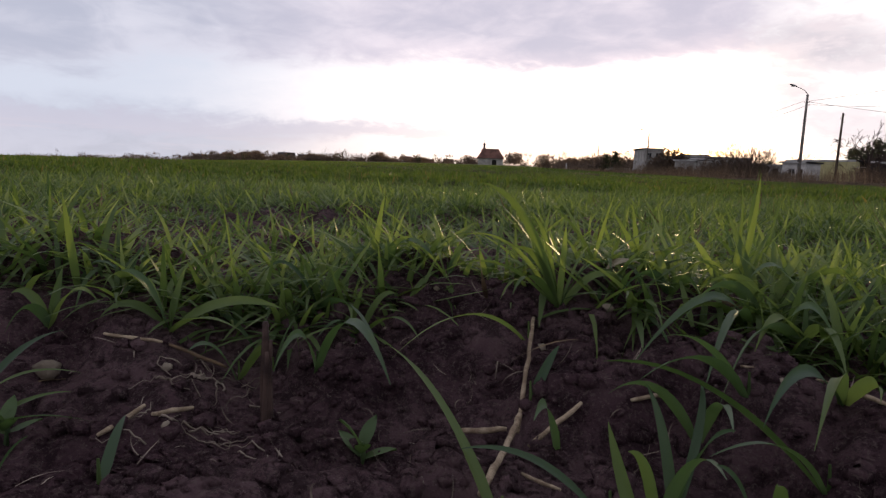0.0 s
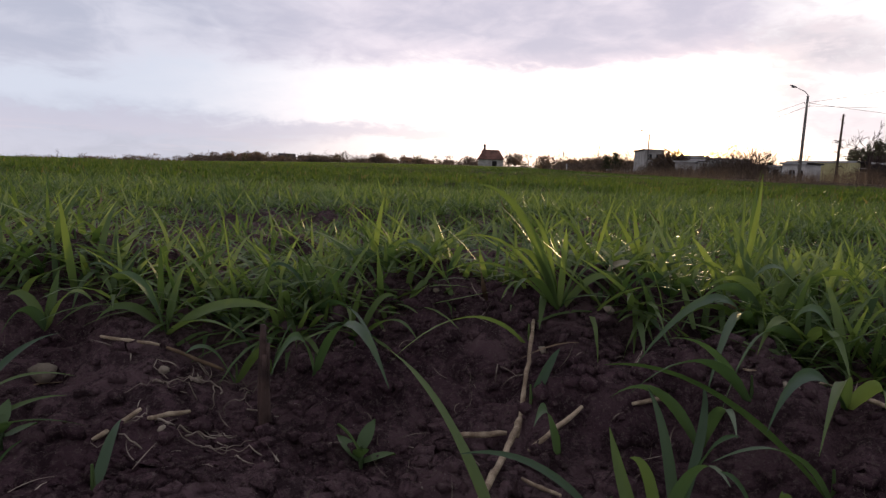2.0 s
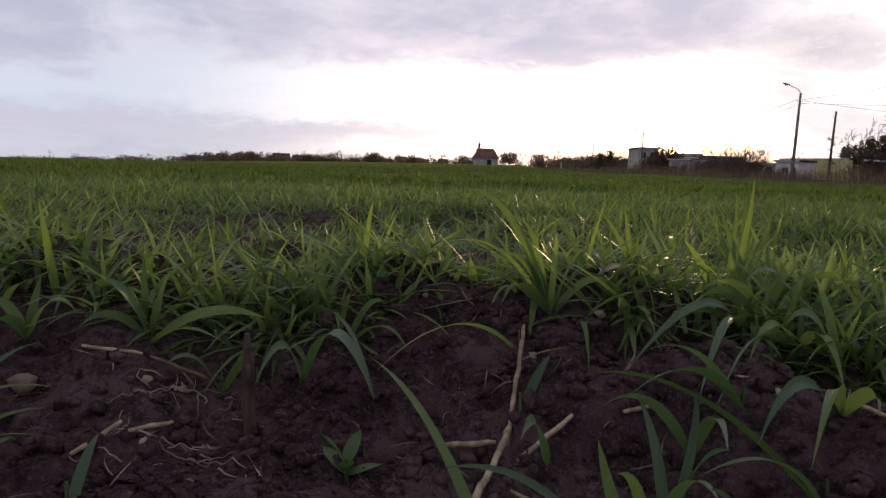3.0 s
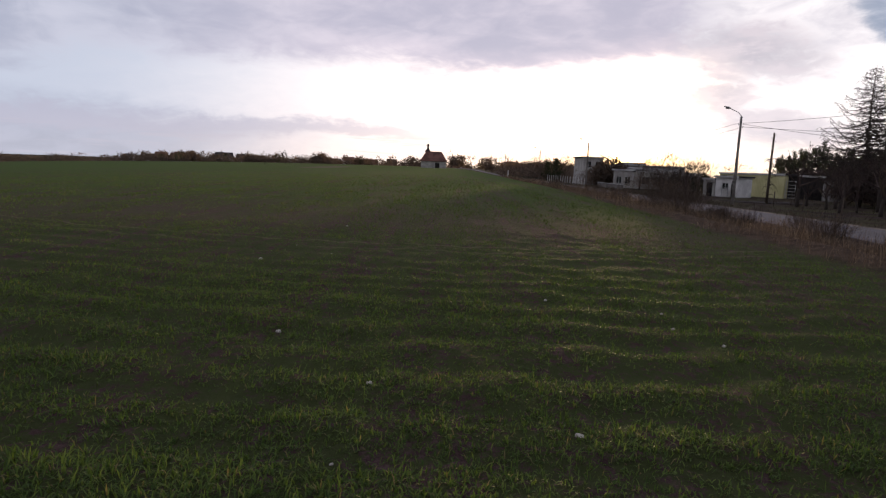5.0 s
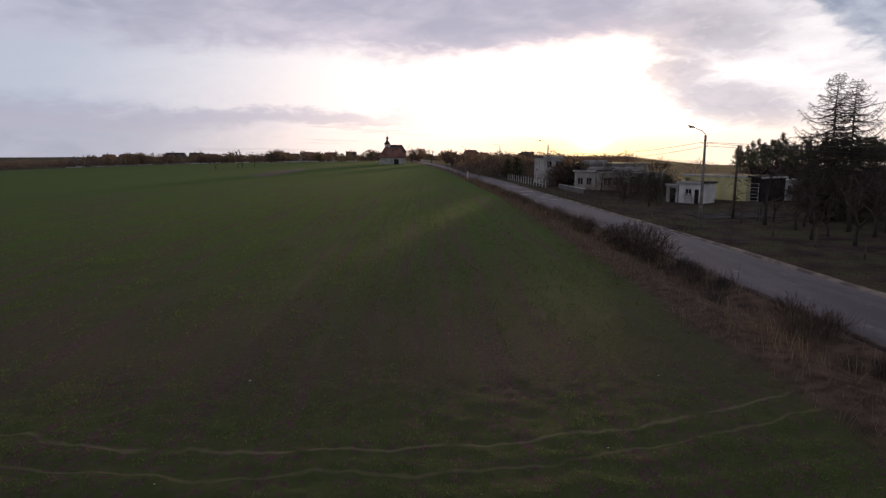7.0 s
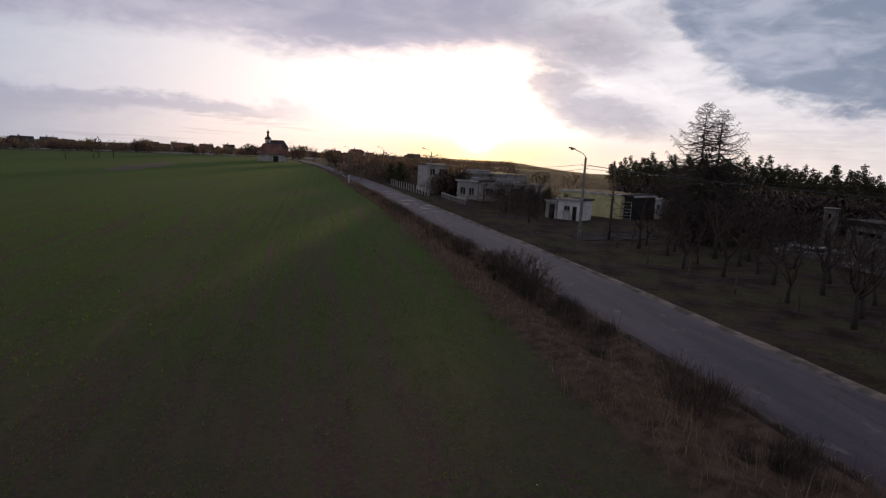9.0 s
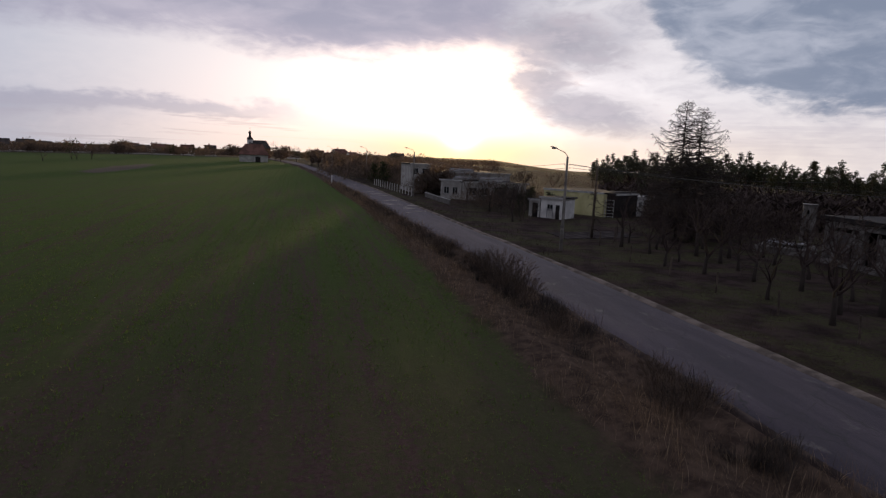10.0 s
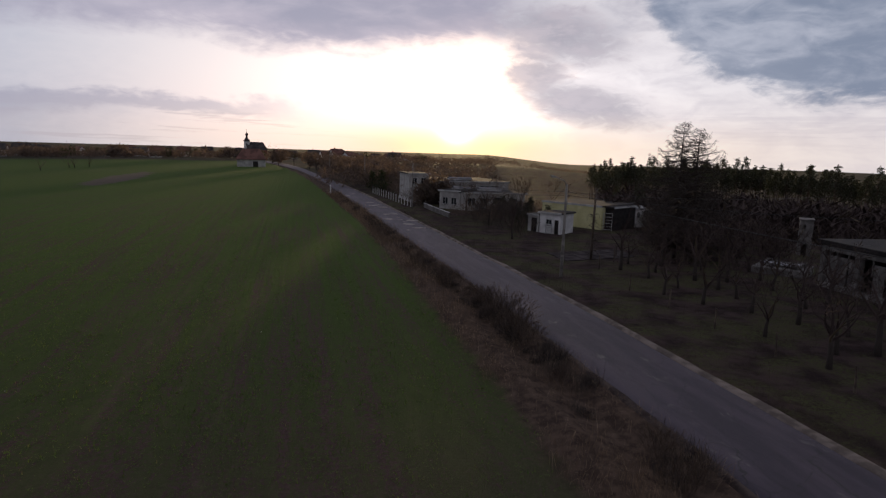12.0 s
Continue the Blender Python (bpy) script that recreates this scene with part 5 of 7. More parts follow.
def build_trees():
    # pine belt behind the sheds and the ruin
    kinds = []
    for i, (h, bare, r, n) in enumerate(((11.9, 0.58, 1.9, 58), (11.0, 0.52, 2.1, 60), (12.7, 0.62, 1.8, 54))):
        pine = thing("pine", "tall dark pine with a bare reddish trunk in a dense belt", "tree", None, "pine belt")
        trunk, limbs, crown = conifer_mesh(100 + i, h, bare, r, 1.0, n)
        part("trunk", trunk, MAT["pine_bark"], pine)
        part("limb_work", limbs, MAT["bark"], pine)
        part("crown", crown, MAT["needles"], pine, "dark green needle crown")
        kinds.append(pine)
    rng = np.random.default_rng(41)
    spots = []
    for i in range(205):
        t = (i + rng.uniform(-0.3, 0.3)) / 204
        az = radians(27.0 + 32.0 * t)
        far = 122 + 26 * math.sin(2.2 * t) + rng.choice([0, 6, 12, 19, 26]) + rng.uniform(-2, 2)
        spots.append((2.6 + far * math.sin(az), 11.8 + far * math.cos(az)))
    for x, y in ((57.0, 101.5), (59.5, 104.0), (62.0, 99.5), (64.5, 103.5), (67.5, 98.0), (56.0, 106.5)):
        spots.append((x, y))
    for i, (x, y) in enumerate(spots):
        if i < 3:
            kinds[i].matrix_basis = pose(x, y, ground_z(x, y), 0, 0, 40 * i) @ Matrix.Scale(0.68, 4)
        else:
            place(kinds[i % 3], x, y, rng.uniform(0, 360), 0.91 * rng.uniform(0.78, 1.10) * (0.58 if i >= 205 else min(1.0, 0.78 + 0.0045 * i)), rng.uniform(-2, 2))

    # two leafless larches that stand over the belt
    for x, y, h, seed in ((41.3, 67.8, 14.3, 3), (42.9, 67.4, 13.6, 9)):
        rng2 = np.random.default_rng(seed)
        larch = thing("larch", "tall bare larch with drooping side branches", "tree", pose(x, y, ground_z(x, y)), "larches")
        part("trunk", Mesh().tube([(0, 0, -0.3), (0.04, 0, h * 0.4), (-0.05, 0.05, h * 0.8), (0, 0, h)], [0.18, 0.12, 0.06, 0.012], 8), MAT["bark"], larch, "", True)
        m = Mesh()
        for i in range(185):
            q = (i + rng2.random()) / 185
            z = h * (0.14 + 0.85 * q)
            reach = (0.30 + 0.74 * (h - z) ** 0.86) * rng2.uniform(0.70, 1.15)
            reach = min(reach, 4.6)
            a = i * 2.399 + rng2.normal(0, 0.3)
            sag, rise, tipup, sway, pts, rad = rng2.uniform(0.02, 0.28), rng2.normal(0.02, 0.10), rng2.uniform(-0.12, 0.38), rng2.normal(0, 0.3), [], []
            for k in range(7):
                u = k / 6
                pts.append((reach * u * math.cos(a + sway * u), reach * u * math.sin(a + sway * u), z + reach * ((0.30 * q - 0.04 + rise) * u - sag * math.sin(2.4 * u) + tipup * u**4 + rng2.normal(0, 0.008))))
                rad.append((0.018 + 0.010 * reach) * (1 - 0.72 * u))
            m.tube(pts, rad, 4, False)
            for k in range(int(6 + reach * 10)):
                u = rng2.uniform(0.12, 1.0)
                j = min(5, int(u * 6))
                p = Vector(pts[j]).lerp(Vector(pts[j + 1]), u * 6 - j)
                b = a + rng2.choice([-1, 1]) * rng2.uniform(0.4, 1.2)
                l = rng2.uniform(0.2, 0.80) * (1.15 - 0.6 * q)
                m.tube([p, p + Vector((l * 0.45 * math.cos(b), l * 0.45 * math.sin(b), -0.18 * l)), p + Vector((l * 0.7 * math.cos(b), l * 0.7 * math.sin(b), rng2.uniform(-0.9, -0.1) * l))], [0.014, 0.011, 0.008], 3, False)
        part("branching", m, MAT["bark"], larch, "fine drooping leafless branches")

    # orchard of old bare fruit trees
    orchard = [bare_tree("fruit_tree", "old bare fruit tree with a crooked dark trunk", 200 + i, h, t, r, 4, 3, 44, l, "orchard trees") for i, (h, t, r, l) in enumerate(((4.6, 1.5, 0.13, 0.15), (4.0, 1.2, 0.11, -0.2), (5.2, 1.7, 0.14, 0.1)))]
    spots = [(31.6, 49.7), (30.2, 41.9), (29.4, 36.5), (30.4, 52.8), (28.6, 82.5), (34.6, 44.0), (35.5, 51.0), (38.5, 47.5), (34.0, 37.8), (38.0, 40.5), (40.5, 53.0), (36.5, 57.5), (32.8, 58.8), (40.0, 61.5), (37.4, 64.0), (33.0, 33.0), (42.0, 43.0), (37.5, 34.8), (44.5, 60.5), (46.5, 64.5), (33.5, 47.0), (36.2, 54.0), (33.0, 54.8), (39.0, 56.5), (41.5, 48.5), (35.0, 61.2), (38.6, 60.4), (31.8, 38.4), (35.6, 41.2), (40.2, 37.2), (36.0, 30.0), (42.6, 56.8), (32.2, 62.6), (34.6, 65.4)]
    for i, (x, y) in enumerate(spots):
        if i < 3:
            orchard[i].matrix_basis = pose(x, y, ground_z(x, y), 0, 0, 70 * i)
        else:
            place(orchard[i % 3], x, y, rng.uniform(0, 360), rng.uniform(0.8, 1.25), rng.uniform(-3, 3))

    # dense dark undergrowth round the sheds
    bushes = [shrub("shrub", "tangled leafless shrub of thin brown stems", 300 + i, h, w, 20, "shrubs") for i, (h, w) in enumerate(((2.6, 3.0), (3.4, 3.2), (1.9, 2.6)))]
    spots = [(46.0, 72.0), (49.0, 76.0), (52.0, 80.5), (44.5, 76.5), (55.0, 84.0), (47.5, 81.5), (57.0, 79.0), (42.5, 72.5), (51.0, 71.0), (60.0, 87.0), (55.5, 90.0), (58.5, 93.0), (63.0, 90.0), (66.0, 86.0), (70.0, 84.0), (30.8, 84.5), (31.6, 110.0), (34.5, 111.5), (37.5, 110.5), (41.0, 112.0), (44.5, 111.0), (47.5, 113.5), (26.6, 125.0), (26.2, 129.5), (22.8, 153.0), (25.5, 158.0), (27.5, 150.0), (29.0, 144.0), (24.0, 165.0), (30.5, 104.5), (33.5, 101.5), (36.5, 103.0), (39.5, 101.5)]
    for i, (x, y) in enumerate(spots):
        if i < 3:
            bushes[i].matrix_basis = pose(x, y, ground_z(x, y), 0, 0, 50 * i)
        else:
            place(bushes[i % 3], x, y, rng.uniform(0, 360), rng.uniform(0.75, 1.15))
    # two tall spreading shrubs beside the hut, with the low sun behind
    spread_out = shrub("tall_shrub", "tall bare spreading shrub beside the hut, low sun behind", 333, 5.4, 4.6, 34, "shrubs beside the hut", "shrub", "bark", 0.022, 0.012)
    spread_out.matrix_basis = pose(31.4, 91.4, ground_z(31.4, 91.4), 0, 0, 20)
    for x, y, turn, s in ((30.0, 95.4, 140, 0.86), (33.4, 93.6, 250, 0.78)):
        place(spread_out, x, y, turn, s)
    # trees along the works, with the sun behind them
    tall = [bare_tree("roadside_tree", "bare roadside tree with a fine twiggy crown", 400 + i, h, 2.0, 0.14, 5, 3, 36, 0.1, "roadside trees") for i, h in enumerate((6.0, 7.2))]
    spots = [(31.0, 112.5), (35.0, 113.5), (30.0, 96.5), (26.5, 140.0), (23.5, 158.5), (27.5, 166.0), (22.0, 171.0), (25.0, 182.0), (19.0, 190.0), (23.0, 200.0), (17.0, 214.0), (13.0, 226.0), (39.0, 108.0), (33.0, 150.0), (40.0, 155.0), (-4.0, 262.0), (2.0, 270.0), (8.0, 262.0), (47.0, 127.0), (51.0, 122.0)]
    for i, (x, y) in enumerate(spots):
        if i < 2:
            tall[i].matrix_basis = pose(x, y, ground_z(x, y), 0, 0, 50 * i)
        else:
            place(tall[i % 2], x, y, rng.uniform(0, 360), rng.uniform(0.7, 1.1))
    # evergreen clumps near the road and the works
    ever = thing("spruce", "small dark evergreen beside the works", "tree", None, "evergreens by the works")
    trunk, limbs, crown = conifer_mesh(520, 4.6, 0.08, 1.6, 1.0, 70)
    part("trunk", trunk, MAT["bark"], ever)
    part("limb_work", limbs, MAT["bark"], ever)
    part("crown", crown, MAT["hedge"], ever)
    for i, (x, y, s) in enumerate(((20.4, 158.0, 1.0), (21.6, 150.5, 1.1), (38.2, 113.8, 0.62), (39.8, 114.4, 0.55), (36.8, 114.3, 0.5), (39.0, 96.0, 0.62), (37.0, 99.0, 0.66), (34.8, 97.0, 0.55), (43.0, 113.0, 0.6))):
        if i == 0:
            ever.matrix_basis = pose(x, y, ground_z(x, y))
        else:
            place(ever, x, y, 77 * i, s)
    canes = [shrub("bramble", "leafless bramble bush of thin dark canes on the verge", 340 + i, 1.8, 2.2, 58, "brambles on the verge", "shrub", "twig", 0.009, 0.0055) for i in range(2)]
    # bare brambles on the verge between field and road
    for i, (x, y, s) in enumerate(((15.2, 45.0, 0.9), (15.0, 28.0, 0.8), (15.4, 47.3, 0.9), (14.9, 43.0, 0.75), (15.3, 49.8, 0.8), (15.2, 30.2, 0.5), (15.3, 52.5, 0.6), (14.5, 37.5, 0.5), (14.6, 58.0, 0.7), (14.8, 61.0, 0.6), (14.2, 66.0, 0.7), (13.6, 83.0, 0.7))):
        if i < 2:
            x += float(road_bend(y))
            canes[i].matrix_basis = pose(x, y, ground_z(x, y), 0, 0, 61 * i) @ Matrix.Scale(1.0 if i == 0 else 0.7, 4)
        else:
            place(canes[i % 2], x + float(road_bend(y)), y, 61 * i, 1.3 * s)

    # lone trees and clumps along the crest and in the village
    far = [bare_tree("field_tree", "distant bare broadleaf tree on the field's crest", 600 + i, h, 1.8, 0.22, 4, 3, 42, 0.2, "trees on the crest") for i, h in enumerate((8.5, 7.0))]
    rng = np.random.default_rng(8)
    spots = []
    for az, dist, k in ((-39.5, 430, 1), (-37.8, 430, 1), (-24.5, 420, 5), (-19.2, 400, 3), (-17.8, 390, 2), (-15.6, 400, 1), (-13.2, 390, 5), (-9.6, 390, 3), (-7.8, 380, 1), (-1.2, 300, 2), (2.4, 270, 2), (-26.5, 460, 2), (-22.0, 440, 2), (-5.0, 400, 3)):
        for j in range(k):
            a = radians(az + rng.uniform(-0.9, 0.9) * (k > 1))
            d = dist + rng.uniform(-12, 12)
            spots.append((d * math.sin(a), d * math.cos(a)))
    spots += [(-66.0, 230.0), (-68.5, 233.0), (-63.5, 236.0), (-70.0, 214.0)]
    for i, (x, y) in enumerate(spots):
        if i < 2:
            far[i].matrix_basis = pose(x, y, ground_z(x, y), 0, 0, 50 * i)
        else:
            place(far[i % 2], x, y, rng.uniform(0, 360), rng.uniform(0.55, 0.95) if i < len(spots) - 4 else 0.5)


build_trees()


def tuft_cloud(name, label, points, height, width, per, material, seed, category="woods"):
    """Far woods and hedges: many small upright leaf flakes over many low crowns, as one mass."""
    rng = np.random.default_rng(seed)
    n = len(points)
    h = height * rng.uniform(0.55, 1.15, n)
    w = width * rng.uniform(0.6, 1.2, n)
    p = np.repeat(np.arange(n), per)
    d = rng.normal(0, 1, (n * per, 3))
    d /= np.linalg.norm(d, axis=1)[:, None]
    d *= rng.uniform(0.35, 1.0, (n * per, 1)) ** 0.5
    c = np.stack([points[p, 0] + d[:, 0] * w[p], points[p, 1] + d[:, 1] * w[p], points[p, 2] + h[p] * (0.55 + 0.45 * d[:, 2])], 1)
    thin = (0.075 if height < 4.0 else 0.2) if "twig" in material else 0.5
    size = (0.10 + 0.14 * rng.random(n * per)) * height * (1.0 if "twig" in material else 0.55)
    a = rng.uniform(0, 6.28, n * per)
    u = np.stack([np.cos(a), np.sin(a), rng.normal(0, 0.25, n * per)], 1) * size[:, None] * thin
    tilt = 0.75 if "twig" in material else 0.3
    v = np.stack([rng.normal(0, tilt, n * per), rng.normal(0, tilt, n * per), rng.uniform(0.5, 1.0, n * per)], 1) * size[:, None]
    q = np.stack([c - u, c + 0.2 * v - 0.3 * u - 0.6 * v, c + u, c + v], 1).reshape(-1, 3)
    i = np.arange(n * per)[:, None] * 4
    me = quads_mesh(name, q, np.concatenate([i, i + 1, i + 2, i + 3], 1), np.zeros((0, 3), int), MAT[material])
    return tagged(new(name, me), label, category, kind="stuff")


def build_far_woods():
    rng = np.random.default_rng(91)

    def scatter(n, az0, az1, d0, d1):
        az, d = np.radians(rng.uniform(az0, az1, n)), rng.uniform(d0, d1, n)
        x, y = d * np.sin(az), d * np.cos(az)
        return np.stack([x, y, land(x, y)], 1)

    tuft_cloud("village_trees", "brown leafless trees and gardens round the village houses", scatter(520, -30, 12, 355, 660), 5.5, 3.4, 60, "twig", 1)
    tuft_cloud("village_trees", "band of brown woods and gardens behind the crest", scatter(230, -50, -4, 370, 470), 4.4, 4.2, 90, "twig", 14)
    clumps = []
    for az, dist, k in ((-24.5, 400, 26), (-19.2, 390, 16), (-17.6, 385, 7), (-13.2, 385, 22), (-9.6, 385, 12), (-5.2, 390, 9), (-27.5, 420, 8), (-1.0, 300, 9), (2.2, 275, 7), (-22.0, 430, 6)):
        a, d = np.radians(az + rng.normal(0, 0.45, k)), dist + rng.uniform(-10, 10, k)
        clumps.append(np.stack([d * np.sin(a), d * np.cos(a), land(d * np.sin(a), d * np.cos(a))], 1))
    tuft_cloud("crest_trees", "bare brown trees in clumps along the field's crest", np.concatenate(clumps), 6.4, 2.4, 80, "twig", 15)
    tuft_cloud("village_trees", "dark evergreens among the village gardens", scatter(90, -28, 12, 350, 560), 6.0, 2.2, 60, "hedge", 2)
    tuft_cloud("far_woods", "distant brown woods in the valley under the low sun", scatter(900, -48, 30, 620, 1500), 6.5, 7.5, 40, "twig", 3)
    tuft_cloud("valley_trees", "bare copses and orchards behind the works", scatter(800, 3, 18, 165, 560), 4.0, 3.2, 34, "twig", 4)
    tuft_cloud("valley_trees", "low brown scrub in the valley behind the hall", scatter(900, 17, 36, 165, 520), 1.9, 3.0, 34, "twig", 16)
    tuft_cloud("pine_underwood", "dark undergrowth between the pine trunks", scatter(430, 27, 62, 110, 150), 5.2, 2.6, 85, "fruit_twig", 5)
    copse = np.stack([rng.uniform(14, 44, 190), rng.uniform(162, 300, 190)], 1)
    copse = copse[copse[:, 0] > 25 + road_bend(copse[:, 1])]
    tuft_cloud("copse", "brown leafless trees along the far end of the road", np.stack([copse[:, 0], copse[:, 1], land(copse[:, 0], copse[:, 1])], 1), 5.0, 2.6, 80, "twig", 8)

    def mass(name, label, spots, height, width, per, seed, material="twig"):
        tuft_cloud(name, label, np.array([(x, y, ground_z(x, y)) for x, y in spots]), height, width, per, material, seed, "shrubs")

    mass("works_hedge", "brown leafless hedge in front of the works", [(27.5 + 0.75 * i + rng.uniform(-0.5, 0.5), 106.0 + 0.28 * i + rng.uniform(-1.2, 1.2)) for i in range(24)], 2.3, 1.3, 110, 9)
    mass("works_hedge", "tall bare shrubs beside the works with the low sun behind", [(29.0 + 0.8 * i + rng.uniform(-0.6, 0.6), 98.0 + 0.9 * i + rng.uniform(-1.5, 1.5)) for i in range(14)], 2.7, 1.4, 110, 10)
    mass("office_hedge", "brown bushes hiding the foot of the works block", [(26.2 + 0.5 * i + rng.uniform(-0.5, 0.5), 128.5 + rng.uniform(-1.5, 1.5)) for i in range(15)], 5.2, 1.5, 120, 11)
    mass("shed_bushes", "dark bushes beside the black shed", [(51.8 + 0.8 * i + rng.uniform(-0.4, 0.4), 90.6 + 0.5 * i + rng.uniform(-0.8, 0.8)) for i in range(11)], 3.3, 1.5, 150, 12)
    thick = np.array([(x, y, ground_z(x, y)) for x, y in zip(rng.uniform(38, 66, 150), rng.uniform(64, 96, 150)) if math.atan2(x - 2, y - 9) > radians(32) and not (57 < x < 64 and y < 76)])
    tuft_cloud("thicket", "dense brown leafless thicket between the orchard and the sheds", thick, 3.9, 1.8, 165, "fruit_twig", 7, "shrubs")
    tuft_cloud("hedgerow", "dark brown hedge along the yard and the road", np.array([(x, y, ground_z(x, y)) for x, y in [(24.6 + 0.05 * i + rng.uniform(-0.4, 0.4), 124 + 1.6 * i) for i in range(30)]]), 2.6, 1.3, 90, "twig", 6, "hedge")


build_far_woods()

# ---- the crop, the verge and the foreground ----


def stuff(name, label, category, pieces, material):
    verts, quads, tris, k = [], [], [], 0
    for v, q, t in pieces:
        verts.append(v), quads.append(q + k), tris.append(t + k)
        k += len(v)
    me = quads_mesh(name, np.concatenate(verts), np.concatenate(quads), np.concatenate(tris), MAT[material])
    return tagged(new(name, me), label, category, kind="stuff")


def field_height(x, y):
    return land(x, y) + relief(x, y)


def plants(rng, x, y, leaves, height, width, segs, flop=1.0):
    """Tillering seedlings: several blades from each foot."""
    n = len(x)
    i = np.repeat(np.arange(n), leaves)
    k = len(i)
    base = np.stack([x[i] + rng.normal(0, 0.006, k), y[i] + rng.normal(0, 0.006, k), field_height(x[i], y[i]) - 0.004], 1)
    az = rng.uniform(0, 2 * np.pi, k)
    tall = 1 + smooth01(y, 2.0, 6.0) * (1.1 * fbm(x, y, 0.9, 3, 41) - 0.55)
    length = height * tall[i] * rng.uniform(0.45, 1.15, k)
    lean = np.clip(np.abs(rng.normal(0.22, 0.30, k)) * flop, 0, 1.45)
    bend = np.abs(rng.normal(0.55, 0.5, k)) * flop
    if flop > 2.5:
        # wind-laid: most blades lie over, a few stand
        stands = rng.random(k) < 0.07
        lean = np.where(stands, np.abs(rng.normal(0.2, 0.15, k)), np.clip(rng.normal(0.98, 0.32, k), 0.25, 1.45))
        bend = np.where(stands, np.abs(rng.normal(0.5, 0.4, k)), np.abs(rng.normal(0.85, 0.45, k)))
        length = np.where(stands, 0.72 * length, length)
    return blades(base, az, length, lean, bend, width * rng.uniform(0.6, 1.2, k), segs, rng.normal(0, 0.9, k))


def rows_in_view(rng, n, r0, r1, az0=-42.0, az1=36.0, crowd=0.0):
    """Feet of the crop in a wedge ahead, drawn towards drill rows and thinned in patches."""
    r = r0 + (r1 - r0) * rng.random(n) ** crowd if crowd else np.sqrt(rng.uniform(r0 * r0, r1 * r1, n))
    az = np.radians(rng.uniform(az0, az1, n))
    x, y = r * np.sin(az), r * np.cos(az)
    return x, y


def drilled(x, y, rng):
    """Pull feet to the nearest drill row: across at the headland, along the road beyond it."""
    head = y < 20.2 + 0.02 * (x + 1.5) ** 2
    bow = 0.010 * (x - 1.0) ** 2 + 0.5 * (fbm(x, y, 0.3, 2, 4) - 0.5)
    row = np.round((y - 0.50 - bow) / 0.145) * 0.145 + 0.50 + bow
    yy = np.where(head, row + rng.normal(0, 0.040, len(x)), y)
    xx = np.where(head, x, np.round(x / 0.145) * 0.145 + rng.normal(0, 0.040, len(x)))
    return xx, yy


def thinning(x, y):
    """How thick the crop stands: patches, bare streaks and wheel tracks."""
    patch = fbm(x, y, 0.35, 4, 21)
    small = fbm(x, y, 2.3, 3, 33)
    head = np.where(y < 20.2 + 0.02 * (x + 1.5) ** 2, 0.5 + 0.34 * np.sin(2 * np.pi * (y - 0.012 * (x - 1.0) ** 2 + 1.3 * fbm(x, y, 0.35, 3, 5)) / 1.15), np.clip(0.5 + 3.4 * (fbm(x * 1.5, y * 0.06, 0.8, 3, 51) - 0.5), 0, 1))
    far = smooth01(np.hypot(x, y), 1.8, 5.0)
    thin = (1 - 0.15 * smooth01(y, 22.0, 34.0))
    line = -np.exp(-(((y - 19.7 - 0.02 * (x + 1.5) ** 2 - 0.5 * (fbm(x, y, 0.5, 2, 6) - 0.5)) / 0.10) ** 2)) - np.exp(-(((y - 18.7 - 0.02 * (x + 1.5) ** 2) / 0.09) ** 2)) * 0.6
    bare = np.exp(-(((y - 19.0 - 0.02 * (x + 1.5) ** 2) / 0.5) ** 2)) * 0.15
    near = 0.35 * smooth01(3.6 - y, 0.0, 2.4) - 0.22 * smooth01(1.5 - y, 0.0, 0.8) + 0.20 * smooth01(y, 4.0, 6.0) * smooth01(17.5 - y, 0.0, 3.0)
    blot = 0.66 + 3.0 * (fbm(x * 1.2, y * 0.75, 0.42, 5, 61) - 0.5) + 1.5 * (small - 0.5) + 0.8 * (head - 0.5) + 0.25 * smooth01(y, 40.0, 90.0) - 0.12 * smooth01(y, 20.5, 24.0) * smooth01(38.0 - y, 0.0, 11.0)
    high = smooth01(np.hypot(x, y), 6.0, 12.0)
    close = np.clip(thin * np.clip(0.15 + near + 0.18 * far + (1.5 + 0.8 * smooth01(y, 19.0, 22.0)) * (patch - 0.28 + 0.12 * far - 0.06 * smooth01(y, 19.0, 22.0)) + (0.8 + 0.4 * smooth01(y, 3.0, 8.0)) * (small - 0.5) + far * (0.35 * smooth01(20.5 - y, 0.0, 2.0) + 0.75) * (head - 0.5), 0.06, 1.0) - bare + line, 0.0, 1.0)
    return np.clip(close * (1 - high) + high * (np.clip(blot, 0.03, 1.0) - bare + line), 0.0, 1.0)


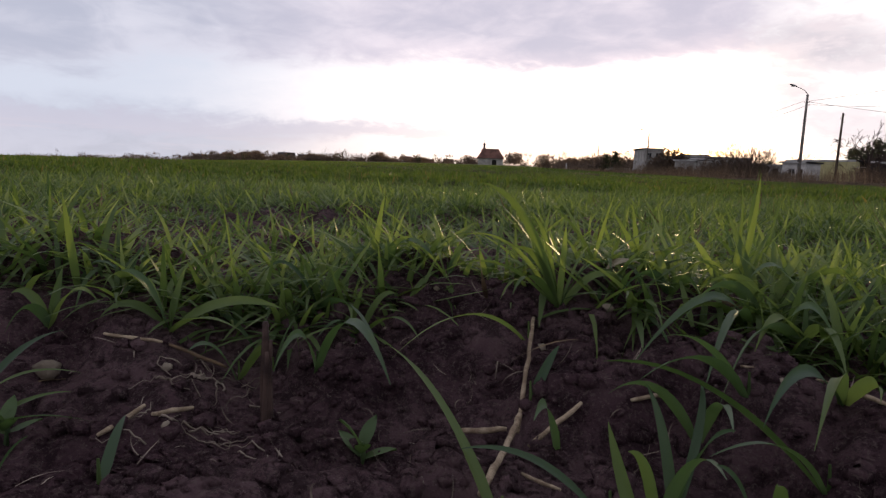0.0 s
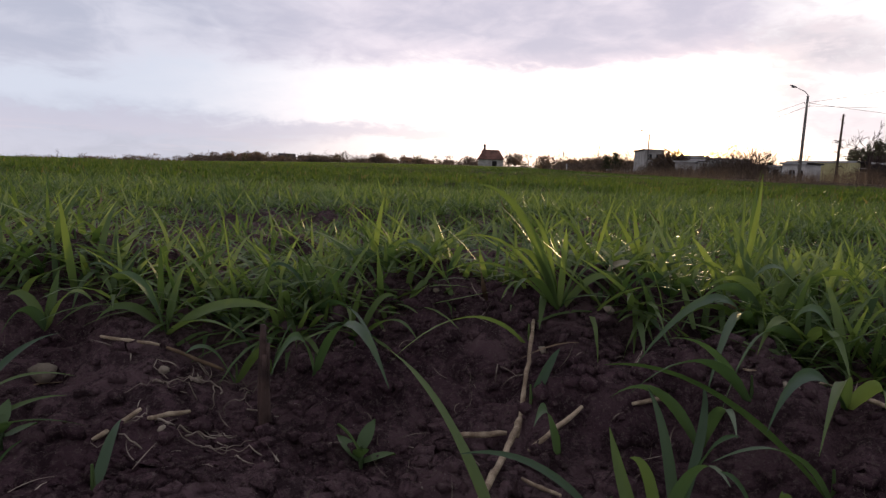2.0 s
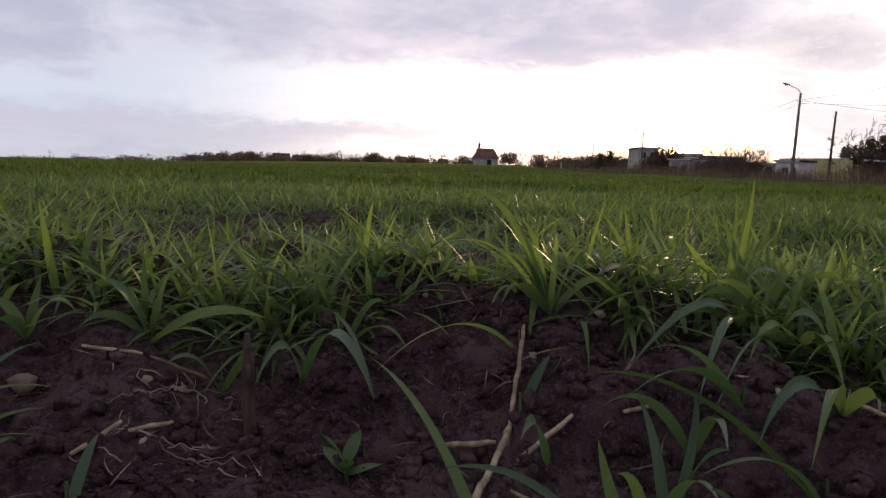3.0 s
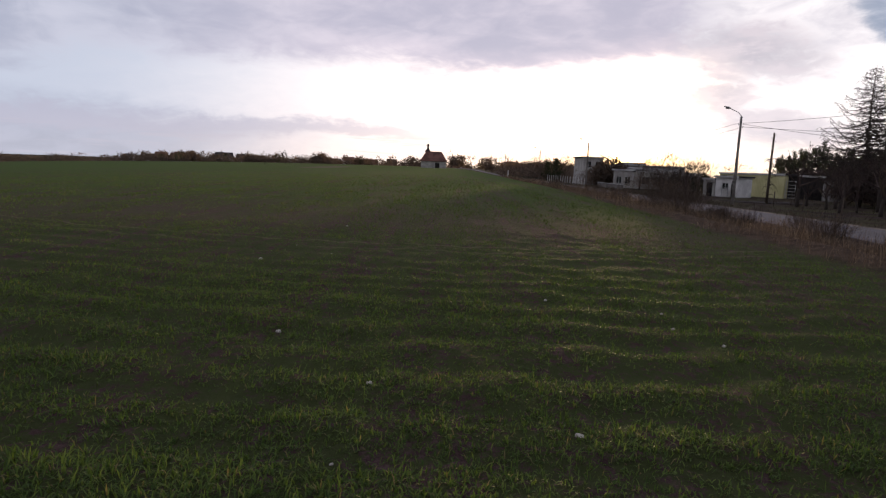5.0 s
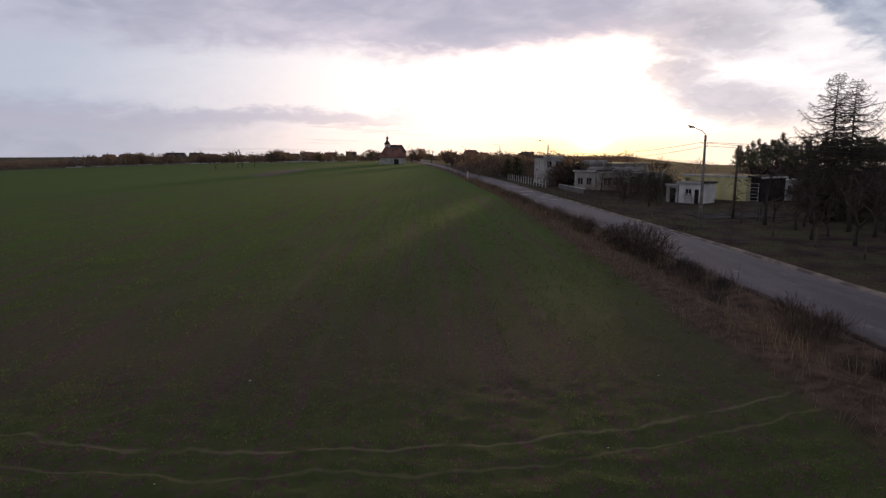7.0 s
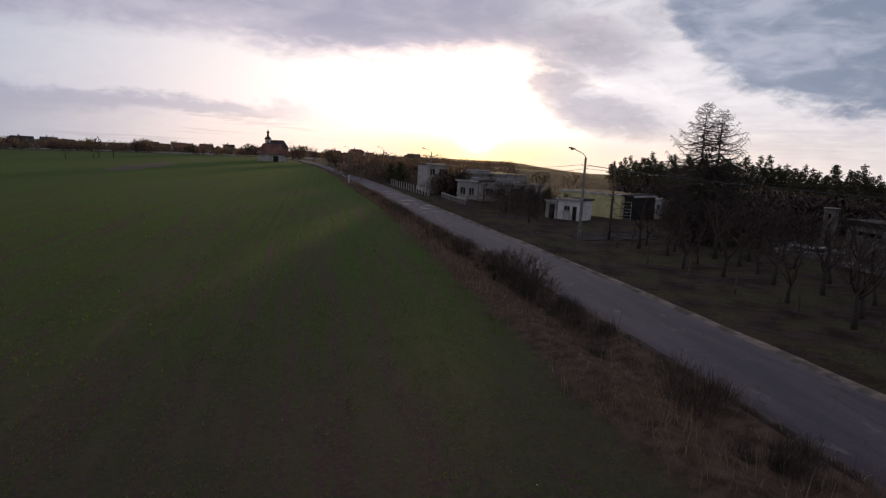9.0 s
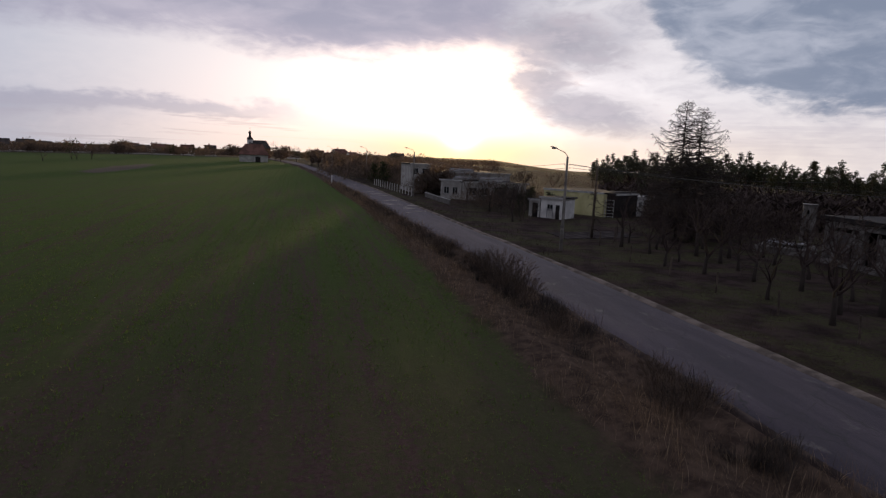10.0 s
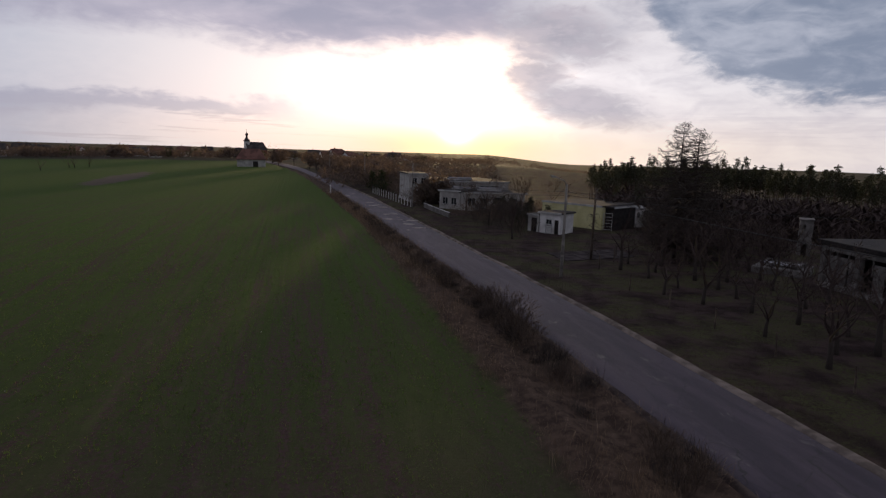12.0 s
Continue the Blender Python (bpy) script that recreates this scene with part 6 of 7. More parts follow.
def crop_zone(name, seed, n, r0, r1, leaves, height, width, segs, material="leaf", az=(-44.0, 40.0), keep=None, flop=1.0, crowd=0.0, fade=(0.0, 0.01, 900.0, 901.0)):
    """One ring of the crop round the start; neighbouring rings fade into each other."""
    rng = np.random.default_rng(seed)
    x, y = rows_in_view(rng, n, r0, r1, *az, crowd)
    x, y = drilled(x, y, rng)
    ok = (rng.random(n) < thinning(x, y)) & (x < FIELD_EDGE - 0.1 + edge_bend(y) + 1.1 * (fbm(x, y, 0.9, 3, 17) - 0.5)) & (((x + 40.0) / 4.0) ** 2 + ((y - 180.0) / 28.0) ** 2 > 1.0) & (np.hypot(x, y) > 0.30)
    r = np.hypot(x, y)
    ok &= rng.random(n) < smooth01(r, fade[0], fade[1]) * (1 - smooth01(r, fade[2], fade[3]))
    if keep is not None:
        ok &= keep(x, y)
    x, y = x[ok], y[ok]
    stuff(name, "young green winter wheat in drilled rows on brown soil", "crop", [plants(rng, x, y, leaves, height, width, segs, flop)], material)


def behind_ridge(x, y):
    """The bare furrow before the start stays open."""
    return y > 0.352 + 0.015 * np.sin(9 * x) + 0.06 * np.exp(-(((x + 0.03) / 0.08) ** 2)) - 0.02 * smooth01(x, 0.10, 0.20)


def build_crop():
    crop_zone("wheat_crop", 1, 13000, 0.34, 1.9, 5, 0.070, 0.0047, 5, "leaf", (-50, 46), behind_ridge, 3.6, 1.25, (0.0, 0.01, 1.4, 1.9))
    crop_zone("wheat_crop", 2, 42000, 1.35, 6.0, 4, 0.078, 0.0062, 3, flop=3.5, crowd=1.4, fade=(1.35, 1.9, 3.8, 6.0))
    crop_zone("wheat_crop", 3, 95000, 3.4, 17.0, 3, 0.088, 0.0135, 2, "crop", flop=2.2, crowd=1.3, fade=(3.4, 5.8, 12.0, 17.0))
    crop_zone("wheat_crop", 4, 135000, 11.5, 46.0, 3, 0.100, 0.026, 1, "crop", (-44, 44), flop=2.1, crowd=1.15, fade=(11.5, 16.5, 28.0, 46.0))
    crop_zone("wheat_crop", 5, 95000, 25.0, 120.0, 2, 0.15, 0.066, 1, "crop", (-40, 22), flop=1.4, crowd=1.35, fade=(25.0, 46.0, 60.0, 124.0))
    # the same crop beside and behind the start
    def aside(x, y):
        return (np.abs(np.degrees(np.arctan2(x, y)) + 2.0) > 40.0) & (np.hypot(x, y) > 0.5)

    crop_zone("wheat_crop", 6, 42000, 0.5, 3.6, 3, 0.085, 0.015, 1, "leaf", (-180, 180), aside, 2.6, 1.3)
    crop_zone("wheat_crop", 7, 60000, 2.6, 22.0, 3, 0.10, 0.020, 1, "crop", (-180, 180), aside, 1.6, 1.3)
    # small broad-leaved seedlings and loose dead blades between the rows
    rng = np.random.default_rng(17)
    n = 1800
    x, y = rows_in_view(rng, n, 0.35, 4.0, -48, 44)
    base = np.stack([x, y, field_height(x, y) + 0.002], 1)
    dead = blades(base, rng.uniform(0, 6.28, n), rng.uniform(0.03, 0.10, n), rng.uniform(1.0, 1.5, n), rng.normal(0.2, 0.5, n), rng.uniform(0.0015, 0.004, n), 6, rng.normal(0, 1.2, n))
    stuff("dead_blades", "dry pale blades and straw bits lying on the soil", "litter", [dead], "straw_dark")
    # root hairs and fibres on the clods
    n = 520
    x, y = rng.normal(-0.08, 0.22, n), rng.uniform(0.16, 0.60, n)
    base = np.stack([x, y, field_height(x, y) + 0.001], 1)
    hair = blades(base, rng.uniform(0, 6.28, n), rng.uniform(0.006, 0.022, n), rng.uniform(0.9, 1.5, n), rng.normal(0.6, 1.6, n), rng.uniform(0.0004, 0.0009, n), 7, rng.normal(0, 1.5, n))
    stuff("root_fibres", "fine pale root fibres on dark soil clods", "litter", [hair], "root")
    # crumbs and clods of soil, as uneven lumps of one pattern turned and stretched anew
    n = 7000
    x, y = rng.normal(-0.01, 0.20, n), 0.14 + 0.44 * rng.random(n) ** 1.1
    size = 0.0007 + 0.0048 * rng.random(n) ** 3.6
    size = np.where(rng.random(n) < 0.006, rng.uniform(0.006, 0.011, n), size)
    z = field_height(x, y)
    a, b = np.meshgrid(np.linspace(0, np.pi, 4), np.linspace(0, 2 * np.pi, 6)[:5], indexing="ij")
    ball = np.stack([np.sin(a) * np.cos(b), np.sin(a) * np.sin(b), np.cos(a)], -1).reshape(-1, 3)
    lump = ball[None] * (1 + rng.normal(0, 0.22, (n, len(ball), 1)))
    turn = rng.uniform(0, 6.28, n)[:, None]
    lx = (lump[..., 0] * np.cos(turn) - lump[..., 1] * np.sin(turn)) * size[:, None] * rng.uniform(0.8, 1.3, (n, 1))
    ly = (lump[..., 0] * np.sin(turn) + lump[..., 1] * np.cos(turn)) * size[:, None]
    lz = lump[..., 2] * size[:, None] * 0.8
    v = np.stack([x[:, None] + lx, y[:, None] + ly, z[:, None] + 0.25 * size[:, None] + lz], -1).reshape(-1, 3)
    q = np.array([(5 * i + j, 5 * i + 5 + j, 5 * i + 5 + (j + 1) % 5, 5 * i + (j + 1) % 5) for i in range(3) for j in range(5)])
    q = (q[None] + len(ball) * np.arange(n)[:, None, None]).reshape(-1, 4)
    tagged(new("soil_crumbs", quads_mesh("soil_crumbs", v, q, np.zeros((0, 3), int), MAT["soil"], True)), "loose crumbs and clods of dark brown soil", "soil", kind="stuff")


def build_verge():
    rng = np.random.default_rng(23)
    n = 72000
    y = 4 + 146 * rng.random(n) ** 1.45
    edge = FIELD_EDGE - 0.3 + edge_bend(y) + 0.3 * np.sin(y * 0.8)
    x = edge + (ROAD_LEFT - 0.2 + road_bend(y) - edge) * rng.random(n)
    ok = rng.random(n) < np.clip(0.1 + 2.0 * (fbm(x, y, 0.45, 4, 3) - 0.30), 0.04, 1)
    x, y = x[ok], y[ok]
    n = len(x)
    clump = fbm(x, y, 0.5, 3, 9)
    far = np.clip(y / 60.0, 0.6, 2.2)
    base = np.stack([x, y, land(x, y) - 0.02], 1)
    v = blades(base, rng.uniform(0, 6.28, n), (0.40 + 1.35 * np.clip(clump - 0.22, 0, 1)) * rng.uniform(0.45, 1.2, n) * (1 + 0.10 * smooth01(y, 30.0, 45.0)), np.abs(rng.normal(0.3, 0.3, n)), np.abs(rng.normal(0.5, 0.5, n)), 0.0115 * far * rng.uniform(0.6, 1.3, n), 3, rng.normal(0, 0.8, n))
    # bramble stems and tall weeds in thick clumps along the road's edge
    spots = np.concatenate([np.stack([15.0 + rng.normal(0, 0.6, 60), rng.uniform(14.0, 64.0, 60)], 1), np.stack([15.3 + rng.normal(0, 0.4, 40), rng.uniform(60.0, 135.0, 40)], 1)])
    spots[:, 0] += road_bend(spots[:, 1])
    pick = np.repeat(np.arange(len(spots)), 200)
    k = len(pick)
    size = rng.uniform(0.25, 0.95, len(spots))[pick]
    bx, by = spots[pick, 0] + rng.normal(0, 0.42, k) * size, spots[pick, 1] + rng.normal(0, 0.55, k) * size
    stems = blades(np.stack([bx, by, land(bx, by) - 0.03], 1), rng.uniform(0, 6.28, k), size * rng.uniform(0.45, 1.35, k), np.abs(rng.normal(0.25, 0.3, k)), np.abs(rng.normal(0.5, 0.6, k)), rng.uniform(0.008, 0.017, k), 3, rng.normal(0, 0.8, k))
    stuff("brambles", "dark brown bramble stems and dead weeds in clumps", "shrubs", [stems], "bark")
    stuff("dead_grass", "tall dead brown grass on the verge between field and road", "grass", [v], "dry")
    n = 42000
    y = 12 + 110 * rng.random(n) ** 1.3
    x = 22.7 + 26.0 * rng.random(n) ** 1.4 + road_bend(y)
    ok = rng.random(n) < np.clip(0.15 + 1.7 * (fbm(x, y, 0.5, 4, 13) - 0.28), 0.06, 1)
    x, y = x[ok], y[ok]
    n = len(x)
    base = np.stack([x, y, land(x, y) - 0.02], 1)
    v = blades(base, rng.uniform(0, 6.28, n), 0.10 + 0.32 * rng.random(n) * np.clip(fbm(x, y, 0.4, 3, 29) + 0.1, 0, 1), np.abs(rng.normal(0.3, 0.3, n)), np.abs(rng.normal(0.5, 0.5, n)), 0.020 * np.clip(y / 50, 0.8, 2) * rng.uniform(0.6, 1.3, n), 2, rng.normal(0, 0.8, n))
    stuff("orchard_grass", "dull olive and straw-coloured grass under the orchard", "grass", [v], "turf")


build_crop()
build_verge()


def leaf_mesh(length, width, lean, bend, twist, segs=9):
    """One wheat blade of some thickness, folded along its midrib."""
    m = Mesh()
    p, phi = Vector((0, 0, 0)), lean
    rings = []
    for i in range(segs + 1):
        s = i / segs
        w = width / 2 * min(1.0, 0.6 + 2.0 * s) * max(0.03, 1 - s**2.8)
        a = twist * s
        side = Vector((-math.sin(a) * math.cos(phi) * 0.0 - math.sin(a) * 0.6, math.cos(a), 0.35 * math.sin(a)))
        up = Vector((-math.cos(phi), 0, math.sin(phi)))
        rings.append((p + side * w + up * w * 0.30, p - up * 0.0004, p - side * w + up * w * 0.30, p + up * 0.0005))
        phi += bend / segs
        p = p + Vector((math.sin(phi), 0, math.cos(phi))) * length / segs
    pts = [c for ring in rings for c in ring]
    faces = []
    for i in range(segs):
        k = 4 * i
        faces += [(k, k + 1, k + 5, k + 4), (k + 1, k + 2, k + 6, k + 5), (k + 2, k + 3, k + 7, k + 6), (k + 3, k, k + 4, k + 7)]
    return m.add(pts, faces)


def arched_leaf(foot, tip, lift, width, material, rng):
    """A folded blade from its foot to its tip, arched by lift, broadest at its lower third."""
    a, c = Vector((0, 0, 0)), Vector(tip) - Vector(foot)
    b = (a + c) / 2 + Vector((0, 0, lift * 2 + 0.12 * c.length)) + Vector(rng.normal(0, 0.05, 3)) * c.length
    m, segs, pts = Mesh(), 11, []
    roll = rng.uniform(-0.7, 0.7)
    for i in range(segs + 1):
        s = i / segs
        p = a * (1 - s) ** 2 + b * 2 * s * (1 - s) + c * s * s
        d = ((b - a) * (1 - s) + (c - b) * s).normalized()
        side = d.cross(Vector((0, 0, 1)))
        side = side.normalized() if side.length > 0.05 else Vector((1, 0, 0))
        side = Matrix.Rotation(roll + 0.9 * s * roll, 3, d) @ side
        up = side.cross(d)
        w = width / 2 * min(1.0, 0.5 + 2.2 * s) * max(0.04, 1 - s**2.6)
        ripple = 0.10 * w * math.sin(9 * s + 5 * roll)
        pts += [p + side * w + up * (w * 0.30 + ripple), p + side * w * 0.45 + up * w * 0.08, p, p - side * w * 0.45 + up * w * 0.08, p - side * w + up * (w * 0.30 - ripple)]
    faces = [(5 * i + j, 5 * i + j + 1, 5 * i + j + 6, 5 * i + j + 5) for i in range(segs) for j in range(4)]
    return m.add(pts, faces).data("leaf", MAT[material], True)


LEAF_RNG = np.random.default_rng(64)


def young_plant(foot, tips):
    """A wheat plant with one blade to each tip (x, y, z, lift, width, material), its foot set into the soil."""
    foot = (foot[0], foot[1], ground_z(foot[0], foot[1]) - 0.004)
    plant = thing("wheat_plant", "young wheat plant with long green blades in dark soil", "plant", pose(*foot), "wheat plants by the furrow")
    for x, y, z, lift, width, material in tips:
        z = max(z, ground_z(x, y) + 0.004)
        part("leaf", arched_leaf(foot, (x, y, z), lift, 1.15 * width, material, LEAF_RNG), None, plant, "bluish green blade" if material == "leaf_blue" else "")
    part("sheath", Mesh().tube([(0, 0, -0.004), (0.0005, 0, 0.006), (0, 0.0005, 0.014)], [0.0008, 0.0008, 0.0005], 6), MAT["leaf"], plant)


def build_foreground():
    # the plants nearest the start, blade by blade
    young_plant((-0.222, 0.206), [(-0.174, 0.222, 0.016, 0.005, 0.0040, "leaf_blue"), (-0.190, 0.232, 0.024, 0.004, 0.0034, "leaf")])
    young_plant((-0.245, 0.236), [(-0.238, 0.288, 0.034, 0.004, 0.0042, "leaf_blue"), (-0.200, 0.250, 0.026, 0.006, 0.0036, "leaf")])
    young_plant((-0.136, 0.176), [(-0.146, 0.206, 0.028, 0.002, 0.0036, "leaf_blue")])
    young_plant((-0.176, 0.172), [(-0.174, 0.190, 0.024, 0.002, 0.0030, "leaf_blue")])
    young_plant((0.128, 0.238), [(0.043, 0.266, 0.046, 0.010, 0.0058, "leaf"), (0.074, 0.212, 0.030, 0.010, 0.0044, "leaf_blue")])
    young_plant((0.068, 0.226), [(0.058, 0.246, 0.044, 0.002, 0.0040, "leaf_blue"), (0.084, 0.262, 0.042, 0.003, 0.0038, "leaf_blue")])
    young_plant((0.050, 0.182), [(0.036, 0.197, 0.046, 0.001, 0.0044, "leaf")])
    young_plant((0.040, 0.206), [(-0.014, 0.200, 0.030, 0.004, 0.0034, "leaf_blue")])
    young_plant((0.002, 0.190), [(-0.050, 0.236, 0.056, 0.004, 0.0066, "leaf")])
    young_plant((-0.132, 0.386), [(-0.054, 0.268, 0.026, 0.014, 0.0056, "leaf_blue")])
    young_plant((-0.135, 0.322), [(-0.122, 0.322, 0.040, 0.002, 0.0044, "leaf_blue")])
    young_plant((0.012, 0.282), [(0.026, 0.300, 0.042, 0.002, 0.0044, "leaf_blue")])
    young_plant((0.030, 0.383), [(-0.020, 0.325, 0.122, 0.016, 0.0048, "leaf"), (0.005, 0.358, 0.106, 0.008, 0.0046, "leaf"), (-0.034, 0.366, 0.088, 0.010, 0.0042, "leaf"), (0.030, 0.362, 0.098, 0.004, 0.0040, "leaf"), (-0.046, 0.380, 0.062, 0.014, 0.0044, "leaf"), (0.062, 0.372, 0.074, 0.010, 0.0042, "leaf"), (0.012, 0.380, 0.094, 0.000, 0.0055, "leaf"), (-0.013, 0.343, 0.077, 0.016, 0.0055, "leaf"), (0.050, 0.407, 0.082, 0.008, 0.0047, "leaf"), (0.077, 0.391, 0.054, 0.016, 0.0047, "leaf"), (0.001, 0.319, 0.063, 0.012, 0.0055, "leaf")])
    young_plant((0.040, 0.408), [(0.025, 0.410, 0.066, 0.000, 0.0047, "leaf"), (0.065, 0.430, 0.062, 0.008, 0.0047, "leaf"), (0.081, 0.390, 0.040, 0.012, 0.0047, "leaf")])
    young_plant((-0.124, 0.380), [(-0.091, 0.373, 0.080, 0.004, 0.0062, "leaf"), (-0.116, 0.401, 0.071, 0.004, 0.0055, "leaf"), (-0.147, 0.366, 0.080, 0.008, 0.0055, "leaf"), (-0.157, 0.362, 0.059, 0.016, 0.0047, "leaf_blue"), (-0.096, 0.370, 0.058, 0.016, 0.0055, "leaf_blue")])
    young_plant((-0.105, 0.312), [(-0.046, 0.231, 0.040, 0.023, 0.0062, "leaf_blue"), (-0.109, 0.261, 0.030, 0.016, 0.0047, "leaf_blue")])
    young_plant((-0.199, 0.323), [(-0.213, 0.301, 0.066, 0.008, 0.0070, "leaf_blue"), (-0.127, 0.317, 0.047, 0.009, 0.0070, "leaf"), (-0.194, 0.334, 0.065, 0.000, 0.0047, "leaf"), (-0.228, 0.303, 0.039, 0.009, 0.0055, "leaf"), (-0.141, 0.298, 0.037, 0.009, 0.0055, "leaf")])
    young_plant((-0.174, 0.357), [(-0.179, 0.349, 0.103, 0.000, 0.0039, "leaf"), (-0.167, 0.338, 0.066, 0.000, 0.0047, "leaf"), (-0.219, 0.357, 0.075, 0.008, 0.0047, "leaf"), (-0.138, 0.364, 0.053, 0.012, 0.0047, "leaf")])
    young_plant((0.168, 0.415), [(0.076, 0.394, 0.077, 0.016, 0.0055, "leaf"), (0.088, 0.326, 0.027, 0.023, 0.0070, "leaf_blue"), (0.148, 0.446, 0.105, 0.004, 0.0055, "leaf"), (0.201, 0.434, 0.085, 0.008, 0.0062, "leaf"), (0.207, 0.347, 0.017, 0.023, 0.0078, "leaf"), (0.111, 0.380, 0.059, 0.016, 0.0062, "leaf"), (0.227, 0.411, 0.060, 0.023, 0.0062, "leaf")])
    young_plant((0.200, 0.532), [(0.217, 0.530, 0.133, 0.000, 0.0062, "leaf"), (0.201, 0.544, 0.139, 0.000, 0.0062, "leaf"), (0.145, 0.500, 0.091, 0.008, 0.0055, "leaf")])
    young_plant((0.211, 0.445), [(0.226, 0.454, 0.090, 0.000, 0.0055, "leaf"), (0.196, 0.458, 0.086, 0.004, 0.0055, "leaf"), (0.255, 0.447, 0.074, 0.008, 0.0055, "leaf"), (0.151, 0.402, 0.068, 0.016, 0.0062, "leaf_blue")])
    young_plant((0.025, 0.259), [(0.011, 0.192, 0.046, 0.009, 0.0055, "leaf_blue")])
    young_plant((0.011, 0.349), [(-0.048, 0.240, 0.048, 0.011, 0.0035, "leaf")])
    young_plant((0.154, 0.445), [(0.159, 0.425, 0.134, 0.002, 0.0047, "leaf"), (0.149, 0.429, 0.128, 0.002, 0.0044, "leaf"), (0.118, 0.425, 0.090, 0.003, 0.0050, "leaf"), (0.176, 0.436, 0.100, 0.003, 0.0047, "leaf")])
    young_plant((0.094, 0.436), [(0.067, 0.425, 0.109, 0.002, 0.0050, "leaf"), (0.110, 0.420, 0.083, 0.005, 0.0047, "leaf"), (0.077, 0.412, 0.075, 0.006, 0.0047, "leaf")])
    young_plant((0.112, 0.284), [(0.047, 0.227, 0.047, 0.012, 0.0055, "leaf_blue"), (0.065, 0.263, 0.059, 0.009, 0.0047, "leaf_blue")])
    young_plant((0.065, 0.215), [(0.072, 0.184, 0.052, 0.006, 0.0047, "leaf_blue")])
    young_plant((-0.248, 0.364), [(-0.268, 0.348, 0.059, 0.008, 0.0055, "leaf_blue"), (-0.210, 0.355, 0.054, 0.012, 0.0055, "leaf"), (-0.247, 0.377, 0.075, 0.000, 0.0047, "leaf"), (-0.249, 0.332, 0.038, 0.012, 0.0055, "leaf")])
    young_plant((-0.098, 0.447), [(-0.128, 0.428, 0.051, 0.012, 0.0055, "leaf_blue"), (-0.062, 0.437, 0.057, 0.016, 0.0055, "leaf"), (-0.092, 0.453, 0.084, 0.000, 0.0047, "leaf"), (-0.112, 0.449, 0.074, 0.004, 0.0047, "leaf"), (-0.050, 0.414, 0.045, 0.016, 0.0047, "leaf_blue")])
    young_plant((0.103, 0.408), [(0.062, 0.390, 0.061, 0.016, 0.0055, "leaf"), (0.139, 0.416, 0.068, 0.012, 0.0055, "leaf"), (0.093, 0.429, 0.084, 0.004, 0.0047, "leaf"), (0.115, 0.363, 0.045, 0.016, 0.0062, "leaf"), (0.055, 0.355, 0.046, 0.016, 0.0055, "leaf_blue")])
    young_plant((0.189, 0.356), [(0.150, 0.337, 0.057, 0.016, 0.0062, "leaf_blue"), (0.205, 0.353, 0.063, 0.008, 0.0055, "leaf"), (0.179, 0.375, 0.077, 0.004, 0.0047, "leaf"), (0.143, 0.302, 0.040, 0.016, 0.0062, "leaf")])
    young_plant((-0.268, 0.313), [(-0.285, 0.305, 0.048, 0.008, 0.0055, "leaf"), (-0.236, 0.311, 0.046, 0.012, 0.0055, "leaf"), (-0.268, 0.325, 0.062, 0.000, 0.0047, "leaf"), (-0.268, 0.281, 0.032, 0.012, 0.0055, "leaf_blue")])
    young_plant((-0.046, 0.414), [(-0.087, 0.412, 0.072, 0.008, 0.0047, "leaf"), (-0.033, 0.428, 0.080, 0.004, 0.0047, "leaf"), (-0.063, 0.441, 0.086, 0.000, 0.0047, "leaf")])
    young_plant((-0.330, 0.416), [(-0.338, 0.419, 0.062, 0.000, 0.0047, "leaf"), (-0.353, 0.401, 0.059, 0.008, 0.0055, "leaf"), (-0.288, 0.423, 0.046, 0.009, 0.0047, "leaf")])
    young_plant((0.153, 0.398), [(0.065, 0.307, 0.029, 0.016, 0.0055, "leaf_blue"), (0.092, 0.359, 0.038, 0.016, 0.0047, "leaf"), (0.094, 0.287, 0.030, 0.016, 0.0062, "leaf_blue")])
    young_plant((0.175, 0.377), [(0.093, 0.263, 0.030, 0.016, 0.0062, "leaf_blue"), (0.125, 0.315, 0.031, 0.012, 0.0055, "leaf"), (0.165, 0.304, 0.032, 0.016, 0.0062, "leaf")])
    young_plant((0.091, 0.280), [(0.040, 0.227, 0.045, 0.009, 0.0047, "leaf_blue"), (0.077, 0.199, 0.045, 0.009, 0.0047, "leaf_blue")])
    young_plant((0.156, 0.289), [(0.090, 0.209, 0.044, 0.012, 0.0055, "leaf_blue"), (0.104, 0.202, 0.040, 0.012, 0.0055, "leaf"), (0.144, 0.240, 0.045, 0.008, 0.0055, "leaf")])
    young_plant((0.057, 0.205), [(0.062, 0.159, 0.048, 0.008, 0.0047, "leaf_blue"), (0.038, 0.171, 0.048, 0.006, 0.0039, "leaf")])
    young_plant((0.090, 0.194), [(0.059, 0.159, 0.052, 0.006, 0.0047, "leaf_blue"), (0.072, 0.152, 0.051, 0.005, 0.0047, "leaf")])
    young_plant((-0.095, 0.367), [(-0.050, 0.325, 0.033, 0.009, 0.0047, "leaf"), (-0.112, 0.332, 0.027, 0.009, 0.0047, "leaf_blue"), (-0.073, 0.371, 0.048, 0.008, 0.0047, "leaf")])
    young_plant((-0.151, 0.312), [(-0.162, 0.279, 0.031, 0.009, 0.0047, "leaf_blue"), (-0.117, 0.292, 0.032, 0.008, 0.0047, "leaf")])

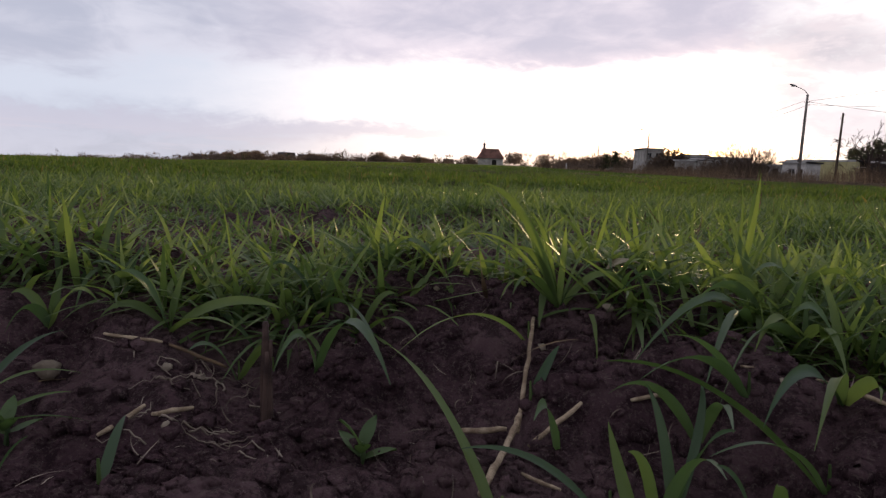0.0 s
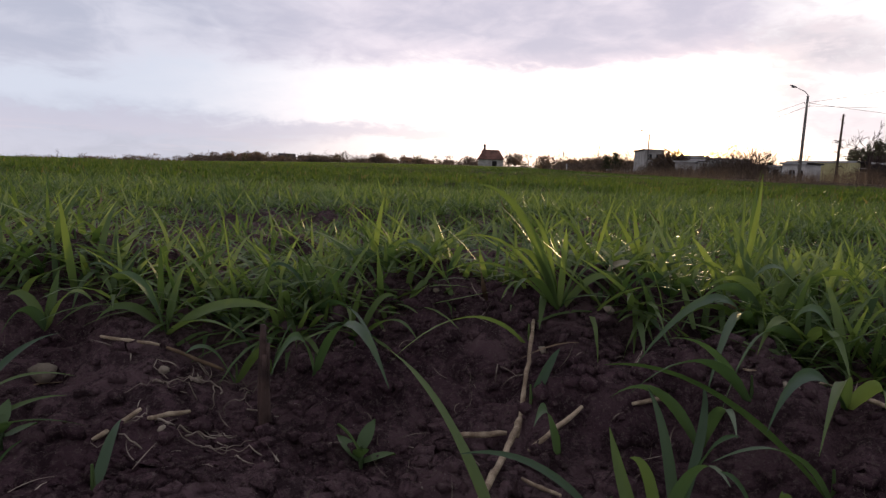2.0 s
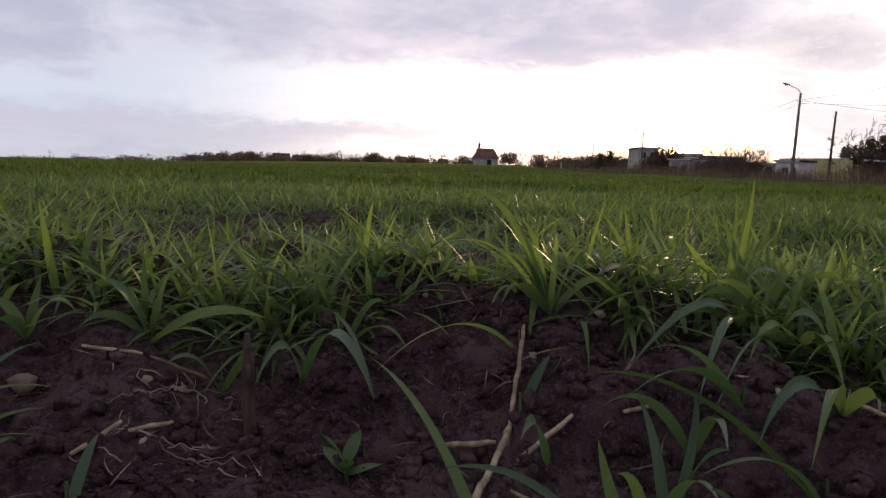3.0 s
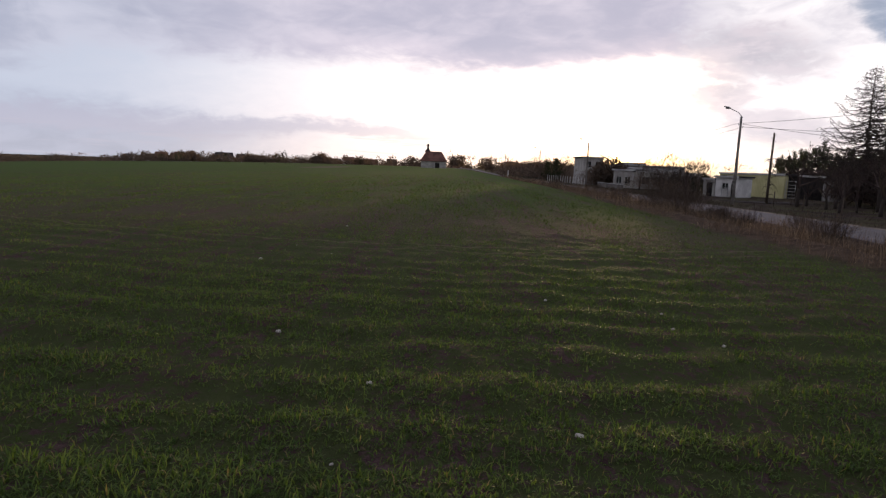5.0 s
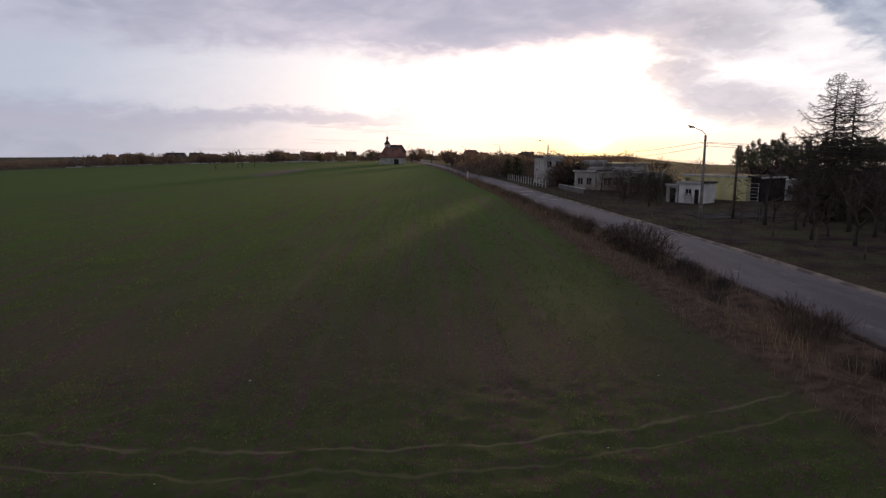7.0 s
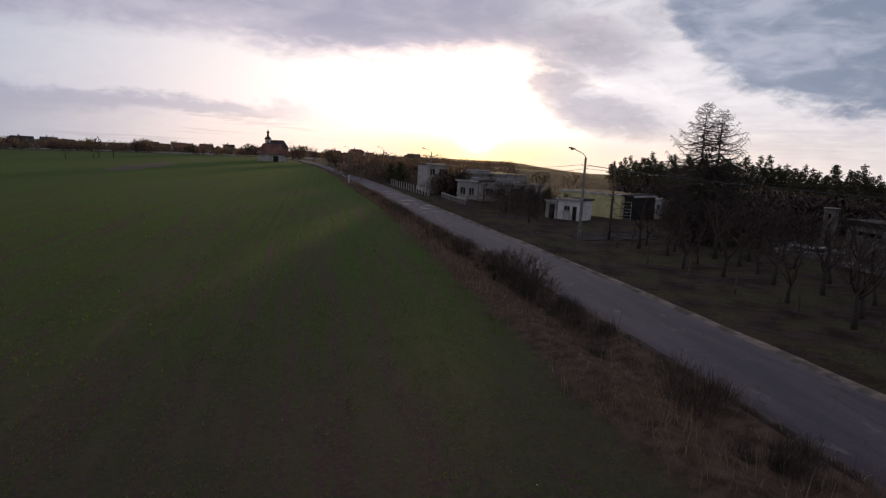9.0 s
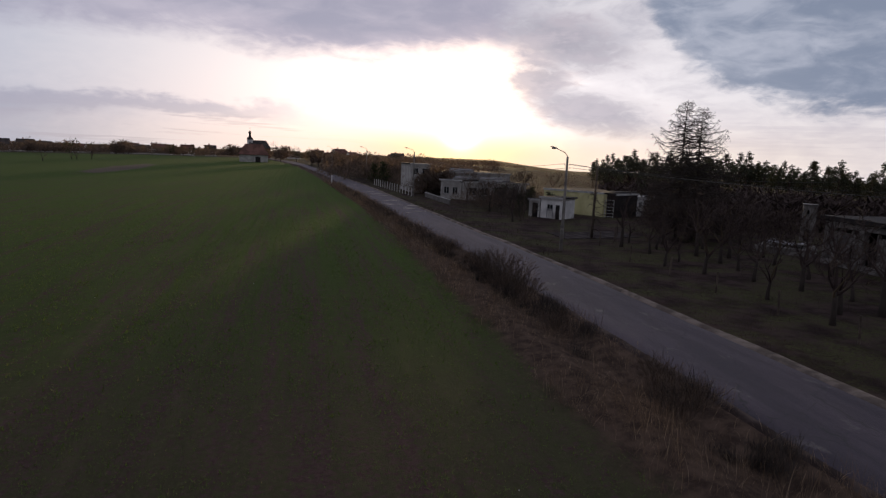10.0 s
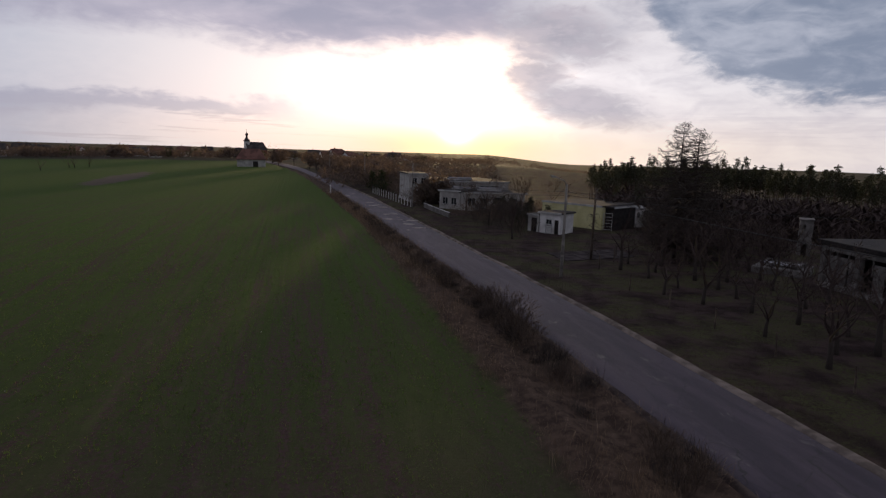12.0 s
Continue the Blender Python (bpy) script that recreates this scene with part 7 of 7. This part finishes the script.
    # straw stalks
    def straw(points, radius, material, label):
        """A flattened hollow stalk with a slight kink at its nodes and frayed ends."""
        pts = [Vector((x, y, ground_z(x, y) + dz)) for x, y, dz in points]
        full = []
        for i in range(len(pts) - 1):
            full += [pts[i].lerp(pts[i + 1], t / 6) + Vector(LEAF_RNG.normal(0, 0.0002, 3)) for t in range(6)]
        full.append(pts[-1])
        last = len(full) - 1
        radii = [0.72 * radius * (1 + 0.06 * math.sin(2.1 * i) + (0.14 if i % 6 == 3 else 0.0)) * (0.75 if i in (0, last) else 1.0) for i in range(len(full))]
        m = Mesh().tube(full, radii, 8)
        tagged(part("straw", m, MAT[material], None, "", True), label, "straw", "straw stalks")

    def stubble(x, y, top, lean):
        """A broken stalk stuck in the soil: slivers of uneven height side by side."""
        m, z = Mesh(), ground_z(x, y)
        for k, (dx, dy, h, r) in enumerate(((0, 0, 1.0, 0.0017), (0.0018, 0.0006, 0.86, 0.0014), (-0.0016, 0.0008, 0.93, 0.0013), (0.0004, -0.0016, 0.78, 0.0013), (-0.0006, 0.0018, 0.70, 0.0012))):
            pts = [Vector((dx + lean[0] * t * h + 0.0006 * math.sin(5 * t + k), dy + lean[1] * t * h, -0.012 + (top + 0.012) * h * t)) for t in np.linspace(0, 1, 9)]
            m.tube(pts, [r * 1.15] * 4 + [r * 1.1] * 3 + [r * 1.05, r * 0.8], 6)
        ob = tagged(part("stubble", m, MAT["stalk"], None, "", True), "upright brown split stubble stalk stuck in the soil", "straw", "straw stalks")
        ob.matrix_basis = pose(x, y, z)

    straw([(0.014, 0.362, 0.003), (0.011, 0.310, 0.012), (0.007, 0.268, 0.005)], 0.0016, "straw", "long pale straw stalk lying in the furrow")
    straw([(0.008, 0.274, 0.006), (0.002, 0.240, 0.006), (-0.006, 0.200, 0.005)], 0.0019, "straw", "broken lower end of a pale straw stalk")
    straw([(0.012, 0.256, 0.005), (0.036, 0.276, 0.006)], 0.0016, "straw", "short pale straw stalk beside a longer one")
    straw([(-0.021, 0.268, 0.005), (0.002, 0.270, 0.006)], 0.0019, "straw", "short bent pale straw end in the furrow")
    straw([(0.009, 0.229, 0.003), (0.023, 0.211, 0.004)], 0.0011, "straw", "thin straw piece in the furrow")
    stubble(-0.119, 0.276, 0.056, (0.003, -0.006))
    straw([(-0.221, 0.296, 0.004), (-0.190, 0.301, 0.005)], 0.0014, "straw", "pale straw piece lying on dark soil")
    straw([(-0.186, 0.302, 0.005), (-0.156, 0.308, 0.006)], 0.0014, "straw_dark", "brownish straw piece lying on dark soil")
    straw([(-0.167, 0.218, 0.005), (-0.162, 0.242, 0.006)], 0.0015, "straw", "pale straw bit on a clod")
    straw([(-0.158, 0.241, 0.005), (-0.150, 0.262, 0.006)], 0.0016, "straw", "pale straw bit on a clod")
    straw([(0.059, 0.280, 0.005), (0.079, 0.292, 0.005)], 0.0015, "straw", "pale straw piece under wheat blades")
    straw([(0.110, 0.290, 0.005), (0.170, 0.328, 0.006)], 0.0010, "straw", "thin straw piece beside wheat plants")
    straw([(0.160, 0.296, 0.005), (0.163, 0.268, 0.005)], 0.0015, "straw", "pale straw piece at the furrow's side")
    straw([(0.08, 0.42, 0.006), (0.16, 0.41, 0.005)], 0.0014, "straw_dark", "brown straw piece among the blades")

    # pale roots laid bare on the clods
    rrng = np.random.default_rng(5)
    for i in range(30):
        x, y = (rrng.normal(-0.158, 0.016), rrng.normal(0.296, 0.012)) if i < 18 else (rrng.normal(-0.136, 0.016), rrng.normal(0.246, 0.010))
        a, pts = rrng.uniform(0, 6.28), []
        for k in range(9):
            pts.append((x, y, ground_z(x, y) + 0.0012 + 0.0025 * rrng.random()))
            a += rrng.normal(0, 0.55)
            x, y = x + 0.0030 * math.cos(a), y + 0.0026 * math.sin(a)
        r = rrng.uniform(0.00025, 0.0006)
        tagged(part("root", Mesh().tube(pts, [r * (1 - 0.07 * k) for k in range(9)], 5), MAT["root"], None, "", True), "thin pale bare root lying on dark soil", "root", "bare roots")
    # pale stones and scraps farther out between the rows
    srng = np.random.default_rng(77)
    lump = Mesh().blob((0, 0, 0), (0.034, 0.026, 0.020), 0.4, 5, 6, 9).data("field_stone", MAT["pale_stone"], True)
    for i in range(24):
        y = 7.0 + 42.0 * srng.random() ** 1.2
        x = srng.uniform(-0.62 * y, min(10.0, 0.6 * y))
        stone = tagged(new("field_stone", lump), "pale stone lying between the crop rows", "stone", "pale field stones")
        stone.matrix_basis = pose(x, y, ground_z(x, y) + 0.008, 0, 0, srng.uniform(0, 360)) @ Matrix.Scale(srng.uniform(0.5, 1.3), 4)
    # stones and a pale husk
    for i, (x, y, s) in enumerate(((-0.239, 0.276, 0.007), (0.019, 0.352, 0.004), (0.130, 0.292, 0.003), (-0.166, 0.298, 0.0028), (-0.182, 0.292, 0.003), (-0.150, 0.240, 0.003), (0.060, 0.38, 0.004), (-0.05, 0.390, 0.0022), (-0.07, 0.388, 0.0024), (-0.08, 0.372, 0.002))):
        tagged(part("stone", Mesh().blob((0, 0, 0), (s, s * 0.8, s * 0.75), 0.35, i, 8, 12), MAT["stone"], None, "", True), "small dull brown stone half sunk in the soil", "stone", "field stones").matrix_basis = pose(x, y, ground_z(x, y) + 0.25 * s, 0, 0, 57 * i)
    for i, (x, y, dz, s) in enumerate(((0.062, 0.405, 0.022, 0.014), (-0.048, 0.455, 0.014, 0.011), (0.33, 0.74, 0.02, 0.016))):
        husk = leaf_mesh(s * 1.6, s * 0.7, 0.6, 1.2, 1.5, 6)
        tagged(part("husk", husk, MAT["husk"], None, "", True), "pale dry curled leaf scrap caught in the blades", "leaf", "dry leaf scraps").matrix_basis = pose(x, y, ground_z(x, y) + dz - 0.012, 0, 0, 80 * i)

    # broad-leaved weed seedlings
    def weed(x, y, size, turn):
        w = thing("weed_seedling", "small broad-leaved weed seedling in the furrow", "plant", pose(x, y, ground_z(x, y), 0, 0, turn), "weed seedlings")
        part("stem", Mesh().tube([(0, 0, -0.004), (0.001, 0, 0.4 * size), (0, 0.001, 0.7 * size)], [0.0013, 0.0011, 0.0008], 5), MAT["weed"], w)
        for i in range(5):
            m = Mesh()
            pts = []
            for s in range(6):
                u = s / 5
                half = 0.22 * size * math.sin(math.pi * min(1, 0.12 + 0.88 * u)) ** 0.8
                pts += [(u * size, -half, 0.25 * size * u * (1 - u)), (u * size, 0, 0.25 * size * u * (1 - u) - 0.06 * size), (u * size, half, 0.25 * size * u * (1 - u))]
            m.add(pts, [(3 * k + j, 3 * k + 3 + j, 3 * k + 4 + j, 3 * k + 1 + j) for k in range(5) for j in range(2)])
            leaf = part("leaf", m, MAT["weed"], w, "", True)
            leaf.matrix_basis = pose(0, 0, (0.25 + 0.1 * i) * size, 0, -18 - 9 * i, 140 * i)

    weed(-0.060, 0.240, 0.016, 10)
    weed(-0.205, 0.212, 0.014, 50)
    weed(-0.020, 0.44, 0.016, 20)
    weed(-0.090, 0.43, 0.016, 90)
    weed(0.125, 0.50, 0.014, 30)


build_foreground()
